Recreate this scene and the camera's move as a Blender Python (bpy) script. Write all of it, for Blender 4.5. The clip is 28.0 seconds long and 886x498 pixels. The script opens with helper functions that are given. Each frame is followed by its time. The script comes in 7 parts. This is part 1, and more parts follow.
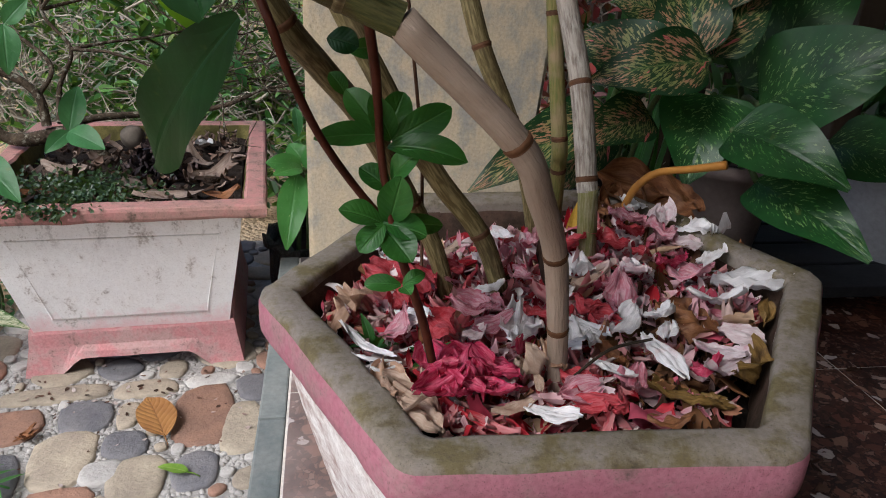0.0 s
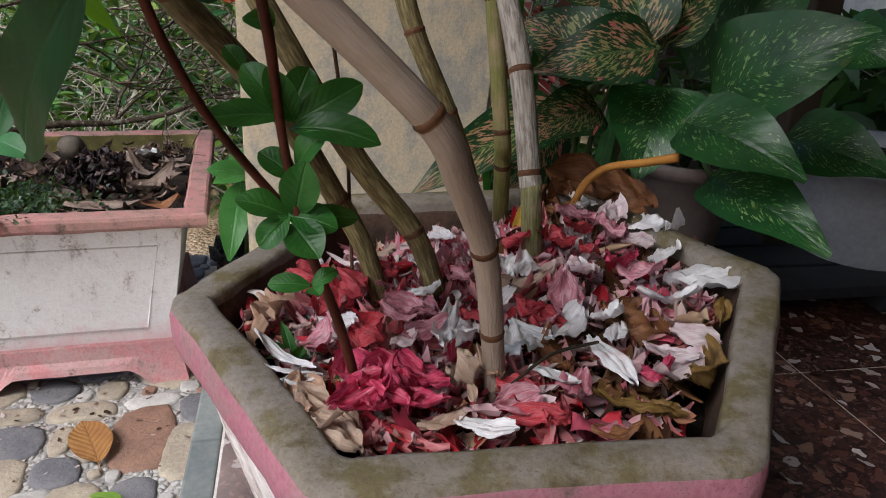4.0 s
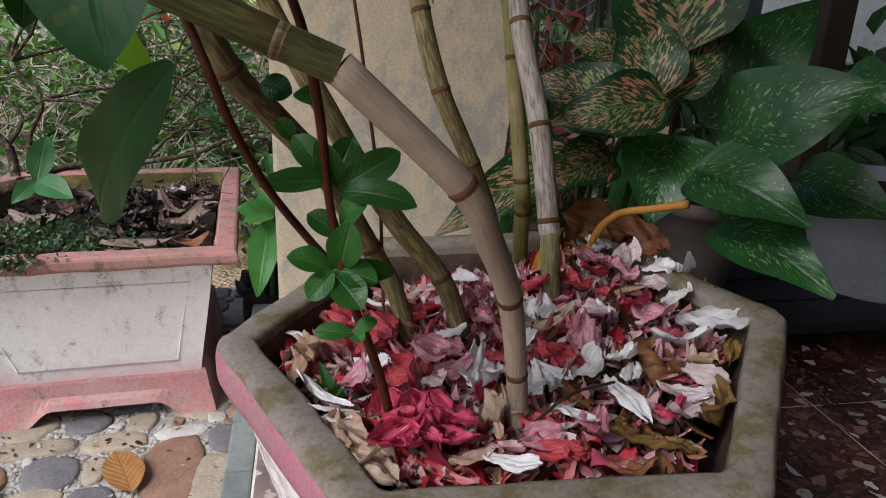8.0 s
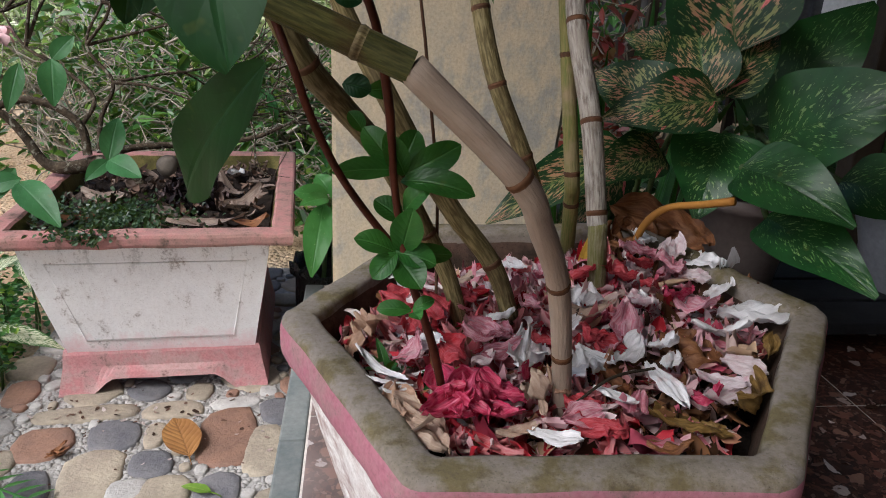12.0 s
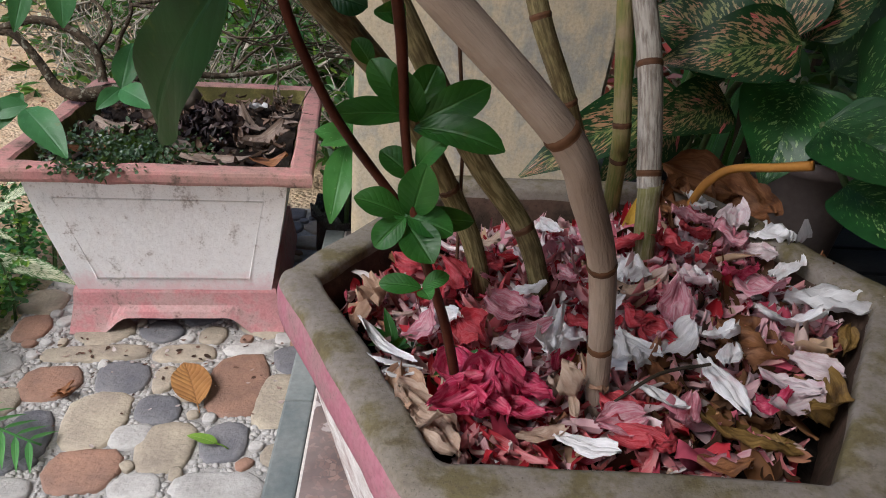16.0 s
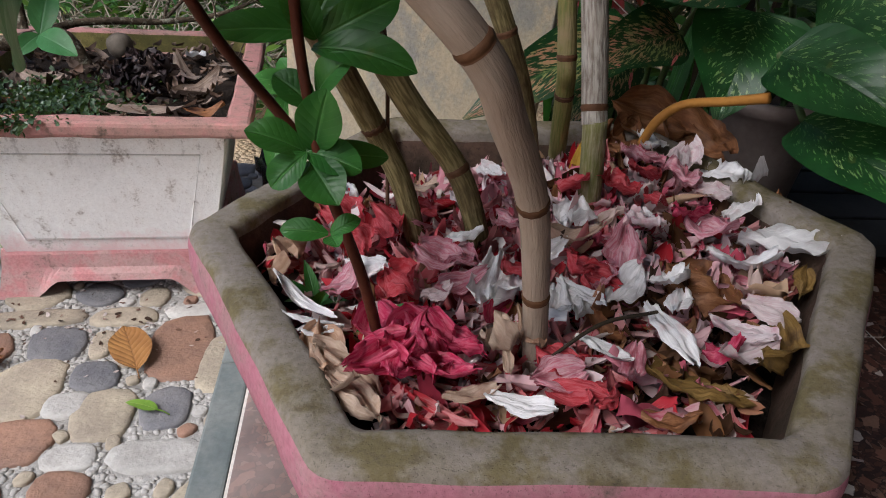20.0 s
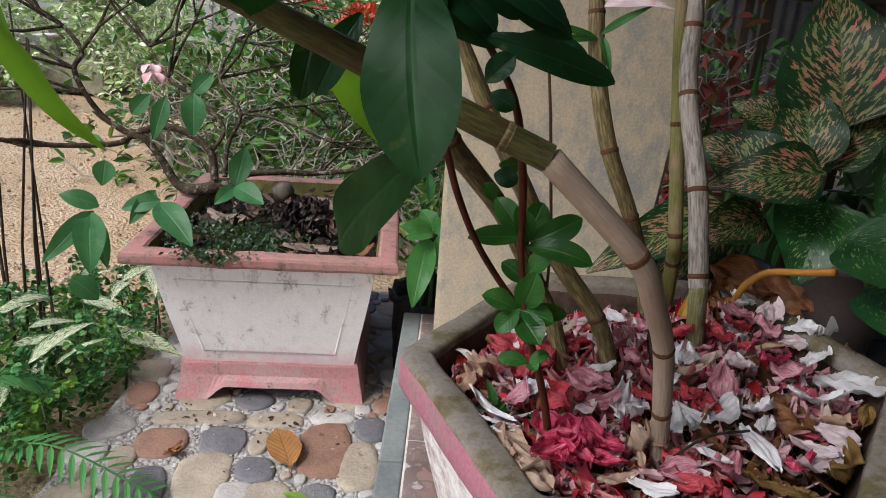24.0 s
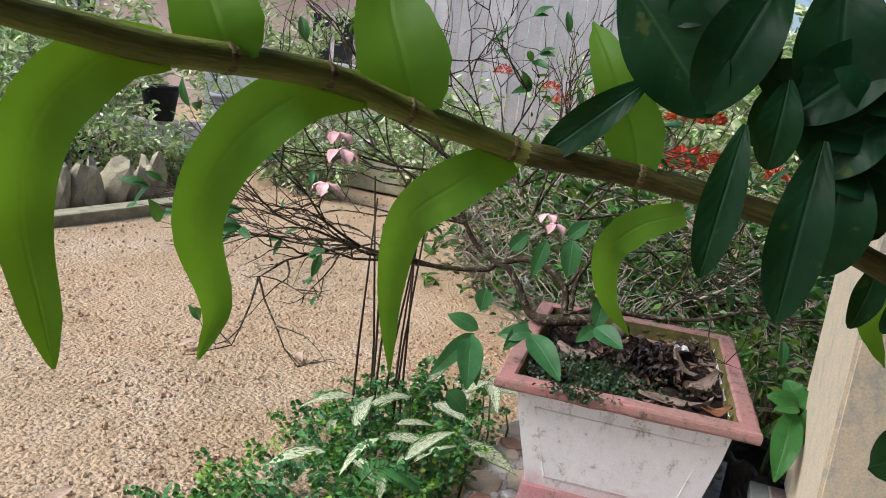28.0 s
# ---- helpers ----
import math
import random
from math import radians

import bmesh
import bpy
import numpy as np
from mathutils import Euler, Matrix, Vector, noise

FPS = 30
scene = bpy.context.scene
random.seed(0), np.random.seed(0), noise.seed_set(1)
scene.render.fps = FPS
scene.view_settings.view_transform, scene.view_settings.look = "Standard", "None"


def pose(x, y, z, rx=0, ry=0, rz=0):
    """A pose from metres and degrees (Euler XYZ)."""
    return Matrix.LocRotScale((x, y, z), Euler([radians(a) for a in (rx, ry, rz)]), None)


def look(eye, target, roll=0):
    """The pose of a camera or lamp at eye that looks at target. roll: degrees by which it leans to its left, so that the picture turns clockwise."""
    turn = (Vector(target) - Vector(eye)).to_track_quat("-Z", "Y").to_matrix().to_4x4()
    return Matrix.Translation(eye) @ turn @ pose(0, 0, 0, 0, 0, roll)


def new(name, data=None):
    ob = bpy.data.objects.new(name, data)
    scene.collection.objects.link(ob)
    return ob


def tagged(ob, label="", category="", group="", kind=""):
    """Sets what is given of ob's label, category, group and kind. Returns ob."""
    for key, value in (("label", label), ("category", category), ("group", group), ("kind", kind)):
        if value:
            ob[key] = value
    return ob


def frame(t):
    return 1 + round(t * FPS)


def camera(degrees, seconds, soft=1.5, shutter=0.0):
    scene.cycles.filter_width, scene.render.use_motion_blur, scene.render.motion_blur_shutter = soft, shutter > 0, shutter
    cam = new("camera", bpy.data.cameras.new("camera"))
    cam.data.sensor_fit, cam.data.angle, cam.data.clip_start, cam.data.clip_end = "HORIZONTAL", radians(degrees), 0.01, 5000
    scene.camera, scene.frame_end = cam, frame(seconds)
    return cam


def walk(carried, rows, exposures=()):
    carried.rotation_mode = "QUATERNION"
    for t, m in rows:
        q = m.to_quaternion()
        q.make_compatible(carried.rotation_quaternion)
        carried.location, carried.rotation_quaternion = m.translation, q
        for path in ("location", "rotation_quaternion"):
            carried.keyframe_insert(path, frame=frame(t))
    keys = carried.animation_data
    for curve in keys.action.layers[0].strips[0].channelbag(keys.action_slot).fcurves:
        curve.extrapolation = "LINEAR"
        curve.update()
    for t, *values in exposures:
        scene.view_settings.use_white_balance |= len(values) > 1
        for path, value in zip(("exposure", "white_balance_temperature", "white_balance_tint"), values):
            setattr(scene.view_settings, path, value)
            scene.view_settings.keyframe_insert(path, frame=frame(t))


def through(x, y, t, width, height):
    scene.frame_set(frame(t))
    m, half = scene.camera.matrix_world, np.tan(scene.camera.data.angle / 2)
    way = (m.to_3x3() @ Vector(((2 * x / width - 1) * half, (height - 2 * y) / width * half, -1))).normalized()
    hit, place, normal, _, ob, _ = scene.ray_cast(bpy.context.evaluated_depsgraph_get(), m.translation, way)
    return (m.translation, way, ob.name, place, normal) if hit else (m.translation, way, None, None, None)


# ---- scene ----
EXPOSURE = 0.74
cam = camera(62.9, 28.0, soft=1.0)
PATH = [
    (0, (-0.125, -0.552, 0.757), (0.006, 1.285, -0.023), 2.9),
    (0.5, (-0.114, -0.542, 0.746), (-0.023, 1.281, -0.072), 2.0),
    (1, (-0.111, -0.524, 0.734), (-0.029, 1.291, -0.101), 1.8),
    (1.5, (-0.106, -0.513, 0.729), (-0.007, 1.305, -0.1), 1.5),
    (2, (-0.095, -0.506, 0.722), (0.046, 1.309, -0.107), 1.8),
    (2.5, (-0.095, -0.506, 0.722), (0.053, 1.318, -0.084), 1.9),
    (3, (-0.098, -0.508, 0.726), (0.065, 1.324, -0.058), 2.5),
    (3.5, (-0.093, -0.507, 0.724), (0.092, 1.328, -0.049), 2.6),
    (4, (-0.09, -0.513, 0.728), (0.119, 1.334, -0.009), 2.8),
    (4.5, (-0.092, -0.521, 0.737), (0.132, 1.334, 0.024), 2.9),
    (6.5, (-0.101, -0.544, 0.754), (0.092, 1.331, 0.086), 2.6),
    (7, (-0.103, -0.543, 0.755), (0.076, 1.334, 0.09), 2.7),
    (7.5, (-0.103, -0.544, 0.755), (0.069, 1.334, 0.088), 2.3),
    (8, (-0.104, -0.546, 0.757), (0.066, 1.33, 0.087), 2.2),
    (8.5, (-0.104, -0.548, 0.756), (0.079, 1.322, 0.069), 2.4),
    (9, (-0.099, -0.553, 0.758), (0.088, 1.312, 0.059), 2.5),
    (9.5, (-0.097, -0.559, 0.761), (0.09, 1.311, 0.075), 2.4),
    (10, (-0.097, -0.568, 0.767), (0.067, 1.311, 0.104), 2.5),
    (10.5, (-0.107, -0.572, 0.767), (0.003, 1.306, 0.089), 2.6),
    (11, (-0.114, -0.574, 0.763), (-0.046, 1.296, 0.056), 2.4),
    (11.5, (-0.118, -0.579, 0.768), (-0.07, 1.299, 0.081), 2.7),
    (12, (-0.114, -0.579, 0.767), (-0.063, 1.292, 0.062), 2.9),
    (12.5, (-0.108, -0.577, 0.761), (-0.055, 1.285, 0.033), 2.6),
    (14.5, (-0.104, -0.568, 0.759), (-0.014, 1.296, 0.041), 3.5),
    (15, (-0.115, -0.567, 0.767), (-0.093, 1.306, 0.065), 3.6),
    (15.5, (-0.12, -0.531, 0.77), (-0.155, 1.333, 0.047), 4.6),
    (16, (-0.105, -0.492, 0.748), (-0.134, 1.315, -0.109), 4.6),
    (16.5, (-0.066, -0.452, 0.731), (-0.046, 1.292, -0.248), 4.0),
    (17, (-0.039, -0.427, 0.713), (0.001, 1.278, -0.33), 4.0),
    (17.5, (-0.031, -0.412, 0.701), (0.03, 1.268, -0.381), 4.5),
    (18, (-0.022, -0.405, 0.701), (0.073, 1.277, -0.376), 4.6),
    (18.5, (-0.026, -0.403, 0.711), (0.091, 1.318, -0.301), 4.5),
    (19, (-0.033, -0.409, 0.717), (0.119, 1.331, -0.256), 5.3),
    (19.5, (-0.047, -0.426, 0.721), (0.081, 1.322, -0.242), 5.1),
    (20, (-0.078, -0.452, 0.722), (-0.007, 1.303, -0.234), 4.8),
    (20.5, (-0.11, -0.475, 0.733), (-0.065, 1.294, -0.198), 5.3),
    (21, (-0.152, -0.51, 0.76), (-0.217, 1.291, -0.108), 5.1),
    (21.5, (-0.171, -0.542, 0.775), (-0.302, 1.28, -0.038), 5.2),
    (23.5, (-0.133, -0.614, 0.795), (-0.248, 1.256, 0.097), 3.8),
    (24, (-0.145, -0.631, 0.811), (-0.321, 1.249, 0.152), 4.2),
    (24.5, (-0.151, -0.641, 0.826), (-0.37, 1.252, 0.218), 4.6),
    (25, (-0.139, -0.646, 0.84), (-0.317, 1.261, 0.265), 4.6),
    (25.5, (-0.141, -0.65, 0.835), (-0.373, 1.252, 0.261), 4.1),
    (26, (-0.176, -0.665, 0.84), (-0.564, 1.216, 0.282), 3.1),
    (26.5, (-0.235, -0.695, 0.851), (-0.84, 1.139, 0.33), 3.1),
    (27, (-0.334, -0.756, 0.847), (-1.045, 1.045, 0.345), 4.8),
    (27.5, (-0.371, -0.759, 0.873), (-1.165, 1.015, 0.402), 6.0),
    (28, (-0.382, -0.765, 0.888), (-1.203, 1.004, 0.447), 6.8),
]
walk(cam, [(t, look(eye, target, roll)) for t, eye, target, roll in PATH], exposures=[(0, EXPOSURE, 5980, 10), (28, EXPOSURE, 5980, 10)])

# ---- light: an overcast garden seen from under a porch roof ----
world = bpy.data.worlds.new("sky")
scene.world = world
world.use_nodes = True
wn = world.node_tree.nodes
sky = wn.new("ShaderNodeTexSky")
sky.sky_type, sky.sun_disc = "NISHITA", False
sky.sun_elevation, sky.sun_rotation = radians(49), radians(-132)
sky.dust_density = 4.0
world.node_tree.links.new(sky.outputs[0], wn["Background"].inputs[0])
wn["Background"].inputs[1].default_value = 0.115
sun = new("sun", bpy.data.lights.new("sun", "SUN"))
sun.data.energy, sun.data.angle, sun.data.color = 2.3, radians(28), (1.0, 0.97, 0.92)
sun.matrix_world = look((-5.8, -5.2, 9), (0, 0, 0))


# ---- materials ----
class Nodes:
    """A node tree under construction."""

    def __init__(self, name):
        self.mat = bpy.data.materials.new(name)
        self.mat.use_nodes = True
        self.t = self.mat.node_tree
        self.bsdf = self.t.nodes["Principled BSDF"]
        self.tc = self.t.nodes.new("ShaderNodeTexCoord")
        self.info = self.t.nodes.new("ShaderNodeObjectInfo")

    def link(self, a, b):
        self.t.links.new(a, b)

    def node(self, kind, **sockets):
        n = self.t.nodes.new(kind)
        for k, v in sockets.items():
            n.inputs[k.replace("_", " ")].default_value = v
        return n

    def coords(self, sx=1, sy=1, sz=1, uv=False):
        m = self.node("ShaderNodeMapping")
        m.inputs["Scale"].default_value = (sx, sy, sz)
        self.link(self.tc.outputs["UV" if uv else "Object"], m.inputs["Vector"])
        return m.outputs[0]

    def noise(self, scale, detail=4, vec=None, rough=0.6):
        n = self.node("ShaderNodeTexNoise", Scale=scale, Detail=detail, Roughness=rough)
        self.link(vec or self.tc.outputs["Object"], n.inputs["Vector"])
        return n.outputs["Fac"]

    def ramp(self, fac, stops):
        r = self.node("ShaderNodeValToRGB")
        e = r.color_ramp.elements
        while len(e) < len(stops):
            e.new(0.5)
        for el, (p, c) in zip(e, stops):
            el.position = p
            el.color = (*c, 1) if len(c) == 3 else c
        self.link(fac, r.inputs[0])
        return r.outputs[0]

    def mix(self, fac, a, b, how="MIX"):
        m = self.node("ShaderNodeMix")
        m.data_type, m.blend_type = "RGBA", how
        for sock, v in ((m.inputs[0], fac), (m.inputs[6], a), (m.inputs[7], b)):
            if isinstance(v, (int, float)):
                sock.default_value = v
            elif isinstance(v, tuple):
                sock.default_value = (*v, 1)
            else:
                self.link(v, sock)
        return m.outputs[2]

    def math(self, op, a, b=0.5):
        m = self.node("ShaderNodeMath")
        m.operation = op
        for sock, v in ((m.inputs[0], a), (m.inputs[1], b)):
            if isinstance(v, (int, float)):
                sock.default_value = v
            else:
                self.link(v, sock)
        return m.outputs[0]

    def step(self, fac, lo, hi):
        return self.ramp(fac, [(lo, (0, 0, 0)), (hi, (1, 1, 1))])

    def done(self, color, rough=0.7, bump=None, strength=0.3, dist=0.002, spec=0.4):
        self.link(color, self.bsdf.inputs["Base Color"])
        if isinstance(rough, (int, float)):
            self.bsdf.inputs["Roughness"].default_value = rough
        else:
            self.link(rough, self.bsdf.inputs["Roughness"])
        self.bsdf.inputs["Specular IOR Level"].default_value = spec
        if bump is not None:
            b = self.node("ShaderNodeBump", Strength=strength, Distance=dist)
            self.link(bump, b.inputs["Height"])
            self.link(b.outputs[0], self.bsdf.inputs["Normal"])
        return self.mat


def plain(name, c1, c2, scale=12, fine=120, rough=0.75, strength=0.35, dist=0.002, vary=0.25, spec=0.15):
    """Two colours mottled at a coarse and a fine scale, each object a little lighter or darker."""
    n = Nodes(name)
    a, b = n.noise(scale), n.noise(fine, 6)
    col = n.mix(n.step(a, 0.3, 0.7), c1, c2)
    col = n.mix(0.35, col, n.ramp(b, [(0.25, (0.25, 0.25, 0.25)), (0.75, (1, 1, 1))]), "MULTIPLY")
    r = n.math("ADD", n.math("MULTIPLY", n.info.outputs["Random"], vary), 1 - vary / 2)
    comb = n.node("ShaderNodeCombineColor")
    for i in range(3):
        n.link(r, comb.inputs[i])
    col = n.mix(1.0, col, comb.outputs[0], "MULTIPLY")
    return n.done(col, rough, n.math("ADD", a, b), strength, dist, spec)


def leafy(name, dark, light, vein, rough=0.38, spots=None, through=0.25, vein_count=9, blotch=None, spot_level=0.62, fleck=1.3, glow=(0.2, 0.4, 0.015), tint=None, veins=0.1, gloss=0.16, streak=14, relief=0.1):
    """A leaf blade: paler midrib and side veins along its own length, mottling, light shining through."""
    n = Nodes(name)
    sep = n.node("ShaderNodeSeparateXYZ")
    n.link(n.tc.outputs["UV"], sep.inputs[0])
    u, v = sep.outputs[0], sep.outputs[1]
    off = n.math("ABSOLUTE", n.math("SUBTRACT", u, 0.5))
    mott = n.noise(30, 4)
    col = n.mix(n.step(mott, 0.3, 0.7), dark, light)
    wave = n.math("ABSOLUTE", n.math("SINE", n.math("MULTIPLY", n.math("SUBTRACT", v, n.math("MULTIPLY", off, 0.55)), vein_count * 3.1416)))
    side = n.ramp(wave, [(0.0, (1, 1, 1)), (0.16, (0, 0, 0))])
    if spots:
        along = n.node("ShaderNodeCombineXYZ")
        n.link(n.math("ADD", n.math("MULTIPLY", off, streak * fleck), n.math("MULTIPLY", n.info.outputs["Random"], 40)), along.inputs[0])
        n.link(n.math("MULTIPLY", n.math("SUBTRACT", v, n.math("MULTIPLY", off, 0.75)), 34 * fleck), along.inputs[1])
        n.link(n.math("MULTIPLY", n.step(u, 0.49, 0.51), 7), along.inputs[2])
        sp = n.noise(0.6, 5, along.outputs[0], 0.62)
        rim = n.ramp(off, [(0.3, (0, 0, 0)), (0.48, (0.12, 0.12, 0.12))])
        hit = n.step(n.math("SUBTRACT", sp, rim), spot_level, spot_level + 0.04)
        col = n.mix(hit, col, n.mix(n.step(n.noise(38, 3), 0.42, 0.6), spots, tint or spots))
        if blotch:
            col = n.mix(n.math("MULTIPLY", n.step(n.noise(0.14, 2, along.outputs[0]), 0.66, 0.68), n.step(sp, 0.4, 0.5)), col, blotch)
    col = n.mix(n.math("MULTIPLY", side, veins), col, vein)
    mid = n.ramp(off, [(0.0, (1, 1, 1)), (0.035, (0, 0, 0))])
    col = n.mix(n.math("MULTIPLY", mid, 0.5), col, vein)
    worn = n.noise(150, 4)
    col = n.mix(n.math("MULTIPLY", n.step(worn, 0.62, 0.7), 0.35), col, vein)
    col = n.mix(n.math("MULTIPLY", n.step(n.noise(46, 3), 0.66, 0.72), 0.3), col, (0.1, 0.11, 0.02))
    hsv = n.node("ShaderNodeHueSaturation")
    n.link(col, hsv.inputs["Color"])
    n.link(n.math("ADD", n.math("MULTIPLY", n.info.outputs["Random"], 0.4), 0.8), hsv.inputs["Value"])
    height = n.math("ADD", n.math("MULTIPLY", n.ramp(off, [(0.0, (0, 0, 0)), (0.06, (1, 1, 1))]), 0.5), n.math("MULTIPLY", mott, 0.6))
    if vein_count:
        height = n.math("ADD", height, n.math("MULTIPLY", wave, relief))
    m = n.done(hsv.outputs[0], rough + 0.04, height, 0.55, 0.002, gloss)
    if through:
        tr = n.node("ShaderNodeBsdfTranslucent")
        n.link(n.mix(0.5, hsv.outputs[0], glow), tr.inputs[0])
        ms = n.node("ShaderNodeMixShader", Fac=through)
        n.link(n.bsdf.outputs[0], ms.inputs[1])
        n.link(tr.outputs[0], ms.inputs[2])
        n.link(ms.outputs[0], n.t.nodes["Material Output"].inputs[0])
    return m


def painted(name, paint, worn, grime, wear=0.5, grime_at=0.6, rough=0.8, streak=1.0, coarse=8, foot_wash=None, mould=None, grain=0.6):
    """Old paint on cement: worn patches, grimy stains, pits."""
    n = Nodes(name)
    big, mid, fine, grit = n.noise(coarse, 6), n.noise(38, 7, n.coords(1, 1, streak), 0.68), n.noise(230, 5), n.noise(620, 3)
    col = n.mix(n.math("MULTIPLY", n.step(mid, 0.35, 0.7), 0.55), paint, worn)
    col = n.mix(n.step(n.math("ADD", n.math("MULTIPLY", big, 0.6), n.math("MULTIPLY", mid, 0.5)), wear, wear + 0.1), col, worn)
    col = n.mix(n.step(n.math("ADD", n.math("MULTIPLY", mid, 0.65), n.math("MULTIPLY", fine, 0.35)), grime_at, grime_at + 0.12), col, grime)
    col = n.mix(grain, col, n.ramp(fine, [(0.3, (0.62, 0.6, 0.58)), (0.6, (1, 1, 1))]), "MULTIPLY")
    sep = n.node("ShaderNodeSeparateXYZ")
    n.link(n.tc.outputs["Object"], sep.inputs[0])
    if foot_wash:
        tint, z0, z1 = foot_wash
        edge = n.math("ADD", sep.outputs[2], n.math("MULTIPLY", n.math("SUBTRACT", mid, 0.5), 0.12))
        col = n.mix(n.math("MULTIPLY", n.ramp(edge, [(z0, (1, 1, 1)), (z1, (0, 0, 0))]), 0.7), col, tint)
    if mould:
        tint, z0, z1 = mould
        runs = n.noise(30, 6, n.coords(1, 1, 0.22), 0.7)
        up = n.ramp(sep.outputs[2], [(z0, (0, 0, 0)), (z1, (1, 1, 1))])
        col = n.mix(n.math("MULTIPLY", n.step(n.math("ADD", n.math("MULTIPLY", runs, 0.7), n.math("MULTIPLY", fine, 0.3)), 0.52, 0.6), up), col, tint)
    pits = n.step(grit, 0.3, 0.4)
    col = n.mix(pits, n.mix(0.5, col, grime), col)
    return n.done(col, rough, n.math("ADD", n.math("ADD", mid, n.math("MULTIPLY", fine, 0.5)), n.math("MULTIPLY", pits, 0.5)), 0.5, 0.003, 0.14)


def islands(name, stops, rough=0.6, through=0.15, fine=60, pale=None):
    """Many small scraps in one mesh, each with a colour of its own."""
    n = Nodes(name)
    geo = n.node("ShaderNodeNewGeometry")
    col = n.ramp(geo.outputs["Random Per Island"], stops)
    a = n.noise(fine, 5)
    if pale:
        sep = n.node("ShaderNodeSeparateXYZ")
        n.link(n.tc.outputs["UV"], sep.inputs[0])
        fib = n.noise(1.0, 4, n.coords(16, 3, 1, uv=True))
        col = n.mix(n.math("MULTIPLY", n.step(n.math("ADD", n.math("MULTIPLY", fib, 0.7), n.math("MULTIPLY", sep.outputs[1], 0.45)), 0.5, 0.72), 0.62), col, pale)
    col = n.mix(0.35, col, n.ramp(a, [(0.3, (0.6, 0.56, 0.55)), (0.7, (1, 1, 1))]), "MULTIPLY")
    m = n.done(col, rough, a, 0.4, 0.001, 0.2)
    if through:
        tr = n.node("ShaderNodeBsdfTranslucent")
        n.link(col, tr.inputs[0])
        ms = n.node("ShaderNodeMixShader", Fac=through)
        n.link(n.bsdf.outputs[0], ms.inputs[1])
        n.link(tr.outputs[0], ms.inputs[2])
        n.link(ms.outputs[0], n.t.nodes["Material Output"].inputs[0])
    return m


def cane_skin(name, base, stripe, blotch):
    """Lengthwise fibres on a cane (v runs along it)."""
    n = Nodes(name)
    fib = n.noise(1.0, 5, n.coords(26, 5, 1, uv=True))
    bl = n.noise(22, 4)
    col = n.mix(n.step(fib, 0.42, 0.6), base, stripe)
    col = n.mix(n.step(bl, 0.5, 0.72), col, blotch)
    return n.done(col, 0.6, fib, 0.7, 0.002, 0.22)


M_PINK = painted("pink_paint", (0.4, 0.155, 0.205), (0.36, 0.2, 0.215), (0.15, 0.1, 0.09), 0.55, 0.56)
M_RIM = painted("mossy_cement", (0.235, 0.205, 0.18), (0.15, 0.125, 0.065), (0.08, 0.065, 0.045), 0.53, 0.55, coarse=24)
M_OLDPINK = painted("weathered_pink", (0.42, 0.195, 0.185), (0.34, 0.2, 0.175), (0.1, 0.07, 0.055), 0.5, 0.52)
M_FOOT = painted("faded_pink_foot", (0.52, 0.23, 0.24), (0.5, 0.32, 0.31), (0.16, 0.09, 0.08), 0.54, 0.55)
M_STAINWHITE = painted("stained_white_paint", (0.95, 0.93, 0.93), (0.9, 0.86, 0.85), (0.4, 0.34, 0.31), 0.57, 0.555, streak=0.6, foot_wash=((0.78, 0.48, 0.5), 0.085, 0.125), mould=((0.24, 0.2, 0.185), 0.24, 0.36), grain=0.2)
# Mottled brown, darker than the rim.
M_INNER = painted("brown_cement", (0.11, 0.07, 0.052), (0.06, 0.042, 0.03), (0.02, 0.015, 0.012), 0.5, 0.55)
M_WHITE = painted("white_paint", (0.84, 0.82, 0.81), (0.4, 0.29, 0.27), (0.24, 0.18, 0.16), 0.535, 0.57)
M_PLASTER = painted("cream_plaster", (0.6, 0.51, 0.36), (0.37, 0.36, 0.325), (0.4, 0.36, 0.29), 0.56, 0.74, streak=0.6, coarse=4.5)
M_CEMENT = plain("cement", (0.3, 0.3, 0.29), (0.2, 0.2, 0.19))
M_GROUT = plain("mortar", (0.46, 0.44, 0.42), (0.2, 0.19, 0.18), 26, 180, 0.85, 0.9, 0.004)
M_SOIL = plain("soil", (0.016, 0.011, 0.009), (0.04, 0.028, 0.022), 30, 160, 0.95, 0.9, 0.006)
M_BLACK = plain("black_plastic", (0.015, 0.015, 0.017), (0.03, 0.03, 0.033), 20, 150, 0.35, 0.2)


def bark_material():
    """Grey-brown bark: dark cracks, pale lichen patches."""
    n = Nodes("bark")
    a, b, c = n.noise(55, 5), n.noise(210, 6), n.noise(90, 5)
    col = n.mix(n.step(a, 0.35, 0.65), (0.035, 0.026, 0.018), (0.1, 0.075, 0.052))
    col = n.mix(n.math("MULTIPLY", n.step(c, 0.55, 0.64), 0.8), col, (0.27, 0.26, 0.21))
    col = n.mix(0.5, col, n.ramp(b, [(0.3, (0.25, 0.25, 0.25)), (0.65, (1, 1, 1))]), "MULTIPLY")
    return n.done(col, 0.88, n.math("ADD", a, b), 0.9, 0.004, 0.12)


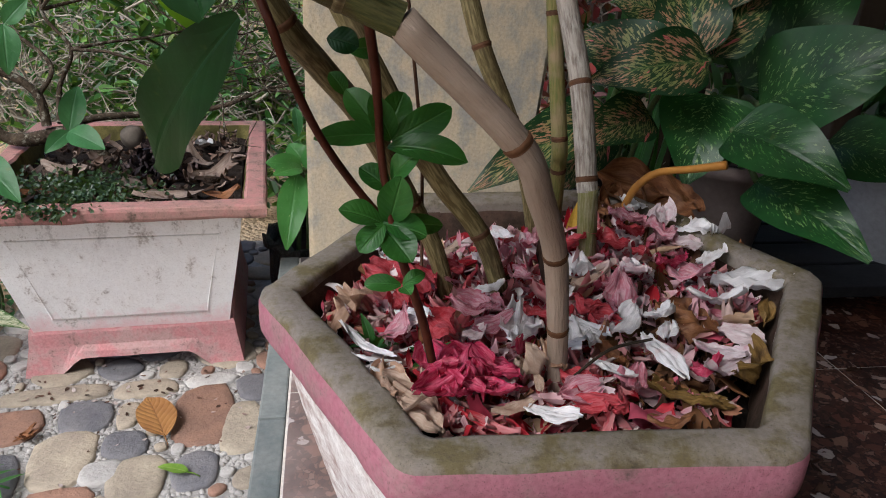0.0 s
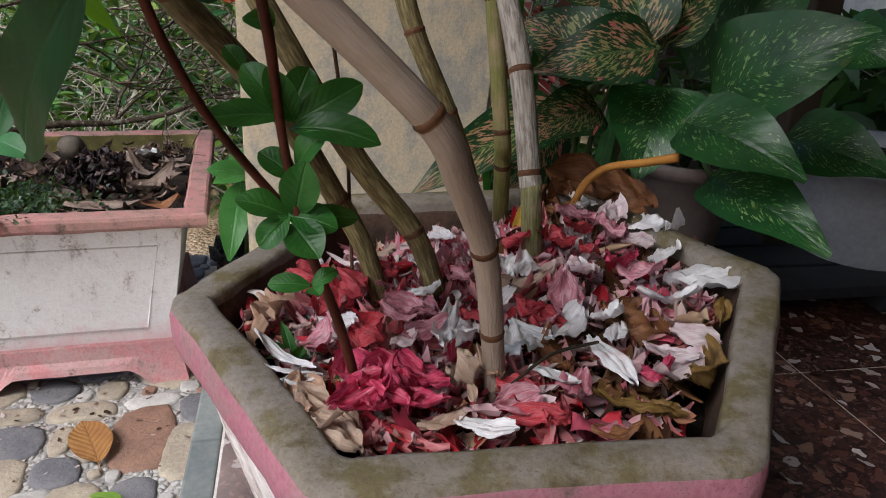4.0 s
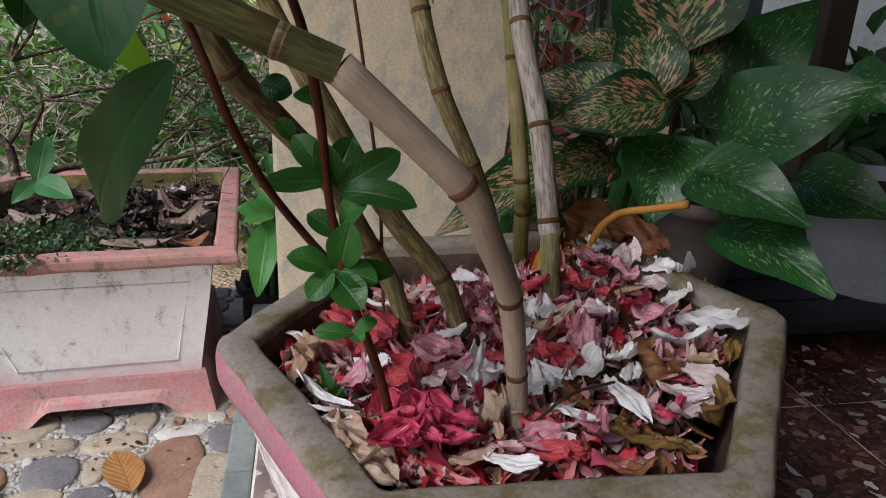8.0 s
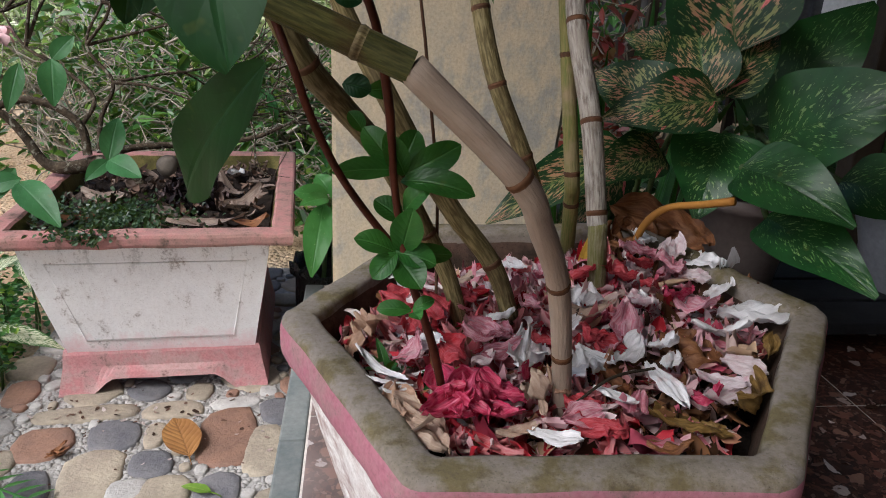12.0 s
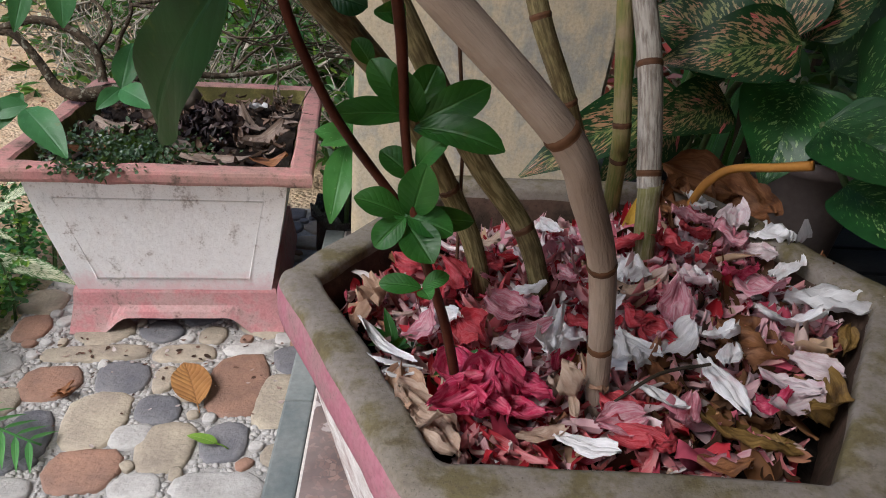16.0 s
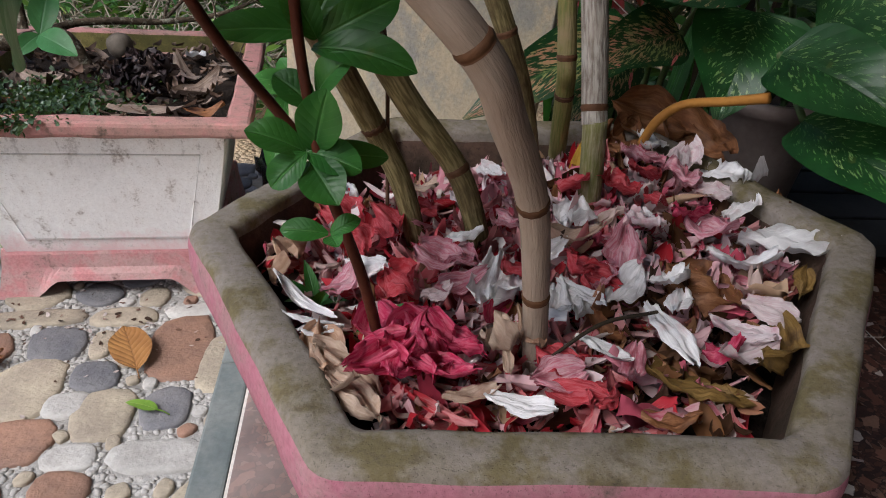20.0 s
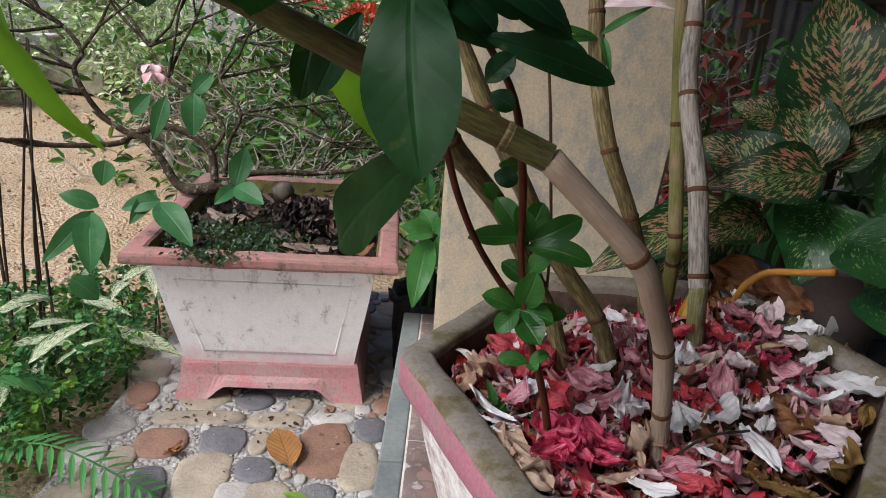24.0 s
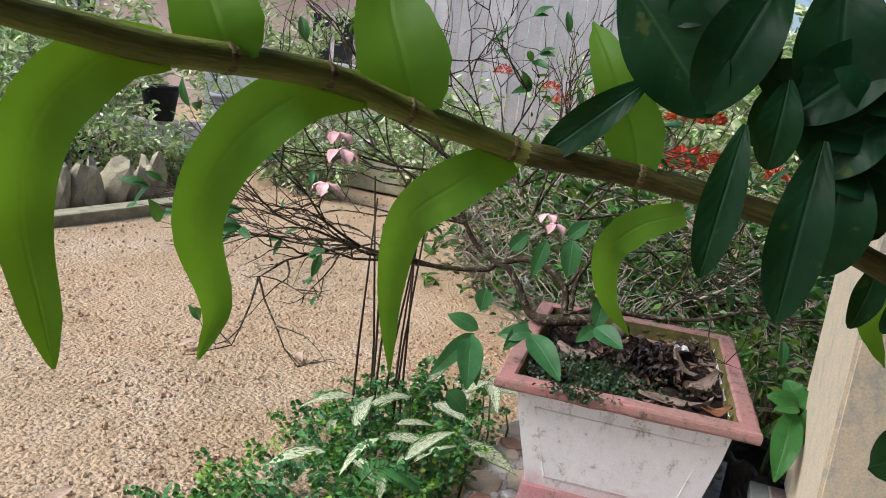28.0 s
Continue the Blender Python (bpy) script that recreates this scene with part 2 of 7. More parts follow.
M_BARK = bark_material()
M_TWIG = plain("twig", (0.24, 0.21, 0.165), (0.42, 0.38, 0.31), 40, 200, 0.8, 0.5)
M_WOOD = plain("weathered_wood", (0.53, 0.5, 0.5), (0.68, 0.64, 0.64), 5, 60, 0.85)
M_DARKWOOD = plain("dark_wood", (0.03, 0.022, 0.016), (0.06, 0.045, 0.03), 9, 90, 0.7)
M_ROCK = plain("rock", (0.5, 0.44, 0.32), (0.26, 0.24, 0.16), 14, 120, 0.9, 0.8, 0.006)
M_CANE_PALE = cane_skin("pale_cane", (0.37, 0.29, 0.23), (0.34, 0.265, 0.21), (0.27, 0.2, 0.15))
M_CANE_BROWN = cane_skin("brown_cane", (0.1, 0.078, 0.03), (0.235, 0.19, 0.09), (0.06, 0.038, 0.018))
M_CANE_GREY = cane_skin("grey_cane", (0.36, 0.33, 0.29), (0.15, 0.12, 0.1), (0.28, 0.24, 0.2))
M_CANE_GREEN = cane_skin("green_cane", (0.2, 0.17, 0.06), (0.13, 0.14, 0.04), (0.27, 0.2, 0.12))
M_RINGS = plain("cane_joint", (0.14, 0.065, 0.03), (0.06, 0.028, 0.015), 40, 200, 0.6)
# Green-brown arch, darkened further: the shade it hangs in is part of the colour.
M_CANE_ARCH = cane_skin("shaded_green_brown_cane", (0.036, 0.04, 0.009), (0.085, 0.08, 0.02), (0.055, 0.028, 0.01))
M_CANE_LOWER = cane_skin("lower_green_cane", (0.17, 0.16, 0.06), (0.3, 0.27, 0.17), (0.12, 0.12, 0.035))
M_CANE_TIP = cane_skin("green_upper_cane", (0.15, 0.19, 0.035), (0.21, 0.23, 0.06), (0.14, 0.15, 0.04))


def sand_material():
    n = Nodes("sandy_gravel")
    big, mid, fine = n.noise(0.9, 5), n.noise(16, 6), n.noise(110, 5)
    col = n.mix(n.step(big, 0.35, 0.65), (0.5, 0.33, 0.19), (0.4, 0.31, 0.2))
    col = n.mix(n.step(n.noise(2.6, 6), 0.45, 0.65), col, (0.54, 0.42, 0.3))
    col = n.mix(n.step(mid, 0.42, 0.64), col, (0.5, 0.37, 0.235))
    vor = n.node("ShaderNodeTexVoronoi", Scale=75.0)
    n.link(n.tc.outputs["Object"], vor.inputs["Vector"])
    col = n.mix(0.32, col, n.ramp(fine, [(0.3, (0.35, 0.3, 0.27)), (0.62, (1, 1, 1))]), "MULTIPLY")
    h = n.math("SUBTRACT", n.math("ADD", mid, fine), vor.outputs["Distance"])
    return n.done(col, 0.95, h, 0.9, 0.012, 0.2)


def granite_material():
    """Polished tile of crushed red, brown and white chips in a dark binder."""
    n = Nodes("red_granite_tile")
    nz = n.node("ShaderNodeTexNoise", Scale=30.0, Detail=4.0)
    n.link(n.tc.outputs["Object"], nz.inputs["Vector"])
    sc = n.node("ShaderNodeVectorMath")
    sc.operation = "SCALE"
    sc.inputs["Scale"].default_value = 0.035
    n.link(nz.outputs["Color"], sc.inputs[0])
    warp = n.node("ShaderNodeVectorMath")
    warp.operation = "ADD"
    n.link(n.tc.outputs["Object"], warp.inputs[0])
    n.link(sc.outputs[0], warp.inputs[1])
    col = None
    for scale, stops, cut in (
        (150.0, [(0.0, (0.02, 0.007, 0.005)), (0.5, (0.07, 0.024, 0.016)), (0.8, (0.13, 0.055, 0.035)), (0.95, (0.2, 0.12, 0.09))], 0.05),
        (52.0, [(0.0, (0.025, 0.008, 0.006)), (0.3, (0.1, 0.034, 0.022)), (0.55, (0.2, 0.085, 0.055)), (0.78, (0.28, 0.16, 0.11)), (0.91, (0.6, 0.56, 0.54))], 0.62),
    ):
        v = n.node("ShaderNodeTexVoronoi", Scale=scale)
        e = n.node("ShaderNodeTexVoronoi", Scale=scale)
        e.feature = "DISTANCE_TO_EDGE"
        for w in (v, e):
            n.link(warp.outputs[0], w.inputs["Vector"])
        sep = n.node("ShaderNodeSeparateColor")
        n.link(v.outputs["Color"], sep.inputs[0])
        chips = n.ramp(sep.outputs[0], stops)
        if col is None:
            col = n.mix(n.step(e.outputs["Distance"], 0.02, 0.08), (0.02, 0.007, 0.005), chips)
        else:
            there = n.math("MULTIPLY", n.step(e.outputs["Distance"], 0.1, 0.14), n.step(sep.outputs[1], cut - 0.12, cut - 0.1))
            col = n.mix(there, col, chips)
    fine = n.noise(220, 4)
    col = n.mix(0.4, col, n.ramp(fine, [(0.3, (0.5, 0.45, 0.42)), (0.7, (1, 1, 1))]), "MULTIPLY")
    # Dusty grey tint near the open edge; the sky's glancing sheen is painted in it.
    dusty_sheen = n.step(n.noise(9, 5), 0.35, 0.7)
    where = n.node("ShaderNodeSeparateXYZ")
    n.link(n.tc.outputs["Object"], where.inputs[0])
    sheen_fade = n.ramp(n.math("ADD", where.outputs[0], n.math("MULTIPLY", n.noise(14, 5), 0.12)), [(0.06, (0.8, 0.8, 0.8)), (0.26, (0.01, 0.01, 0.01))])
    col = n.mix(n.math("MULTIPLY", n.math("ADD", n.math("MULTIPLY", dusty_sheen, 0.4), 0.6), sheen_fade), col, (0.36, 0.29, 0.27))
    return n.done(col, n.math("ADD", n.math("MULTIPLY", dusty_sheen, 0.3), 0.3), fine, 0.08, 0.001, 0.22)


M_SAND = sand_material()
M_GRANITE = granite_material()


# ---- building blocks ----
def mesh(bm, name, material, smooth=True):
    me = bpy.data.meshes.new(name)
    bm.to_mesh(me)
    bm.free()
    me.materials.append(material)
    if smooth:
        for p in me.polygons:
            p.use_smooth = True
    return me


def part(name, bm, material, parent=None, label="", smooth=True):
    ob = new(name, mesh(bm, name, material, smooth))
    ob.parent = parent
    return tagged(ob, label) if label else ob


def thing(name, at, label, category, group="", kind="", turn=0):
    e = new(name)
    e.empty_display_size = 0.05
    e.matrix_world = pose(*at, 0, 0, turn)
    return tagged(e, label, category, group, kind)


def box(x0, y0, z0, x1, y1, z1, bevel=0.0, bm=None, m=None):
    bm = bm or bmesh.new()
    r = bmesh.ops.create_cube(bm, size=1)
    mat = Matrix.Translation(((x0 + x1) / 2, (y0 + y1) / 2, (z0 + z1) / 2)) @ Matrix.Diagonal((x1 - x0, y1 - y0, z1 - z0, 1))
    bmesh.ops.transform(bm, matrix=(m or Matrix()) @ mat, verts=r["verts"])
    if bevel:
        es = list({e for v in r["verts"] for e in v.link_edges})
        bmesh.ops.bevel(bm, geom=es, offset=bevel, segments=2, affect="EDGES", profile=0.6)
    return bm


def smooth_line(pts, n=6):
    """Catmull-Rom through the points; each point may carry more numbers than three."""
    p = [np.array(q, float) for q in pts]
    p = [2 * p[0] - p[1]] + p + [2 * p[-1] - p[-2]]
    out = []
    for i in range(1, len(p) - 2):
        for k in range(n):
            t = k / n
            a, b, c, d = p[i - 1], p[i], p[i + 1], p[i + 2]
            out.append(0.5 * (2 * b + (c - a) * t + (2 * a - 5 * b + 4 * c - d) * t * t + (3 * b - a - 3 * c + d) * t ** 3))
    out.append(p[-2])
    return out


def tube(rows, seg=8, bm=None, cap=True):
    """A tube through rows of x, y, z, radius, with u round it and v along it."""
    bm = bm or bmesh.new()
    uvl = bm.loops.layers.uv.verify()
    rings, side, run = [], None, [0.0]
    rows = [[float(a) for a in r] for r in rows]
    for i, r in enumerate(rows):
        p = Vector(r[:3])
        q = Vector(rows[min(i + 1, len(rows) - 1)][:3]) - Vector(rows[max(i - 1, 0)][:3])
        q = q.normalized() if q.length else Vector((0, 0, 1))
        if side is None:
            side = q.orthogonal().normalized()
        side = (side - q * side.dot(q)).normalized()
        up = q.cross(side)
        rings.append([bm.verts.new(p + r[3] * (side * math.cos(a) + up * math.sin(a))) for a in (2 * math.pi * k / seg for k in range(seg))])
        if i:
            run.append(run[-1] + (p - Vector(rows[i - 1][:3])).length)
    for i in range(len(rings) - 1):
        for k in range(seg):
            f = bm.faces.new((rings[i][k], rings[i][(k + 1) % seg], rings[i + 1][(k + 1) % seg], rings[i + 1][k]))
            f.smooth = True
            for loop, (u, v) in zip(f.loops, ((k, i), (k + 1, i), (k + 1, i + 1), (k, i + 1))):
                loop[uvl].uv = (u / seg, run[v] * 10)
    if cap:
        for ring in (rings[0], rings[-1]):
            bm.faces.new(ring)
    return bm


PROFILES = {
    "oval": lambda v: max(0.03, math.sin(math.pi * v ** 0.8)) ** 0.75,
    "ovate": lambda v: max(0.03, math.sin(math.pi * v ** 0.62)) ** 0.85,
    "lance": lambda v: max(0.03, math.sin(math.pi * v ** 0.7)) ** 0.9 * (1 - 0.15 * v),
    "spoon": lambda v: max(0.06, math.sin(math.pi * v ** 1.25)) ** 0.7,
    "obovate": lambda v: max(0.012, math.sin(math.pi * min(1.0, 0.012 + 0.985 * v ** 1.2))) ** 0.56,
    "heart": lambda v: max(0.03, math.sin(math.pi * v ** 0.55)) ** 0.72 * (1 - 0.12 * v),
    "strap": lambda v: min(1, 0.45 + 2.2 * v) * max(0.02, 1 - v ** 4.5),
}


def blade(base, tip, width, face=(0, 0, 1), sag=0.1, fold=0.18, shape="oval", n=9, ripple=0.0, bm=None, thick=0.0):
    """A leaf blade from base to tip, folded along its midrib, bowed by sag along its face."""
    bm = bm or bmesh.new()
    uvl = bm.loops.layers.uv.verify()
    base, tip = Vector(base), Vector(tip)
    run = tip - base
    length = run.length
    d = run.normalized()
    f = Vector(face)
    f = f - d * f.dot(d)
    f = f.normalized() if f.length > 1e-4 else d.orthogonal().normalized()
    s = d.cross(f)
    prof = PROFILES[shape]
    ph = random.random() * 6
    rows = []
    for i in range(n + 1):
        v = i / n
        c = base + run * v + f * (sag * length * 4 * v * (1 - v))
        w = width / 2 * prof(v)
        row = []
        for j in range(5):
            u = (j - 2) / 2
            lift = fold * abs(u) * w + ripple * width * math.sin(ph + v * 11 + u * 2) * abs(u)
            row.append(bm.verts.new(c + s * (u * w) + f * lift))
        rows.append(row)
    for i in range(n):
        for j in range(4):
            q = bm.faces.new((rows[i][j], rows[i][j + 1], rows[i + 1][j + 1], rows[i + 1][j]))
            q.smooth = True
            for loop, (a, b) in zip(q.loops, ((j, i), (j + 1, i), (j + 1, i + 1), (j, i + 1))):
                loop[uvl].uv = (a / 4, b / n)
    return bm


def rand(a, b):
    return a + (b - a) * random.random()


# ---- ground ----
def ground():
    bm = bmesh.new()
    xs = [-300, -60, -20] + [-9 + 0.25 * i for i in range(45)] + [6, 20, 60, 300]
    ys = [-300, -60, -12, -4] + [-1 + 0.25 * i for i in range(45)] + [14, 30, 80, 300]
    grid = []
    for y in ys:
        grid.append([bm.verts.new((x, y, -0.06 + 0.03 * noise.noise((x * 1.3, y * 1.3, 0)) * (1 if abs(x) < 12 and abs(y) < 12 else 0))) for x in xs])
    for j in range(len(ys) - 1):
        for i in range(len(xs) - 1):
            bm.faces.new((grid[j][i], grid[j][i + 1], grid[j + 1][i + 1], grid[j + 1][i]))
    ob = part("ground", bm, M_SAND)
    tagged(ob, "trodden reddish sand and fine gravel of the yard", "ground", kind="structure")


ground()

# ---- porch: slab with a grey border, granite tiles, pillar, unseen roof and walls that block light ----
PORCH = pose(-0.335, 0.66, 0, 0, 0, 5.5)
PZ = 0.2


def porch():
    slab = part("porch_slab", box(0.004, -4.0, -0.06, 6.0, 0.043, PZ - 0.012, 0.004), M_CEMENT, None, smooth=False)
    slab.matrix_world = PORCH
    tagged(slab, "raised cement porch floor edged in grey stone", "porch", kind="structure")
    for k in range(8):
        y1 = 0.043 - 0.5 * k
        part("border_stone", box(0, y1 - 0.498, PZ - 0.03, 0.034, y1, PZ, 0.003), M_BORDER, slab, smooth=False)
    for i in range(6):
        for j in range(6):
            x0, y1 = 0.036 + 0.4 * i, -0.002 - 0.4 * j
            part("tile", box(x0 + 0.0015, y1 - 0.3985, PZ - 0.02, x0 + 0.3985, y1 - 0.0015, PZ, 0.001), M_GRANITE, slab, smooth=False)
            if j == 0:
                part("tile", box(x0 + 0.0015, y1 + 0.0015, PZ - 0.02, x0 + 0.3985, 0.0415, PZ, 0.001), M_GRANITE, slab, smooth=False)
    grout = part("grout", box(0.0345, -2.4, PZ - 0.02, 2.43, 0.042, PZ - 0.0015), M_WHITEGROUT, slab, smooth=False)
    pillar = thing("pillar", (-0.25, 0.425, 0), "square cream plastered pillar with worn grey patches", "pillar", kind="structure", turn=5.5)
    bm = box(0, 0, PZ, 0.3, 0.3, 1.3, 0)
    for v in bm.verts:
        if v.co.x > 0.1 and v.co.z > 1:
            v.co.x += 0.085
    bmesh.ops.bevel(bm, geom=list(bm.edges), offset=0.006, segments=2, affect="EDGES")
    part("shaft", bm, M_PLASTER, pillar, smooth=False)
    part("capital", box(0, 0, 1.3, 0.385, 0.3, 2.6, 0.006), M_PLASTER, pillar, smooth=False)
    # Out-of-view ceiling; its west edge is set by how far sun may reach in.
    roof = part("ceiling", box(-1.15, -5.0, 2.6, 6.0, 0.75, 2.72), M_WALL, None, smooth=False)
    roof.matrix_world = PORCH
    tagged(roof, "unseen flat porch ceiling added to block sun and sky", "ceiling", kind="structure")
    # Added walls out of view, shutting off skylight from behind and from the right.
    for name, dims in (("wall_east", (2.6, -2.4, -0.06, 2.8, 0.35, 2.6)), ("wall_south", (-0.1, -2.6, -0.06, 2.8, -2.4, 2.6))):
        wall = part(name, box(*dims), M_WALL, None, smooth=False)
        wall.matrix_world = PORCH
        tagged(wall, "unseen wall added to keep sky light off the porch", "wall", kind="structure")


M_BORDER = plain("grey_border_stone", (0.16, 0.185, 0.185), (0.29, 0.3, 0.285), 14, 120, 0.6)
M_WHITEGROUT = plain("pale_grout", (0.75, 0.71, 0.66), (0.6, 0.56, 0.51), 30, 200)
# Dark so that the unseen ceiling and walls throw little light back.
M_WALL = plain("low_bounce_paint", (0.22, 0.19, 0.15), (0.17, 0.15, 0.12), 4, 60, 0.85)
porch()


# ---- terrace of river stones in mortar ----
M_STONES = [
    plain("stone_cream", (0.42, 0.36, 0.275), (0.28, 0.235, 0.19), 16, 150, 0.65, 0.7, 0.003),
    plain("stone_orange", (0.33, 0.19, 0.135), (0.21, 0.13, 0.1), 16, 150, 0.65, 0.7, 0.003),
    plain("stone_grey", (0.12, 0.12, 0.135), (0.21, 0.2, 0.205), 16, 150, 0.6, 0.7, 0.003),
    plain("stone_white", (0.5, 0.48, 0.46), (0.36, 0.34, 0.32), 16, 150, 0.6, 0.7, 0.003),
]


def pebble(cx, cy, rx, ry, turn, height, seed):
    """A flat-topped worn stone bedded in mortar."""
    bm = bmesh.new()
    rng = random.Random(seed)
    k = [rng.uniform(0.7, 1.26) for _ in range(12)]
    k = [(k[i - 1] + k[i] + k[(i + 1) % 12]) / 3 for i in range(12)]
    levels = ((1.04, -0.006), (1.0, 0.3 * height), (0.93, 0.8 * height), (0.7, height))
    rings = []
    c, s = math.cos(turn), math.sin(turn)
    for f, z in levels:
        ring = []
        for i in range(12):
            a = 2 * math.pi * i / 12
            x = rx * f * k[i] * math.copysign(abs(math.cos(a)) ** 0.72, math.cos(a))
            y = ry * f * k[i] * math.copysign(abs(math.sin(a)) ** 0.72, math.sin(a))
            ring.append(bm.verts.new((cx + x * c - y * s, cy + x * s + y * c, z)))
        rings.append(ring)
    for a, b in zip(rings, rings[1:]):
        for i in range(12):
            bm.faces.new((a[i], a[(i + 1) % 12], b[(i + 1) % 12], b[i]))
    bm.faces.new(rings[-1])
    return bm


def terrace():
    bm = box(-0.565, -1.2, -0.12, 0.002, 0.62, -0.002, 0.004)
    base = part("pavement", bm, M_GROUT, None, smooth=False)
    base.matrix_world = PORCH
    tagged(base, "terrace of cream, orange and grey river stones set in mortar", "pavement", kind="structure")
    rng = random.Random(5)
    placed = []

    def bed_stone(x, y, rx, ry, turn, m):
        part("stone", pebble(x, y, rx * 1.05, ry * 1.05, radians(turn), 0.0045, len(placed)), M_STONES[m], base)
        placed.append((x, y, min(rx, ry) * 1.05))
        if max(rx, ry) > 1.4 * min(rx, ry):
            c, s, e = math.cos(radians(turn)), math.sin(radians(turn)), max(rx, ry) - min(rx, ry)
            c, s = (c, s) if rx > ry else (-s, c)
            placed.append((x + c * e, y + s * e, min(rx, ry)))
            placed.append((x - c * e, y - s * e, min(rx, ry)))

    bed_stone(-0.389, -0.084, 0.083, 0.024, 8, 0)
    bed_stone(-0.237, -0.075, 0.057, 0.026, 7, 0)
    bed_stone(-0.128, -0.055, 0.041, 0.019, 7, 3)
    bed_stone(-0.422, -0.172, 0.049, 0.049, 7, 1)
    bed_stone(-0.315, -0.153, 0.040, 0.047, 7, 2)
    bed_stone(-0.247, -0.153, 0.019, 0.034, 7, 0)
    bed_stone(-0.124, -0.161, 0.051, 0.082, 7, 1)
    bed_stone(-0.048, -0.087, 0.029, 0.041, 7, 2)
    bed_stone(-0.057, -0.203, 0.032, 0.067, 7, 0)
    bed_stone(-0.324, -0.266, 0.044, 0.073, 6, 0)
    bed_stone(-0.235, -0.230, 0.033, 0.036, 6, 2)
    bed_stone(-0.256, -0.296, 0.029, 0.027, 6, 3)
    bed_stone(-0.196, -0.314, 0.048, 0.058, 6, 0)
    bed_stone(-0.115, -0.305, 0.034, 0.046, 6, 2)
    bed_stone(-0.404, -0.295, 0.033, 0.058, 6, 2)
    bed_stone(-0.417, -0.364, 0.027, 0.018, 6, 2)
    bed_stone(-0.298, -0.375, 0.049, 0.039, 6, 1)
    bed_stone(-0.382, -0.410, 0.034, 0.020, 5, 3)
    bed_stone(-0.461, -0.389, 0.024, 0.036, 6, 0)
    bed_stone(-0.102, -0.398, 0.063, 0.032, 5, 3)
    bed_stone(-0.216, -0.400, 0.031, 0.026, 5, 3)
    bed_stone(-0.474, -0.224, 0.025, 0.037, 7, 0)
    bed_stone(-0.209, -0.456, 0.036, 0.034, -1, 1)
    bed_stone(-0.117, -0.507, 0.044, 0.036, -1, 2)
    bed_stone(-0.185, -0.511, 0.027, 0.021, -2, 0)
    for size, tries in ((0.05, 700), (0.034, 1500), (0.022, 2500), (0.013, 3000)):
        for _ in range(tries):
            x, y = rng.uniform(-0.545, -0.015), rng.uniform(-0.95, 0.58)
            r = size * rng.uniform(0.8, 1.2)
            if any(math.hypot(x - a, y - b) < (r + c) * 1.0 for a, b, c in placed) or len(placed) > 290:
                continue
            m = rng.choices(range(4), (5, 2, 2, 3))[0]
            part("stone", pebble(x, y, r, r * rng.uniform(0.7, 0.95), rng.uniform(0, 3.1), 0.0045, len(placed)), M_STONES[m], base)
            placed.append((x, y, r * 0.92))
    small = bmesh.new()
    for _ in range(8500):
        x, y = rng.uniform(-0.56, -0.005), rng.uniform(-0.75, 0.3)
        r = rng.uniform(0.003, 0.0075)
        if any(math.hypot(x - a, y - b) < r + c * 0.9 for a, b, c in placed):
            continue
        q = bmesh.ops.create_icosphere(small, subdivisions=1, radius=r)
        bmesh.ops.transform(small, matrix=Matrix.Translation((x, y, -0.002)) @ Matrix.Rotation(rng.uniform(0, 3), 4, "Z") @ Matrix.Diagonal((1.3, 0.9, 0.5, 1)), verts=q["verts"])
    ob = part("pebbles", small, M_STONES[3], base)
    tagged(ob, kind="stuff")


terrace()


# ---- the hexagonal planter ----
def hexagon(r, z, bm, cut=0.075, rough=0.0016, n=14):
    """A six-cornered ring with rounded corners and an uneven, hand-cast line; corners at 0, 60, ... degrees."""
    c = [Vector((r * math.cos(math.radians(60 * k)), r * math.sin(math.radians(60 * k)) * (0.965 if k in (1, 2) else 1), z)) for k in range(6)]
    out = []
    for k in range(6):
        a, b, o = c[k], c[(k + 1) % 6], c[k - 1]
        p0, p2 = a.lerp(o, cut), a.lerp(b, cut)
        for t in (0.25, 0.5, 0.75):
            out.append(bm.verts.new(p0 * (1 - t) ** 2 + a * 2 * t * (1 - t) + p2 * t * t))
        for i in range(n + 1):
            t = cut + (1 - 2 * cut) * i / n
            p = a.lerp(b, t)
            out.append(bm.verts.new(p + noise.noise_vector(p * 32) * rough + noise.noise_vector(p * 9) * rough * 1.1))
    return out


def loft(bm, rings, close=False):
    for a, b in zip(rings, rings[1:] + (rings[:1] if close else [])):
        n = len(a)
        for i in range(n):
            bm.faces.new((a[i], a[(i + 1) % n], b[(i + 1) % n], b[i]))


HEX = (0.004, 0.0)
RIM_Z = 0.493
LEAN = (0.045, 0.072)


def lean_rim(bm, h):
    """The cast rim is not level: it rises towards the back and one side."""
    for v in bm.verts:
        v.co.z += (LEAN[0] * v.co.x + LEAN[1] * v.co.y) * max(0.0, min(1.0, v.co.z / h))
    return bm


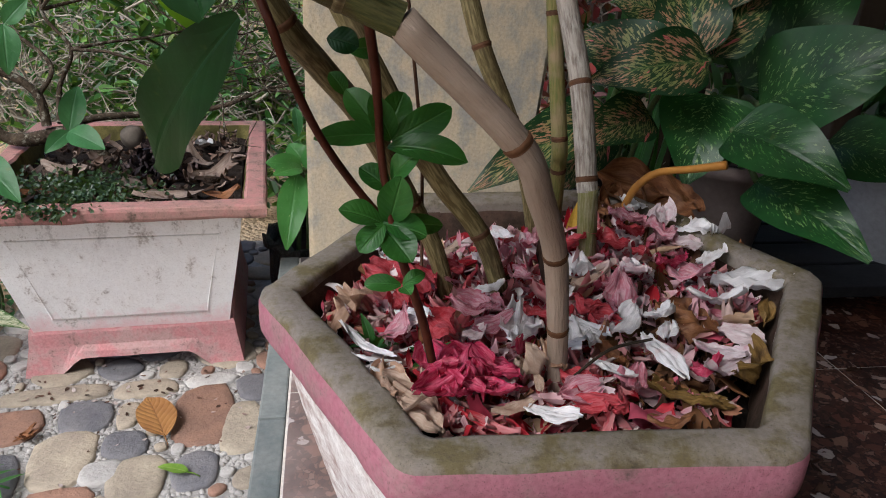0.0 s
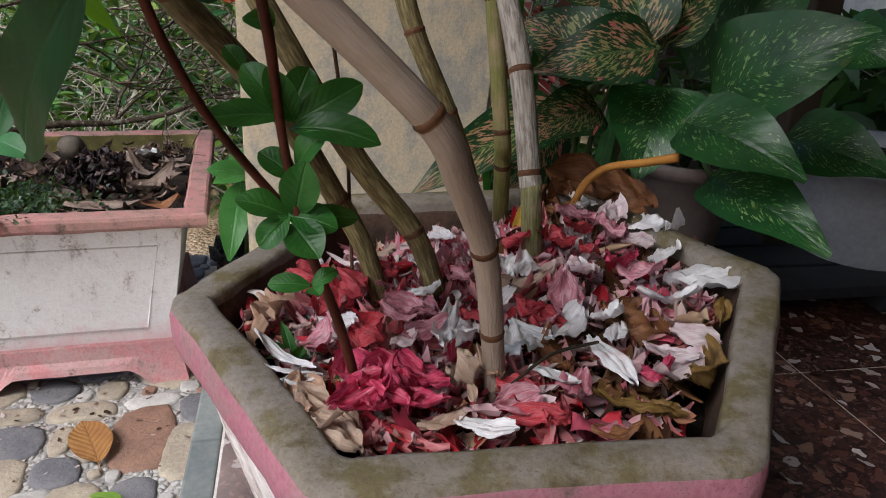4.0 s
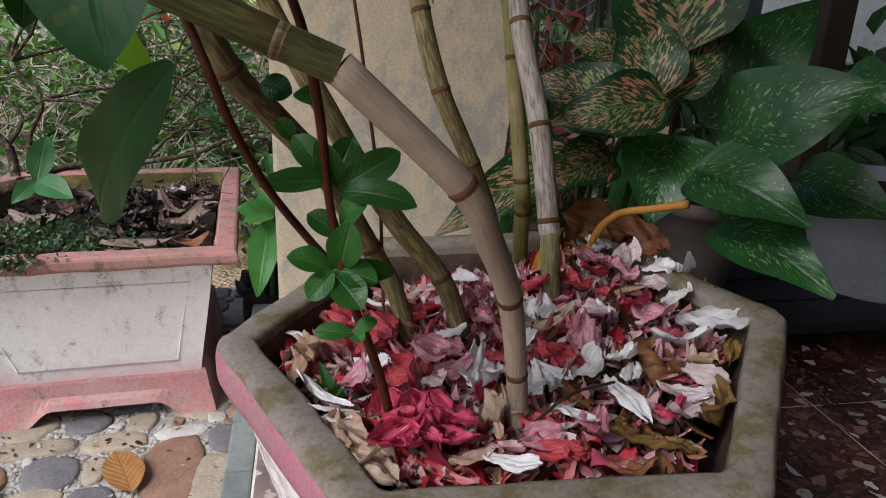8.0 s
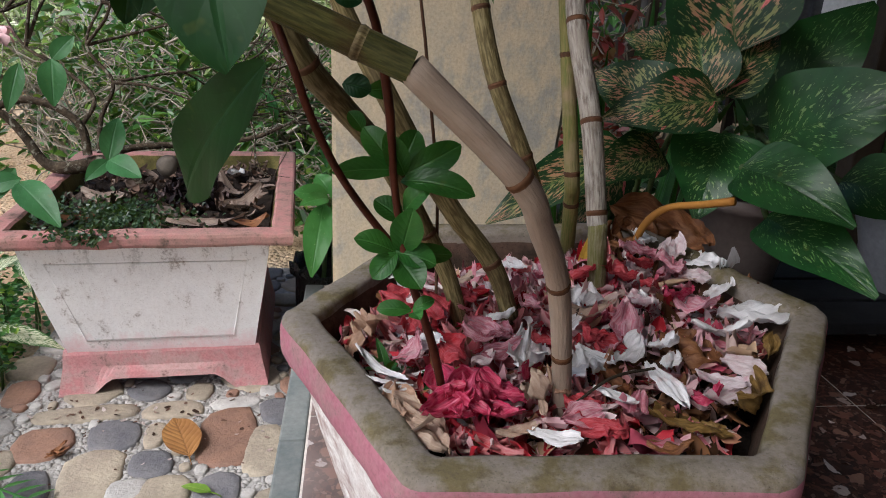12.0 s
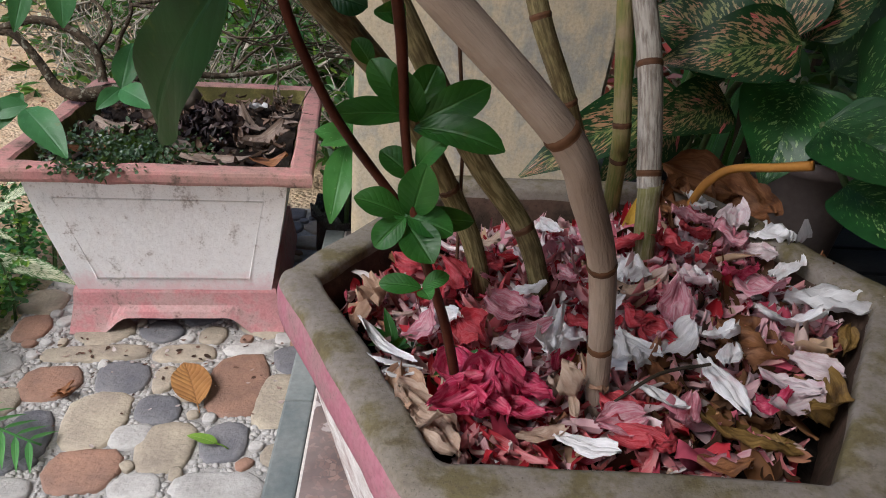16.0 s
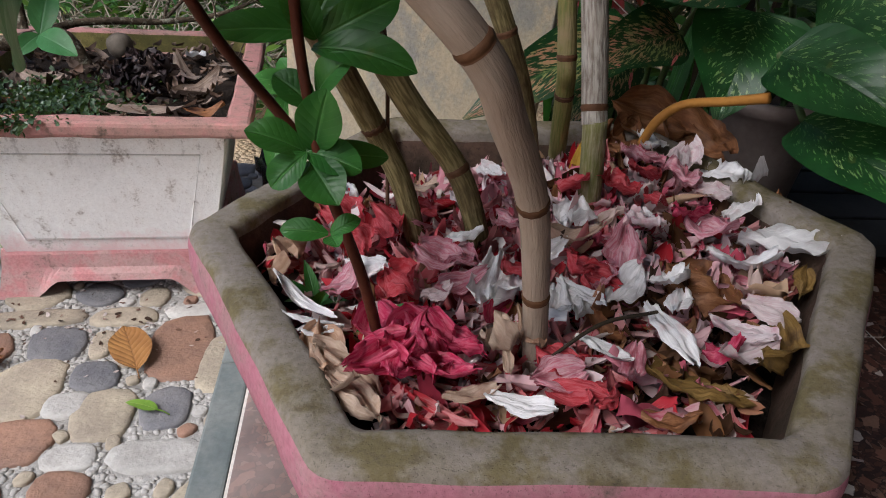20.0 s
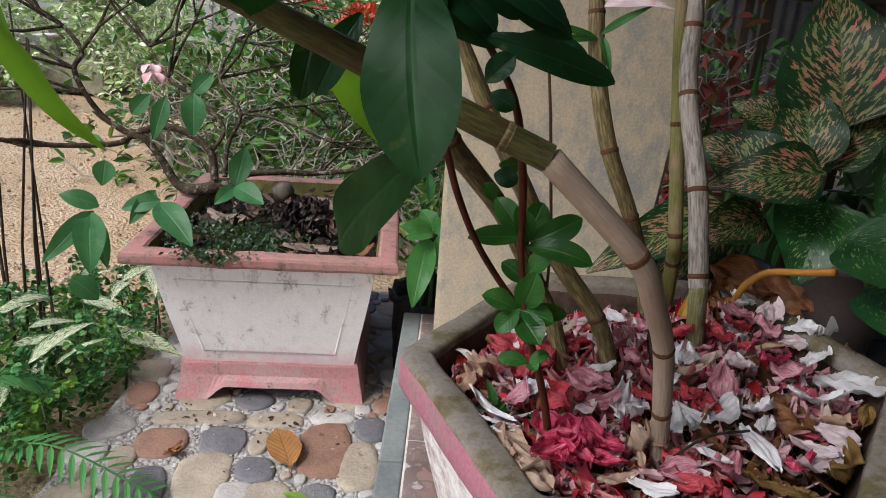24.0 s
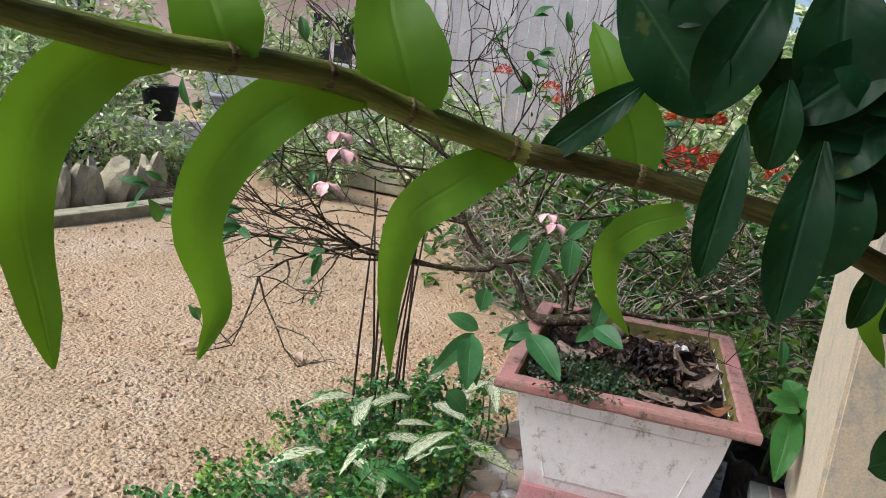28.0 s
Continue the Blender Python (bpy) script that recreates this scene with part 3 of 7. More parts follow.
def planter():
    pot = thing("hexagonal_planter", (HEX[0], HEX[1], PZ), "six-sided cement planter with mossy rim and faded pink paint", "planter")
    h = RIM_Z - PZ
    bm = bmesh.new()
    loft(bm, [hexagon(r, z, bm) for r, z in ((0.165, 0.0), (0.178, 0.05), (0.195, 0.11), (0.214, 0.18), (0.231, h - 0.04), (0.232, h - 0.03))])
    part("body", lean_rim(bm, h), M_WHITE, pot, "worn white painted cement side with bare patches", False)
    bm = bmesh.new()
    loft(bm, [hexagon(r, z, bm, 0.055) for r, z in ((0.2325, h - 0.046), (0.241, h - 0.043), (0.2455, h - 0.037), (0.2465, h - 0.028), (0.2465, h - 0.012), (0.245, h - 0.0062))])
    part("rim_band", lean_rim(bm, h), M_PINK, pot, "faded pink painted rim edge", True)
    bm = bmesh.new()
    loft(bm, [hexagon(r, z, bm, cut) for r, z, cut in ((0.245, h - 0.0062, 0.055), (0.2435, h - 0.0022, 0.055), (0.2405, h, 0.05), (0.23, h + 0.0005, 0.04), (0.217, h, 0.025), (0.213, h - 0.0015, 0.022), (0.2115, h - 0.005, 0.022), (0.2105, h - 0.012, 0.022))])
    part("rim_top", lean_rim(bm, h), M_RIM, pot, "bare mossy cement rim", True)
    bm = bmesh.new()
    loft(bm, [hexagon(r, z, bm, 0.022, 0.0026) for r, z in ((0.2108, h - 0.011), (0.205, h - 0.05), (0.2, h - 0.09), (0.197, h - 0.14))])
    part("inner_wall", lean_rim(bm, h), M_INNER, pot, "dark brown inner side", True)
    bm = bmesh.new()
    rings = [hexagon(0.206 * f, 0, bm) for f in (1, 0.8, 0.55, 0.25)]
    for ring, up in zip(rings, (0, 0.008, 0.014, 0.018)):
        for v in ring:
            v.co.z = h - 0.062 + up + 0.006 * noise.noise(v.co * 30) + 0.03 * v.co.x + 0.04 * v.co.y
    loft(bm, rings)
    bm.faces.new(rings[-1])
    part("soil", bm, M_SOIL, pot)


planter()


# ---- the tray-shaped bonsai planter ----
BONSAI = pose(-0.5805, 0.538, 0, 0, 0, 9.8)


M_MOSSWALL = painted("mossy_wall", (0.2, 0.17, 0.06), (0.11, 0.1, 0.035), (0.05, 0.04, 0.02), 0.5, 0.55)


def uneven_ring(bm, w, d, z, y0, rough, n=16):
    """An oblong ring of w by d whose sides waver a little."""
    ring = []
    corners = ((-w / 2, y0), (w / 2, y0), (w / 2, y0 + d), (-w / 2, y0 + d))
    for k in range(4):
        (xa, ya), (xb, yb) = corners[k], corners[(k + 1) % 4]
        for i in range(n):
            p = Vector((xa + (xb - xa) * i / n, ya + (yb - ya) * i / n, z))
            ring.append(bm.verts.new(p + noise.noise_vector(p * 24) * rough))
    return ring


def bonsai_pot():
    pot = thing("bonsai_planter", (0, 0, 0), "oblong cement planter with white sides, pink rim and pink bracket feet", "planter")
    pot.matrix_world = BONSAI
    W, D = 0.495, 0.6
    bm = bmesh.new()
    prof = ((0.4, 0.5, 0.303), (0.42, 0.525, 0.317), (W - 0.02, D - 0.02, 0.322), (W - 0.004, D - 0.004, 0.325), (W, D, 0.33), (W, D, 0.341), (W - 0.004, D - 0.004, 0.346), (W - 0.012, D - 0.012, 0.348), (W - 0.066, D - 0.066, 0.348), (W - 0.076, D - 0.076, 0.344))
    rings = []
    for w, d, z in prof:
        rings.append(uneven_ring(bm, w, d, z, (D - d) / 2, 0.0022))
    loft(bm, rings)
    part("rim", bm, M_OLDPINK, pot, "worn pink rim", False)
    bm = bmesh.new()
    loft(bm, [uneven_ring(bm, W - w, D - w, z, w / 2, 0.003) for w, z in ((0.0765, 0.345), (0.084, 0.32), (0.095, 0.29), (0.12, 0.24))])
    part("inner_wall", bm, M_MOSSWALL, pot, "mossy olive inner side", True)
    bm = bmesh.new()
    loft(bm, [uneven_ring(bm, w, d, z, (D - d) / 2, 0.0006) for w, d, z in ((0.335, 0.4, 0.085), (0.355, 0.434, 0.145), (0.376, 0.468, 0.205), (0.395, 0.5, 0.262), (0.41, 0.526, 0.319))])
    part("body", bm, M_STAINWHITE, pot, "stained white painted side", False)
    # raised moulding round the front panel
    bm = bmesh.new()
    y_at = lambda z: (D - (0.4 + 0.126 * (z - 0.085) / 0.234)) / 2
    for z, x in ((0.113, 0.13), (0.282, 0.165)):
        tube([(-x, y_at(z) - 0.0008, z, 0.0018), (x, y_at(z) - 0.0008, z, 0.0018)], 6, bm)
    for sx in (-1, 1):
        tube([(sx * 0.13, y_at(0.113) - 0.0012, 0.113, 0.001), (sx * 0.147, y_at(0.198) - 0.0016, 0.198, 0.001), (sx * 0.165, y_at(0.282) - 0.0012, 0.282, 0.001)], 8, bm)
    part("moulding", bm, M_STAINWHITE, pot)
    # bracket feet with an arched cut, flaring outwards to the ground
    bm = bmesh.new()
    d = 0.43
    y0 = (D - d) / 2

    def arch(x):
        a = abs(x)
        return 0.0 if a > 0.138 else (0.034 if a < 0.088 else 0.034 * (0.5 + 0.5 * math.cos(math.pi * (a - 0.088) / 0.05)))

    xs = [-0.19, -0.165] + [-0.14 + 0.28 * k / 24 for k in range(25)] + [0.165, 0.19]
    rows = []
    for x in xs:
        rows.append([bm.verts.new(Vector((x * s, y, z)) + noise.noise_vector((x * 30, y * 30, z * 30)) * 0.001) for y, z, s in (
            (y0, arch(x), 1.0), (y0 + 0.004, arch(x) + 0.012, 0.99), (y0 + 0.012, 0.055, 0.945), (y0 + 0.013, 0.08, 0.93), (y0 + 0.016, 0.089, 0.92),
            (y0 + d - 0.016, 0.089, 0.92), (y0 + d - 0.012, 0.055, 0.945), (y0 + d, arch(x), 1.0))])
    for a, b in zip(rows, rows[1:]):
        for i in range(8):
            bm.faces.new((a[i], b[i], b[(i + 1) % 8], a[(i + 1) % 8]))
    bm.faces.new(rows[0])
    bm.faces.new(rows[-1])
    bmesh.ops.recalc_face_normals(bm, faces=bm.faces)
    part("foot", bm, M_FOOT, pot, "pink bracket foot with an arched cut", False)
    bm = bmesh.new()
    bmesh.ops.create_grid(bm, x_segments=34, y_segments=40, size=0.5)
    for v in bm.verts:
        x, y = v.co.x * 0.4, v.co.y * 0.5 + D / 2
        v.co = (x, y, 0.313 + 0.022 * noise.noise((x * 16, y * 16, 3)) + 0.009 * noise.noise((x * 70, y * 70, 3)) - 0.02 * max(0, y - 0.35))
    part("soil", bm, M_SOIL, pot)


bonsai_pot()


# ---- canes of the tall orchid in the hexagonal planter ----
def cane(rows, mat, parent, name="cane", nodes=(), ring=M_RINGS):
    line = [tuple(float(a) for a in p) for p in smooth_line(rows, 8)]
    ob = part(name, tube(line, 12), mat, parent)
    for k in nodes:
        i = min(len(line) - 2, max(1, int(k * 8)))
        c, a = line[i], Vector(line[i + 1][:3]) - Vector(line[i - 1][:3])
        a.normalize()
        r = c[3]
        p = Vector(c[:3])
        bm = tube([(*(p + a * s), r * f) for s, f in ((-0.0028, 1.005), (-0.0012, 1.05), (0.0002, 1.09), (0.0009, 1.06), (0.0024, 1.005))], 12)
        part("joint", bm, ring, ob, "brown papery joint")
    return ob


orchid = thing("cane_orchid", (0, -0.02, 0.46), "tall orchid with jointed pale and brown canes and long green leaves", "plant")
inv = Matrix.Translation((0, 0.02, -0.46))


def own(ob):
    """Keep world coordinates under the plant's base."""
    ob.matrix_parent_inverse = inv
    return ob


own(cane([(-0.002, -0.104, 0.44, 0.0070), (-0.012, -0.118, 0.515, 0.0074), (-0.024, -0.136, 0.578, 0.0080), (-0.043, -0.163, 0.625, 0.0084), (-0.062, -0.181, 0.661, 0.0084), (-0.125, -0.187, 0.721, 0.0089)], M_CANE_PALE, orchid, nodes=(1, 2, 4)))
own(cane([(-0.025, 0.001, 0.45, 0.008), (-0.05, 0.01, 0.525, 0.0085), (-0.09, 0.014, 0.577, 0.009), (-0.12, 0.012, 0.623, 0.009), (-0.147, 0.01, 0.671, 0.009), (-0.176, 0.02, 0.72, 0.0085), (-0.2, 0.02, 0.77, 0.006), (-0.212, 0.02, 0.79, 0.002)], M_CANE_BROWN, orchid, nodes=(1.2, 3, 5)))
own(cane([(-0.073, 0.011, 0.45, 0.0075), (-0.09, 0.02, 0.51, 0.008), (-0.113, 0.02, 0.556, 0.0085), (-0.15, -0.01, 0.63, 0.009), (-0.178, -0.05, 0.675, 0.009), (-0.197, -0.088, 0.708, 0.009), (-0.225, -0.09, 0.76, 0.008), (-0.24, -0.095, 0.79, 0.004), (-0.247, -0.098, 0.803, 0.001)], M_CANE_BROWN, orchid, nodes=(2, 5)))
own(cane([(0.054, 0.061, 0.45, 0.0085), (0.052, 0.06, 0.5, 0.009), (0.046, 0.059, 0.56, 0.009)], M_CANE_LOWER, orchid, nodes=(0.9,)))
own(cane([(0.046, 0.059, 0.556, 0.0095), (0.036, 0.092, 0.647, 0.0098), (0.022, 0.145, 0.733, 0.0095), (0.02, 0.17, 0.8, 0.0095), (0.02, 0.19, 0.9, 0.009), (0.05, 0.2, 1.1, 0.008)], M_CANE_GREY, orchid, nodes=(0.15, 1, 2, 3)))
own(cane([(0.046, 0.177, 0.44, 0.0075), (0.038, 0.15, 0.55, 0.008), (0.033, 0.138, 0.585, 0.008), (0.02, 0.16, 0.7, 0.0075), (0.005, 0.18, 0.85, 0.007), (0.0, 0.2, 1.1, 0.006)], M_CANE_GREEN, orchid, nodes=(1, 2, 3)))
own(cane([(0.026, 0.143, 0.44, 0.008), (0.005, 0.135, 0.54, 0.008), (-0.02, 0.12, 0.605, 0.0085), (-0.051, 0.125, 0.672, 0.009), (-0.07, 0.145, 0.74, 0.009), (-0.079, 0.165, 0.806, 0.0085), (-0.085, 0.18, 0.9, 0.008), (-0.08, 0.2, 1.1, 0.008)], M_CANE_BROWN, orchid, nodes=(2, 3, 4, 5)))


# ---- leaves of the plants in the hexagonal planter ----
def ribbon(points, width, face, shape="lance", fold=0.25, n=24, bm=None):
    """A blade that follows a curved midrib."""
    bm = bm or bmesh.new()
    uvl = bm.loops.layers.uv.verify()
    line = smooth_line(points, 12)
    idx = np.linspace(0, len(line) - 1, n + 1)
    line = [Vector([float(a) for a in line[int(round(i))]]) for i in idx]
    f = Vector(face)
    rows = []
    for i, c in enumerate(line):
        d = (line[min(i + 1, n)] - line[max(i - 1, 0)]).normalized()
        s = d.cross(f)
        s = s.normalized() if s.length > 1e-3 else d.orthogonal().normalized()
        up = s.cross(d)
        w = width / 2 * PROFILES[shape](i / n)
        rows.append([bm.verts.new(c + s * (u * w) + up * (abs(u) * w * fold)) for u in (-1, -0.5, 0, 0.5, 1)])
    for i in range(n):
        for j in range(4):
            q = bm.faces.new((rows[i][j], rows[i][j + 1], rows[i + 1][j + 1], rows[i + 1][j]))
            q.smooth = True
            for loop, (a, b) in zip(q.loops, ((j, i), (j + 1, i), (j + 1, i + 1), (j, i + 1))):
                loop[uvl].uv = (a / 4, b / n)
    return bm


PROFILES["sheath"] = lambda v: min(1, 0.55 + 1.5 * v) * max(0.02, 1 - v ** 2.2) ** 0.8
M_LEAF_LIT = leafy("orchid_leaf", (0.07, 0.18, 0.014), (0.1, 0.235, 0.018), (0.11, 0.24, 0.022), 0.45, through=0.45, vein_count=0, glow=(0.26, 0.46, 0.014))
# Leaves hanging against the light: their shade is put into the next two colours.
M_LEAF_DARK = leafy("backlit_spoon_leaf", (0.004, 0.021, 0.008), (0.007, 0.034, 0.012), (0.03, 0.08, 0.035), 0.4, through=0.08, vein_count=7, veins=0.12, gloss=0.1)
M_LEAF_SHADED = leafy("shaded_hanging_leaf", (0.003, 0.019, 0.005), (0.008, 0.042, 0.009), (0.022, 0.065, 0.025), 0.42, through=0.1, vein_count=7, veins=0.2, gloss=0.12)
M_LEAF_SHRUB = leafy("shrub_leaf", (0.012, 0.066, 0.012), (0.034, 0.14, 0.02), (0.1, 0.24, 0.07), 0.36, through=0.15, vein_count=8, veins=0.16, gloss=0.34)


def cane_leaf(points, width, face, mat=None):
    own(part("leaf", ribbon(points, width, face, "sheath"), mat or M_LEAF_LIT, orchid, "long strap-shaped light green leaf"))


shrub = thing("red_stemmed_shrub", (-0.09, -0.12, 0.46), "young shrub with red stems and glossy spoon-shaped green leaves", "plant")
inv_shrub = Matrix.Translation((0.09, 0.12, -0.46))


def of_shrub(ob):
    ob.matrix_parent_inverse = inv_shrub
    return ob


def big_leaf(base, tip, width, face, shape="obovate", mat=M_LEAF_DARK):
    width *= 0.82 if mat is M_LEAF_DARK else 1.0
    of_shrub(part("leaf", blade(base, tip, width, face, rand(0.04, 0.12), 0.14 if mat is M_LEAF_SHADED else 0.34, shape, 20, 0.05), mat, shrub))


def shrub_leaf(base, tip, width, face):
    of_shrub(part("leaf", blade(base, tip, width, face, rand(0.05, 0.14), 0.34, "obovate", 14, 0.03), M_LEAF_SHRUB, shrub))


def shrub_sprig(base, tip, width, face):
    own(part("leaf", blade(base, tip, width, face, 0.06, 0.3, "lance", 8), M_LEAF_SHRUB, orchid, "small narrow green leaf"))


M_REDSTEM = plain("red_stem", (0.12, 0.032, 0.018), (0.06, 0.018, 0.01), 40, 200, 0.5)
M_BROWNSTEM = plain("brown_stem", (0.12, 0.06, 0.035), (0.07, 0.035, 0.02), 40, 200, 0.6)
for rows in (
    [(-0.09, -0.119, 0.45, 0.0045), (-0.105, -0.124, 0.52, 0.0044), (-0.125, -0.132, 0.585, 0.004), (-0.135, -0.13, 0.64, 0.0036), (-0.14, -0.14, 0.7, 0.0042), (-0.155, -0.15, 0.76, 0.0036), (-0.2, -0.19, 0.82, 0.003), (-0.24, -0.22, 0.85, 0.0025)],
    [(-0.126, -0.132, 0.59, 0.0035), (-0.148, -0.126, 0.613, 0.0036), (-0.168, -0.148, 0.651, 0.0036), (-0.182, -0.164, 0.688, 0.0036), (-0.19, -0.17, 0.715, 0.0036), (-0.204, -0.16, 0.746, 0.0036), (-0.22, -0.18, 0.8, 0.003), (-0.25, -0.22, 0.84, 0.003)],
):
    rows = [(x, y, z, r * 0.72) for x, y, z, r in rows]
    of_shrub(part("stem", tube(smooth_line(rows, 6), 8), M_REDSTEM, shrub, "smooth dark red stem"))
of_shrub(part("twig", tube([(-0.1, 0.03, 0.44, 0.0015), (-0.105, 0.02, 0.6, 0.0015), (-0.12, 0.0, 0.72, 0.0014), (-0.14, 0.0, 0.85, 0.001)], 6), M_BROWNSTEM, shrub))

# ---- plants on the porch behind the planter ----
M_AGLAO = leafy("aglaonema_leaf", (0.004, 0.02, 0.006), (0.008, 0.038, 0.01), (0.05, 0.12, 0.03), 0.4, spots=(0.16, 0.18, 0.06), through=0.03, vein_count=8, blotch=(0.5, 0.12, 0.12), spot_level=0.5, fleck=1.4, tint=(0.33, 0.16, 0.1), streak=15, gloss=0.22)
M_DIEFF = leafy("dieffenbachia_leaf", (0.006, 0.032, 0.008), (0.018, 0.08, 0.018), (0.012, 0.045, 0.012), 0.34, spots=(0.17, 0.27, 0.09), through=0.06, vein_count=9, spot_level=0.563, fleck=1.5, tint=(0.06, 0.16, 0.035), streak=18, gloss=0.3, veins=0.15, relief=0.14)
aglaonema = thing("aglaonema", (0.22, 0.62, 0.37), "potted aglaonema with pink and cream mottled green leaves", "plant")
dieffenbachia = thing("dieffenbachia", (0.46, 0.66, 0.41), "potted dumb cane with broad flecked dark green leaves", "plant")
M_STALK = plain("green_stalk", (0.05, 0.1, 0.03), (0.1, 0.14, 0.06), 30, 200, 0.5)


def stalked(plant, base, tip, width, face, mat, shape, foot):
    at = plant.location
    keep = Matrix.Translation(-at)
    ob = part("leaf", blade(base, tip, width, face, rand(0.06, 0.12), 0.22, shape, 18, 0.03), mat, plant)
    ob.matrix_parent_inverse = keep
    b = Vector(base)
    f = Vector(foot) + Vector((rand(-0.03, 0.03), rand(-0.03, 0.03), 0))
    mid = b.lerp(f, 0.5) + Vector((0, 0.02, 0.05))
    st = part("stalk", tube(smooth_line([(*f, 0.005), (*mid, 0.0045), (*b, 0.0035)], 5), 7), M_STALK, plant)
    st.matrix_parent_inverse = keep


def aglaonema_leaf(base, tip, width, face):
    stalked(aglaonema, base, tip, width, face, M_AGLAO, "heart", (0.22, 0.62, 0.38))


def dieffenbachia_leaf(base, tip, width, face):
    stalked(dieffenbachia, base, tip, width, face, M_DIEFF, "heart", (0.46, 0.66, 0.42))


def round_pot(name, x, y, z, r, h, mat, label, r0=None):
    r0 = r0 or r * 0.72
    pot = thing(name, (x, y, z), label, "flower pot")
    prof = [(r0, 0), (r0 + (r - r0) * 0.5, h * 0.5), (r * 0.98, h * 0.86), (r * 1.06, h * 0.88), (r * 1.07, h), (r * 0.95, h), (r * 0.92, h * 0.85)]
    bm = bmesh.new()
    loft(bm, [[bm.verts.new((q * math.cos(a), q * math.sin(a), zz)) for a in (2 * math.pi * k / 32 for k in range(32))] for q, zz in prof])
    part("body", bm, mat, pot)
    bm = bmesh.new()
    bmesh.ops.create_circle(bm, cap_ends=True, segments=32, radius=r * 0.93)
    bmesh.ops.translate(bm, vec=(0, 0, h * 0.86), verts=bm.verts)
    part("soil", bm, M_SOIL, pot)
    return pot


M_PALEPOT = plain("pale_glazed_pot", (0.22, 0.18, 0.17), (0.16, 0.13, 0.12), 8, 90, 0.45)
M_WHITEPOT = plain("white_plastic_pot", (0.34, 0.35, 0.38), (0.27, 0.28, 0.31), 8, 90, 0.45)
M_SLATE = plain("dark_slate", (0.02, 0.022, 0.025), (0.04, 0.042, 0.045), 14, 120, 0.6)
BENCH = pose(-0.335, 0.66, 0, 0, 0, 5.5)
bench = thing("plant_bench", (0, 0, 0), "low black slatted bench carrying potted plants", "bench")
bench.matrix_world = BENCH @ pose(0.56, -0.25, PZ)
for k in range(5):
    part("board", box(0, 0.1 * k + 0.003, 0.035, 1.15, 0.1 * k + 0.094, 0.055, 0.003), M_SLATE, bench, smooth=False)
for x in (0.02, 0.55, 1.08):
    part("leg", box(x, 0.01, 0.0, x + 0.045, 0.49, 0.036, 0.002), M_SLATE, bench, smooth=False)
round_pot("flower_pot", 0.46, 0.66, 0.255, 0.09, 0.18, M_PALEPOT, "pale glazed pot holding the dumb cane on the bench")
round_pot("flower_pot", 0.83, 0.68, 0.255, 0.16, 0.2, M_WHITEPOT, "broad white plastic pot standing on the black bench", 0.1)
round_pot("flower_pot", 0.22, 0.62, PZ, 0.1, 0.2, M_BLACK, "black plastic nursery pot on the porch floor")

# dried leaf with an ochre stalk lying over the planter's edge
M_OCHRE = plain("ochre_stalk", (0.5, 0.24, 0.05), (0.36, 0.15, 0.03), 30, 160, 0.5)
dry = thing("dried_leaf", (0.15, 0.16, 0.5), "curled brown dried leaf with an ochre stalk", "leaf")
keep_dry = Matrix.Translation((-0.15, -0.16, -0.5))
for ob in (
    part("stalk", tube(smooth_line([(0.112, 0.15, 0.512, 0.004), (0.12, 0.145, 0.535, 0.0042), (0.139, 0.144, 0.551, 0.004), (0.165, 0.12, 0.563, 0.004), (0.188, 0.099, 0.574, 0.0045)], 5), 8), M_OCHRE, dry, "ochre yellow stalk"),
):
    ob.matrix_parent_inverse = keep_dry

# ---- bagged plant beside the pillar ----
M_NEARBAG = plain("crumpled_black_bag", (0.012, 0.012, 0.014), (0.03, 0.03, 0.034), 30, 70, 0.18, 1.0, 0.02, spec=0.7)
bag = round_pot("grow_bag", -0.285, 0.86, 0.0, 0.1, 0.19, M_NEARBAG, "crumpled glossy black plastic grow bag beside the porch step", 0.1)
for v in bag.children[0].data.vertices:
    v.co += noise.noise_vector(v.co * 38) * 0.014
bucket_plant = thing("spotted_plant", (-0.29, 0.83, 0.17), "bucket plant with pointed leaves flecked in white", "plant")
M_BUCKET = leafy("flecked_leaf", (0.03, 0.12, 0.025), (0.05, 0.17, 0.04), (0.1, 0.24, 0.08), 0.35, spots=(0.4, 0.45, 0.25), vein_count=7, spot_level=0.66)


def bucket_leaf(base, tip, width, face):
    stalked(bucket_plant, base, tip, width, face, M_BUCKET, "oval", (-0.29, 0.83, 0.17))


# ---- bonsai tree ----
M_BONSAI_LEAF = leafy("bonsai_leaf", (0.025, 0.09, 0.03), (0.045, 0.14, 0.05), (0.12, 0.22, 0.12), 0.35, through=0.2, vein_count=7)
bonsai = thing("bonsai_tree", (-0.72, 0.91, 0.32), "bare twisted bonsai shrub with few leaves and pink flowers", "tree")
inv_bonsai = Matrix.Translation((0.72, -0.91, -0.32))
twigs = bmesh.new()
bonsai_tips = []


def limb(rows):
    ob = part("limb", tube(smooth_line(rows, 6), 10), M_BARK, bonsai, "gnarled grey-brown limb")
    ob.matrix_parent_inverse = inv_bonsai


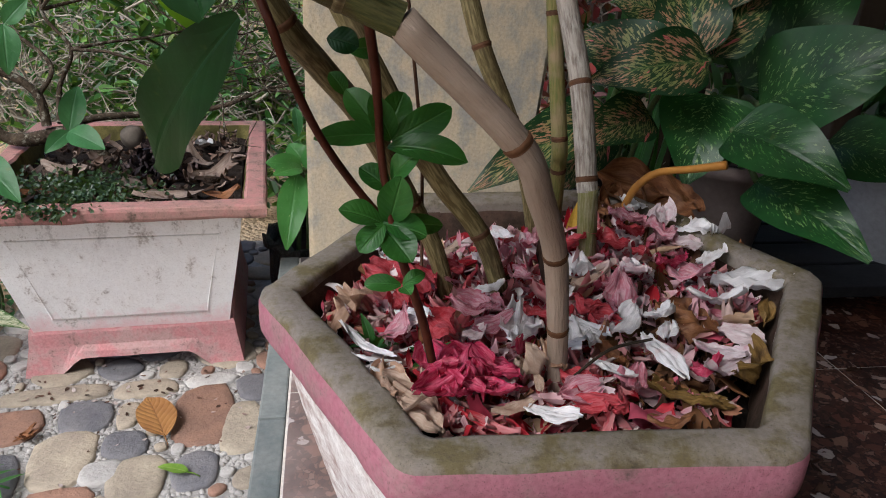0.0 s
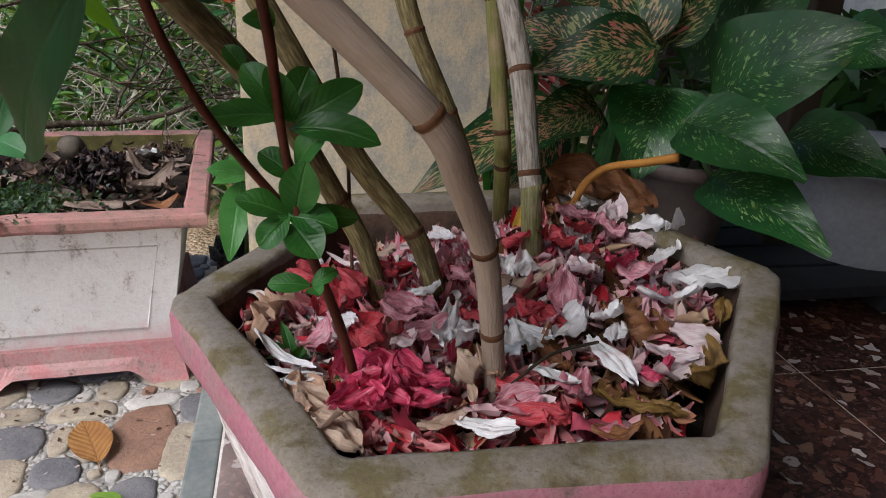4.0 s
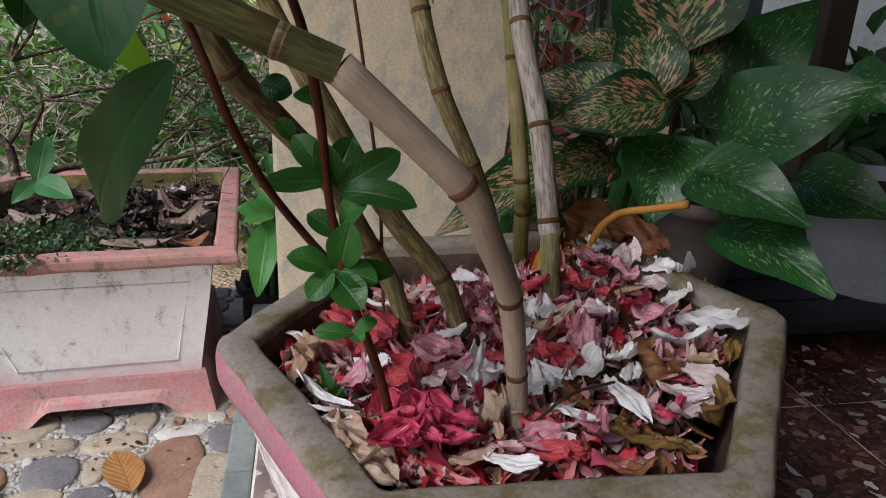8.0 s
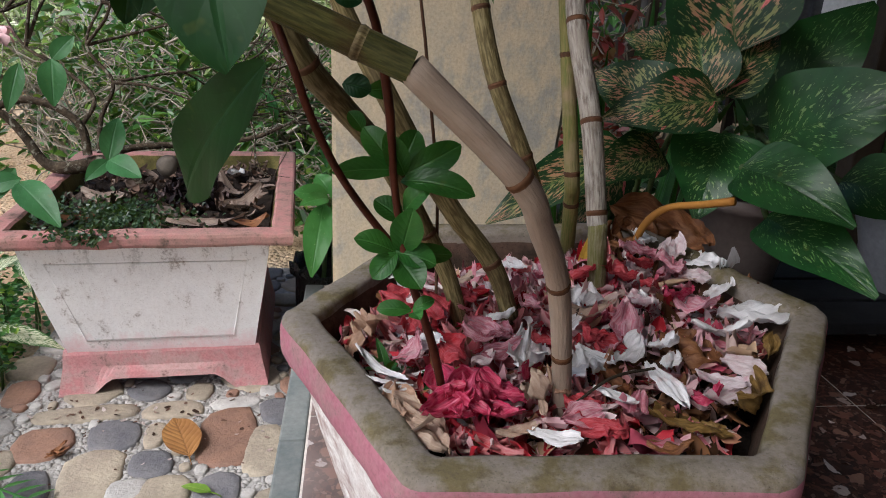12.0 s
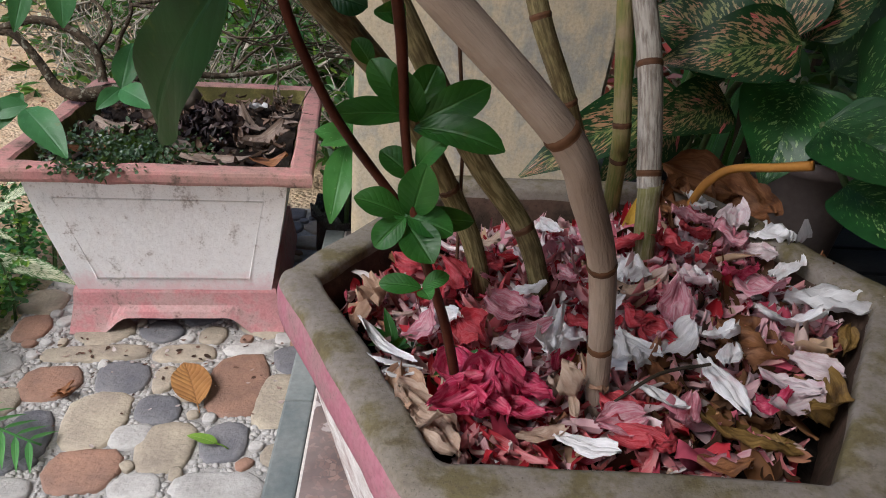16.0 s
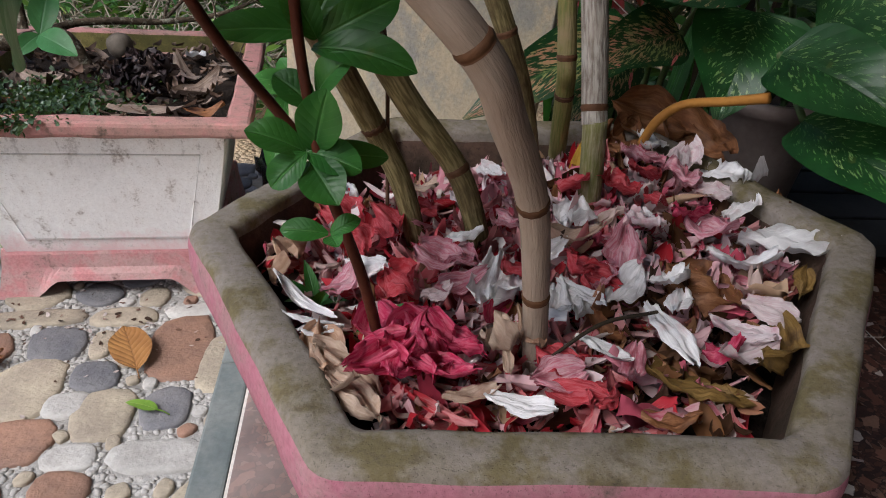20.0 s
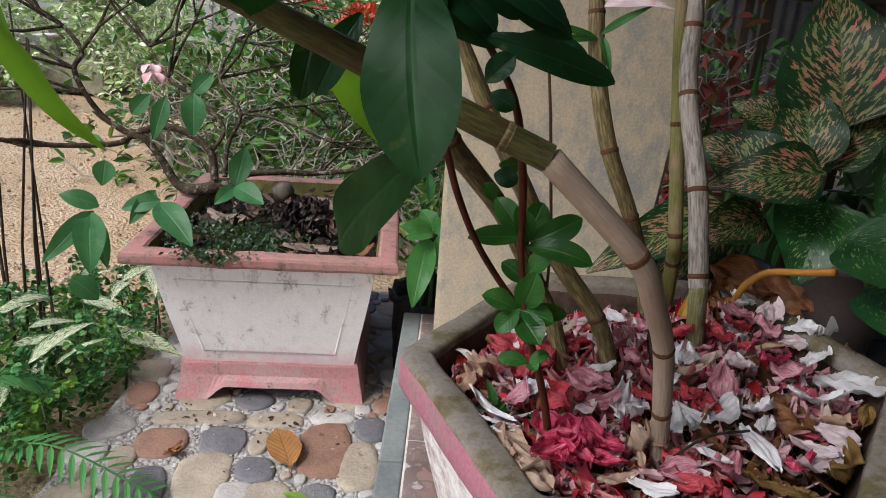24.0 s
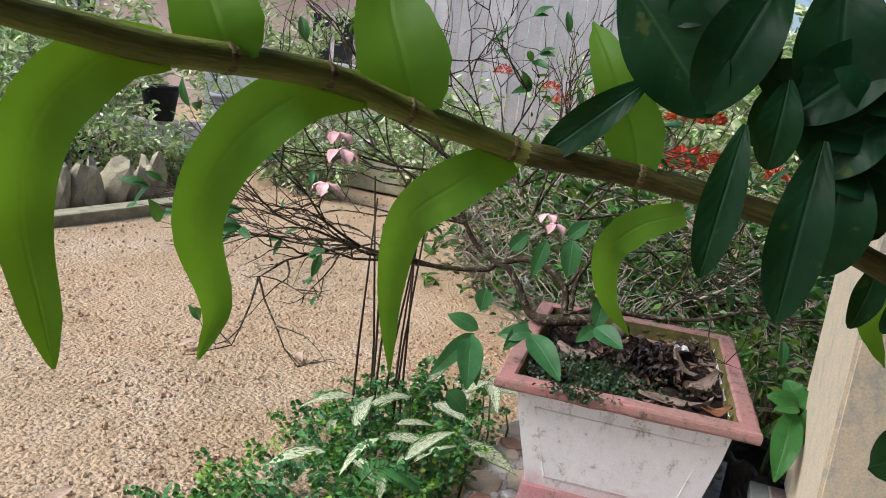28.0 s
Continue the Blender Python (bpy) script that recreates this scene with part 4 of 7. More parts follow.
def twig(p, d, length, r, depth, rng):
    rows = [(*p, r)]
    for k in range(4):
        d = (d + Vector((rng.uniform(-0.35, 0.35), rng.uniform(-0.35, 0.35), rng.uniform(-0.3, 0.3)))).normalized()
        p = p + d * (length / 4)
        if p.z < 0.36:
            d.z = abs(d.z)
            p.z = 0.36
        rows.append((*p, r * (1 - 0.16 * (k + 1))))
        if depth and k > 0:
            for _ in range(1 if k < 3 else 2):
                e = (d + Vector((rng.uniform(-1, 1), rng.uniform(-1, 1), rng.uniform(-0.7, 0.8))) * 0.8).normalized()
                twig(p.copy(), e, length * rng.uniform(0.5, 0.75), r * 0.6, depth - 1, rng)
    tube(rows, 5, twigs, False)
    if not depth:
        bonsai_tips.append((p.copy(), d.copy()))


limb([(-0.72, 0.91, 0.32, 0.0150), (-0.747, 0.900, 0.375, 0.0140), (-0.786, 0.880, 0.376, 0.0145), (-0.843, 0.860, 0.367, 0.0135), (-0.887, 0.860, 0.376, 0.0105), (-0.921, 0.860, 0.429, 0.0085), (-0.955, 0.860, 0.470, 0.0080), (-0.989, 0.860, 0.477, 0.0085)])
limb([(-0.989, 0.860, 0.477, 0.0075), (-1.037, 0.850, 0.509, 0.0065), (-1.074, 0.840, 0.563, 0.0060), (-1.092, 0.840, 0.612, 0.0058), (-1.078, 0.850, 0.649, 0.0050), (-1.122, 0.860, 0.696, 0.0042), (-1.165, 0.850, 0.728, 0.0030)])
limb([(-0.804, 0.870, 0.393, 0.0095), (-0.815, 0.880, 0.448, 0.0085), (-0.857, 0.880, 0.484, 0.0080), (-0.917, 0.870, 0.500, 0.0075), (-0.979, 0.860, 0.481, 0.0075)])
limb([(-0.985, 0.860, 0.476, 0.0070), (-1.015, 0.840, 0.458, 0.0062), (-1.115, 0.780, 0.457, 0.0055), (-1.198, 0.720, 0.473, 0.0050), (-1.259, 0.660, 0.495, 0.0030)])
limb([(-0.800, 0.930, 0.371, 0.0090), (-0.760, 0.970, 0.386, 0.0075), (-0.687, 1.000, 0.390, 0.0070), (-0.612, 1.030, 0.388, 0.0060), (-0.505, 1.050, 0.406, 0.0050), (-0.428, 1.080, 0.438, 0.0030)])
limb([(-0.802, 0.920, 0.387, 0.0060), (-0.809, 0.960, 0.452, 0.0050), (-0.793, 1.000, 0.521, 0.0042), (-0.849, 1.020, 0.594, 0.0035), (-0.819, 1.050, 0.680, 0.0025)])
limb([(-0.815, 0.880, 0.448, 0.0050), (-0.801, 0.920, 0.500, 0.0045), (-0.874, 0.950, 0.554, 0.0040), (-0.951, 0.970, 0.590, 0.0030), (-1.005, 1.000, 0.655, 0.0020)])
rng = random.Random(21)
for p, d, ln in (
    ((-1.165, 0.85, 0.728), (-0.3, 0.2, 0.5), 0.26), ((-1.092, 0.84, 0.612), (-0.9, -0.3, 0.25), 0.34), ((-1.259, 0.66, 0.495), (-0.7, -0.4, 0.25), 0.26),
    ((-1.005, 1.0, 0.655), (-0.5, 0.3, 0.4), 0.32), ((-1.005, 1.0, 0.655), (0.3, 0.5, 0.25), 0.32), ((-0.819, 1.05, 0.68), (0.6, 0.2, 0.2), 0.32),
    ((-0.849, 1.02, 0.594), (0.5, 0.3, 0.4), 0.3), ((-1.115, 0.78, 0.457), (-0.6, -0.4, 0.1), 0.24), ((-0.428, 1.08, 0.438), (0.6, 0.2, 0.1), 0.2),
    ((-1.078, 0.85, 0.649), (0.6, 0.1, 0.6), 0.28), ((-0.951, 0.97, 0.59), (0.2, 0.3, 0.6), 0.3), ((-0.793, 1.0, 0.521), (0.6, 0.2, 0.4), 0.3),
    ((-1.198, 0.72, 0.473), (-0.3, -0.8, 0.15), 0.3), ((-1.074, 0.84, 0.563), (-0.6, -0.6, 0.2), 0.34), ((-0.612, 1.03, 0.388), (0.3, 0.1, 0.6), 0.26),
    ((-1.122, 0.86, 0.696), (-0.6, -0.7, 0.2), 0.36), ((-1.259, 0.66, 0.495), (-0.2, -0.8, 0.4), 0.34),
):
    for _ in range(2):
        twig(Vector(p), (Vector(d) + Vector((rng.uniform(-0.3, 0.3), rng.uniform(-0.3, 0.3), rng.uniform(-0.2, 0.2)))).normalized(), ln, 0.0042, 2, rng)
tw = part("brushwood", twigs, M_BARK, bonsai, "tangle of bare grey twigs")
tw.matrix_parent_inverse = inv_bonsai
tagged(tw, kind="stuff")


def bonsai_leaf(base, tip, width, face):
    ob = part("leaf", blade(base, tip, width, face, rand(0.04, 0.12), 0.25, "oval", 8, 0.02), M_BONSAI_LEAF, bonsai)
    ob.matrix_parent_inverse = inv_bonsai


for p, way in bonsai_tips[::5]:
    for _ in range(rng.choice((1, 2, 3))):
        ln = rng.uniform(0.03, 0.065)
        d = (way + Vector((rng.uniform(-0.8, 0.8), rng.uniform(-0.8, 0.8), rng.uniform(-0.9, 0.5)))).normalized()
        bonsai_leaf(p, p + d * ln, ln * 0.36, (rng.uniform(-1, 1), -1, 1))
M_FLOWER = plain("pink_flower", (0.6, 0.3, 0.34), (0.74, 0.52, 0.53), 30, 120, 0.6)
for x, y, z in ((-0.91, 0.03, 0.79), (-0.764, 0.551, 0.655), (-1.0, 0.15, 0.8), (-0.98, 0.1, 0.73), (-0.8, 0.62, 0.66)):
    bm = bmesh.new()
    for k in range(5):
        a = k * 1.256 + x * 9
        blade((x, y, z), (x + 0.02 * math.cos(a), y + 0.02 * math.sin(a), z - 0.017), 0.019, (0, 0, 1), 0.2, 0.4, "spoon", 5, 0.05, bm)
    ob = part("flower", bm, M_FLOWER, bonsai, "drooping pale pink flower")
    ob.matrix_parent_inverse = inv_bonsai
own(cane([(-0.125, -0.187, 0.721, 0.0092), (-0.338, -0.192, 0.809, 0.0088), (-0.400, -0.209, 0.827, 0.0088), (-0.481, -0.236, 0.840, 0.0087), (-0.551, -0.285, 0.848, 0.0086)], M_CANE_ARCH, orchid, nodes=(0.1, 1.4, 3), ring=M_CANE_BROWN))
own(cane([(-0.551, -0.285, 0.848, 0.0086), (-0.609, -0.354, 0.869, 0.0085), (-0.628, -0.419, 0.885, 0.0082), (-0.643, -0.482, 0.888, 0.0078), (-0.645, -0.526, 0.889, 0.0075), (-0.652, -0.567, 0.894, 0.0070), (-0.646, -0.593, 0.896, 0.0060), (-0.665, -0.627, 0.903, 0.0050)], M_CANE_TIP, orchid, nodes=(0, 1, 2, 3), ring=M_CANE_BROWN))
cane_leaf([(-0.645, -0.519, 0.888), (-0.650, -0.545, 0.883), (-0.663, -0.567, 0.855), (-0.673, -0.568, 0.813), (-0.660, -0.568, 0.770), (-0.654, -0.567, 0.747)], 0.033, (0.809, -0.549, 0.209))
cane_leaf([(-0.622, -0.390, 0.879), (-0.636, -0.435, 0.871), (-0.676, -0.442, 0.835), (-0.695, -0.443, 0.788), (-0.696, -0.422, 0.733), (-0.708, -0.424, 0.693)], 0.040, (0.680, -0.701, 0.217))
cane_leaf([(-0.558, -0.293, 0.844), (-0.584, -0.318, 0.824), (-0.650, -0.262, 0.777), (-0.677, -0.228, 0.704), (-0.682, -0.204, 0.620)], 0.040, (0.461, -0.866, 0.191))
cane_leaf([(-0.445, -0.225, 0.818), (-0.484, -0.181, 0.796), (-0.515, -0.132, 0.759), (-0.518, -0.082, 0.705), (-0.498, -0.048, 0.664)], 0.032, (0.202, -0.960, 0.196))
cane_leaf([(-0.642, -0.478, 0.886), (-0.646, -0.485, 0.904), (-0.666, -0.480, 0.931), (-0.695, -0.471, 0.956)], 0.047, (0.702, -0.705, -0.106))
cane_leaf([(-0.606, -0.349, 0.868), (-0.614, -0.356, 0.899), (-0.634, -0.347, 0.936), (-0.647, -0.327, 0.981)], 0.063, (0.514, -0.852, -0.098))
cane_leaf([(-0.481, -0.236, 0.840), (-0.490, -0.236, 0.872), (-0.511, -0.241, 0.913), (-0.536, -0.219, 0.945)], 0.045, (0.238, -0.970, -0.046))
# Same kind of orchid leaf, less light behind it: takes the shaded colour.
cane_leaf([(-0.275, -0.250, 0.802), (-0.290, -0.254, 0.830), (-0.308, -0.240, 0.859), (-0.320, -0.225, 0.883)], 0.058, (0.384, -0.922, -0.043), M_LEAF_SHADED)
cane_leaf([(-0.293, -0.059, 0.785), (-0.297, -0.023, 0.747), (-0.289, 0.014, 0.710), (-0.265, 0.039, 0.668)], 0.033, (0.161, -0.969, 0.185))
big_leaf((-0.205, -0.255, 0.82), (-0.187, -0.312, 0.731), 0.048, (-0.1, -0.95, 0.15), "obovate", M_LEAF_SHADED)
big_leaf((-0.201, -0.192, 0.72), (-0.278, -0.1, 0.62), 0.05, (-0.3, -0.9, 0.3), "obovate", M_LEAF_SHADED)
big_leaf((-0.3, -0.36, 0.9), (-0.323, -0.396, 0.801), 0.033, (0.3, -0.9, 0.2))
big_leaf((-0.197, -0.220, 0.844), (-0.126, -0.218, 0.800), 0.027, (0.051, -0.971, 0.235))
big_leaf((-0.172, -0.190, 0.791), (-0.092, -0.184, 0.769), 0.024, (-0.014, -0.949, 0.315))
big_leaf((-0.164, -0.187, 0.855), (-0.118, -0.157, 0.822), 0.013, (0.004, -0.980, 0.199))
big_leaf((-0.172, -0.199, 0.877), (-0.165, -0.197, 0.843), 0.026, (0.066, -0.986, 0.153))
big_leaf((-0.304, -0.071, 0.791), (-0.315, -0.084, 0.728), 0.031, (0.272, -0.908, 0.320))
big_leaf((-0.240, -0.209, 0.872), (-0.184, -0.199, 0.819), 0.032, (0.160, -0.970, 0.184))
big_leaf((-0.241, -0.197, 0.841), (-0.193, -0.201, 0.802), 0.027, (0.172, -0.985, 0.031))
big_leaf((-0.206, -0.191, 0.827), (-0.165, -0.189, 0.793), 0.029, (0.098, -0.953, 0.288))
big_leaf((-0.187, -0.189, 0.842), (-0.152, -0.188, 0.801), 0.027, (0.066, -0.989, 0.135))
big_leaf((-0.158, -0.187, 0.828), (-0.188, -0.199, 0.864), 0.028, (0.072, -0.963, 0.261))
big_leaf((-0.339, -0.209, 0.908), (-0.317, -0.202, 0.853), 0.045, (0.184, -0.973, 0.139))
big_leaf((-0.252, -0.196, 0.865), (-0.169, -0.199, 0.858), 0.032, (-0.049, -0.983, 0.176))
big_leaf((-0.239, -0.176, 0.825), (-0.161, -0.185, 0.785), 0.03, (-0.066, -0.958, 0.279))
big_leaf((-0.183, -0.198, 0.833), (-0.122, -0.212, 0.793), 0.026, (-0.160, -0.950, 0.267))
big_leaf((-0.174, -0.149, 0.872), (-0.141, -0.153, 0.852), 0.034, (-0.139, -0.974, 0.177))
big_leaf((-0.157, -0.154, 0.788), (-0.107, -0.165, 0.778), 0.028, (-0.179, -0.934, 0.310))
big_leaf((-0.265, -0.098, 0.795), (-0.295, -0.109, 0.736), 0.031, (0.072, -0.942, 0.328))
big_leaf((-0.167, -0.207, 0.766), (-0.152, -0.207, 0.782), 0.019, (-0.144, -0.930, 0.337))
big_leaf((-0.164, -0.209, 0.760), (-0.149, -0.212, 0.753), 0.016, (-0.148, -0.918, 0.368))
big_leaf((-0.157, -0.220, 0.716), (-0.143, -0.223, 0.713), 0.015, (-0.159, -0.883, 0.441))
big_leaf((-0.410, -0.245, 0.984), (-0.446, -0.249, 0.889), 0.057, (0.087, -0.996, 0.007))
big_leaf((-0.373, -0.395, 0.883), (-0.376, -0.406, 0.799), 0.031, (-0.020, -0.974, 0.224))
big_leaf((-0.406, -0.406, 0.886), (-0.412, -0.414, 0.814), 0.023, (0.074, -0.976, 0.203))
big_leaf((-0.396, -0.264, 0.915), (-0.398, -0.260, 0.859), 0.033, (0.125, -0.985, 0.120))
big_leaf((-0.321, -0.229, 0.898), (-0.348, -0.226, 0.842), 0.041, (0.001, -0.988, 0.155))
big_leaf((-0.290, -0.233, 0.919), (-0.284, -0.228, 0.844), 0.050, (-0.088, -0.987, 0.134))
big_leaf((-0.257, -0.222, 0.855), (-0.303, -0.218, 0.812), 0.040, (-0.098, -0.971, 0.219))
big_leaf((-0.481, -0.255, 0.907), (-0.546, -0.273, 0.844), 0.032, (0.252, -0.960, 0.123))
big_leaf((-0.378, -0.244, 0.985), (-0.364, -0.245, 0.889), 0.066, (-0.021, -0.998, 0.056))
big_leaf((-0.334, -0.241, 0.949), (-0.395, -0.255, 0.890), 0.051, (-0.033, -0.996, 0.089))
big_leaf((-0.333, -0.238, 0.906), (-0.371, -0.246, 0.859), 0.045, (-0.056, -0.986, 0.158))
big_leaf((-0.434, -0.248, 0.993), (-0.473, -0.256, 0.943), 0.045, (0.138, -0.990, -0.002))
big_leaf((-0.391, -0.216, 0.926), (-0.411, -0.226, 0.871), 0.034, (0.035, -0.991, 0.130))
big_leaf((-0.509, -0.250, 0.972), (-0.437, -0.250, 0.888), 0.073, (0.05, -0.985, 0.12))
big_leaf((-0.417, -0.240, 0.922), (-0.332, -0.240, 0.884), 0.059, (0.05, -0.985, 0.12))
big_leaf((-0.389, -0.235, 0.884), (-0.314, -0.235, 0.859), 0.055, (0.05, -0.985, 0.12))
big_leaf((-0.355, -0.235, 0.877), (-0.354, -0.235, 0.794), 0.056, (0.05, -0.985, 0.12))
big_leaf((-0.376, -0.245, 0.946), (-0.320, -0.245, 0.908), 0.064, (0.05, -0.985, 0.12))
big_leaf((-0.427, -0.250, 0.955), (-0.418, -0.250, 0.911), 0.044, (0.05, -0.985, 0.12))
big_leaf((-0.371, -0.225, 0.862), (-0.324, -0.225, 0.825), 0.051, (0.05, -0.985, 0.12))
shrub_leaf((-0.131, -0.121, 0.648), (-0.174, -0.136, 0.648), 0.016, (0.090, -0.775, 0.626))
shrub_leaf((-0.133, -0.121, 0.646), (-0.122, -0.105, 0.671), 0.019, (0.053, -0.981, 0.188))
shrub_leaf((-0.129, -0.121, 0.645), (-0.093, -0.116, 0.665), 0.020, (0.017, -0.989, 0.148))
shrub_leaf((-0.131, -0.122, 0.641), (-0.083, -0.134, 0.636), 0.020, (0.005, -0.690, 0.724))
shrub_leaf((-0.134, -0.121, 0.648), (-0.157, -0.107, 0.672), 0.018, (0.090, -0.928, 0.361))
shrub_leaf((-0.129, -0.121, 0.645), (-0.141, -0.136, 0.675), 0.016, (0.070, -0.935, 0.347))
shrub_leaf((-0.133, -0.133, 0.595), (-0.160, -0.137, 0.605), 0.018, (0.061, -0.595, 0.801))
shrub_leaf((-0.129, -0.132, 0.595), (-0.122, -0.137, 0.627), 0.022, (0.042, -0.800, 0.599))
shrub_leaf((-0.133, -0.133, 0.595), (-0.106, -0.139, 0.590), 0.019, (0.024, -0.641, 0.767))
shrub_leaf((-0.131, -0.134, 0.591), (-0.115, -0.155, 0.579), 0.022, (0.036, -0.766, 0.642))
shrub_leaf((-0.132, -0.137, 0.596), (-0.147, -0.145, 0.581), 0.016, (0.062, -0.705, 0.706))
shrub_leaf((-0.137, -0.128, 0.593), (-0.095, -0.118, 0.589), 0.014, (0.025, -0.913, 0.408))
shrub_leaf((-0.129, -0.130, 0.616), (-0.148, -0.127, 0.629), 0.016, (0.062, -0.747, 0.662))
shrub_leaf((-0.128, -0.128, 0.622), (-0.112, -0.132, 0.641), 0.016, (0.026, -0.671, 0.741))
shrub_leaf((-0.121, -0.143, 0.558), (-0.144, -0.144, 0.559), 0.012, (0.050, -0.718, 0.694))
shrub_leaf((-0.120, -0.143, 0.558), (-0.106, -0.139, 0.565), 0.010, (0.014, -0.642, 0.766))
shrub_leaf((-0.120, -0.143, 0.557), (-0.115, -0.154, 0.557), 0.010, (0.022, -0.658, 0.753))
shrub_leaf((-0.158, -0.094, 0.694), (-0.142, -0.082, 0.694), 0.013, (0.099, -0.990, 0.100))
shrub_leaf((-0.158, -0.098, 0.667), (-0.168, -0.097, 0.680), 0.012, (0.099, -0.754, 0.649))
shrub_sprig((-0.073, 0.149, 0.785), (-0.027, 0.126, 0.817), 0.010, (-0.099, -0.871, 0.482))
shrub_sprig((-0.075, 0.149, 0.781), (-0.148, 0.142, 0.792), 0.009, (-0.030, -0.869, 0.494))
shrub_sprig((-0.075, 0.149, 0.780), (-0.142, 0.131, 0.772), 0.009, (-0.034, -0.863, 0.504))
shrub_sprig((-0.071, 0.149, 0.783), (-0.059, 0.134, 0.745), 0.009, (-0.080, -0.855, 0.513))
aglaonema_leaf((0.206, 0.207, 0.705), (0.191, 0.277, 0.848), 0.138, (-0.339, -0.891, 0.303))
aglaonema_leaf((0.172, 0.180, 0.662), (0.167, 0.248, 0.747), 0.078, (-0.314, -0.873, 0.372))
aglaonema_leaf((0.146, 0.185, 0.644), (0.062, 0.236, 0.674), 0.082, (-0.248, -0.875, 0.417))
aglaonema_leaf((0.176, 0.156, 0.662), (0.063, 0.165, 0.637), 0.071, (-0.275, -0.858, 0.434))
aglaonema_leaf((0.195, 0.192, 0.661), (0.262, 0.241, 0.730), 0.059, (-0.363, -0.852, 0.377))
aglaonema_leaf((0.175, 0.292, 0.692), (0.113, 0.313, 0.711), 0.055, (-0.266, -0.892, 0.365))
aglaonema_leaf((0.140, 0.197, 0.599), (0.050, 0.150, 0.576), 0.062, (-0.240, -0.840, 0.487))
aglaonema_leaf((0.144, 0.352, 0.569), (-0.038, 0.286, 0.477), 0.082, (-0.141, -0.774, 0.617))
aglaonema_leaf((0.150, 0.396, 0.537), (0.062, 0.335, 0.444), 0.084, (-0.175, -0.759, 0.627))
dieffenbachia_leaf((0.258, 0.198, 0.613), (0.356, 0.105, 0.689), 0.122, (-0.428, -0.728, 0.536))
dieffenbachia_leaf((0.211, 0.149, 0.596), (0.280, 0.046, 0.569), 0.082, (-0.363, -0.668, 0.650))
dieffenbachia_leaf((0.271, 0.283, 0.620), (0.395, 0.297, 0.760), 0.126, (-0.434, -0.831, 0.348))
dieffenbachia_leaf((0.253, 0.160, 0.540), (0.307, 0.029, 0.507), 0.077, (-0.394, -0.658, 0.642))
dieffenbachia_leaf((0.207, 0.200, 0.621), (0.169, 0.141, 0.541), 0.102, (-0.304, -0.744, 0.595))
dieffenbachia_leaf((0.402, 0.292, 0.551), (0.468, 0.180, 0.536), 0.095, (-0.434, -0.631, 0.643))
dieffenbachia_leaf((0.515, 0.418, 0.656), (0.549, 0.330, 0.633), 0.097, (-0.487, -0.704, 0.517))
dieffenbachia_leaf((0.244, 0.258, 0.551), (0.285, 0.223, 0.580), 0.049, (-0.325, -0.695, 0.641))
bucket_leaf((-0.296, 0.658, 0.378), (-0.305, 0.563, 0.275), 0.051, (0.082, -0.730, 0.678))
bucket_leaf((-0.276, 0.671, 0.380), (-0.242, 0.615, 0.306), 0.045, (0.055, -0.743, 0.667))
bucket_leaf((-0.289, 0.661, 0.387), (-0.346, 0.638, 0.402), 0.039, (0.093, -0.759, 0.644))
bucket_leaf((-0.289, 0.661, 0.387), (-0.330, 0.605, 0.389), 0.029, (0.089, -0.756, 0.649))
bucket_leaf((-0.288, 0.693, 0.387), (-0.319, 0.719, 0.413), 0.039, (0.081, -0.769, 0.634))
bucket_leaf((-0.287, 0.690, 0.378), (-0.260, 0.702, 0.409), 0.037, (0.063, -0.767, 0.639))
bonsai_leaf((-0.801, 0.607, 0.409), (-0.707, 0.542, 0.355), 0.054, (0.374, -0.716, 0.590))
bonsai_leaf((-0.797, 0.610, 0.414), (-0.863, 0.590, 0.396), 0.036, (0.410, -0.711, 0.571))
bonsai_leaf((-0.920, 0.576, 0.389), (-0.882, 0.502, 0.298), 0.056, (0.447, -0.662, 0.601))
bonsai_leaf((-0.923, 0.594, 0.374), (-0.884, 0.560, 0.287), 0.033, (0.437, -0.668, 0.602))
bonsai_leaf((-0.913, 0.580, 0.389), (-0.952, 0.474, 0.319), 0.039, (0.466, -0.654, 0.595))
bonsai_leaf((-0.907, 0.588, 0.397), (-0.974, 0.573, 0.418), 0.037, (0.467, -0.681, 0.565))
bonsai_leaf((-0.692, 0.710, 0.426), (-0.696, 0.779, 0.490), 0.044, (0.317, -0.781, 0.538))
bonsai_leaf((-0.692, 0.710, 0.426), (-0.622, 0.676, 0.406), 0.045, (0.302, -0.768, 0.565))
bonsai_leaf((-0.692, 0.710, 0.426), (-0.718, 0.667, 0.398), 0.030, (0.328, -0.757, 0.565))
bonsai_leaf((-0.770, 0.711, 0.601), (-0.761, 0.680, 0.525), 0.046, (0.378, -0.787, 0.488))
bonsai_leaf((-0.824, 0.705, 0.592), (-0.833, 0.664, 0.515), 0.033, (0.412, -0.768, 0.491))
bonsai_leaf((-0.928, 0.656, 0.468), (-0.925, 0.633, 0.424), 0.041, (0.452, -0.709, 0.542))
bonsai_leaf((-0.815, 0.628, 0.427), (-0.840, 0.572, 0.374), 0.032, (0.408, -0.710, 0.573))
bonsai_leaf((-0.932, 0.521, 0.275), (-0.889, 0.531, 0.234), 0.044, (0.438, -0.632, 0.639))
bonsai_leaf((-0.792, 0.756, 0.595), (-0.757, 0.777, 0.635), 0.034, (0.372, -0.808, 0.457))
bonsai_leaf((-0.915, 0.740, 0.545), (-0.886, 0.763, 0.585), 0.035, (0.431, -0.765, 0.479))


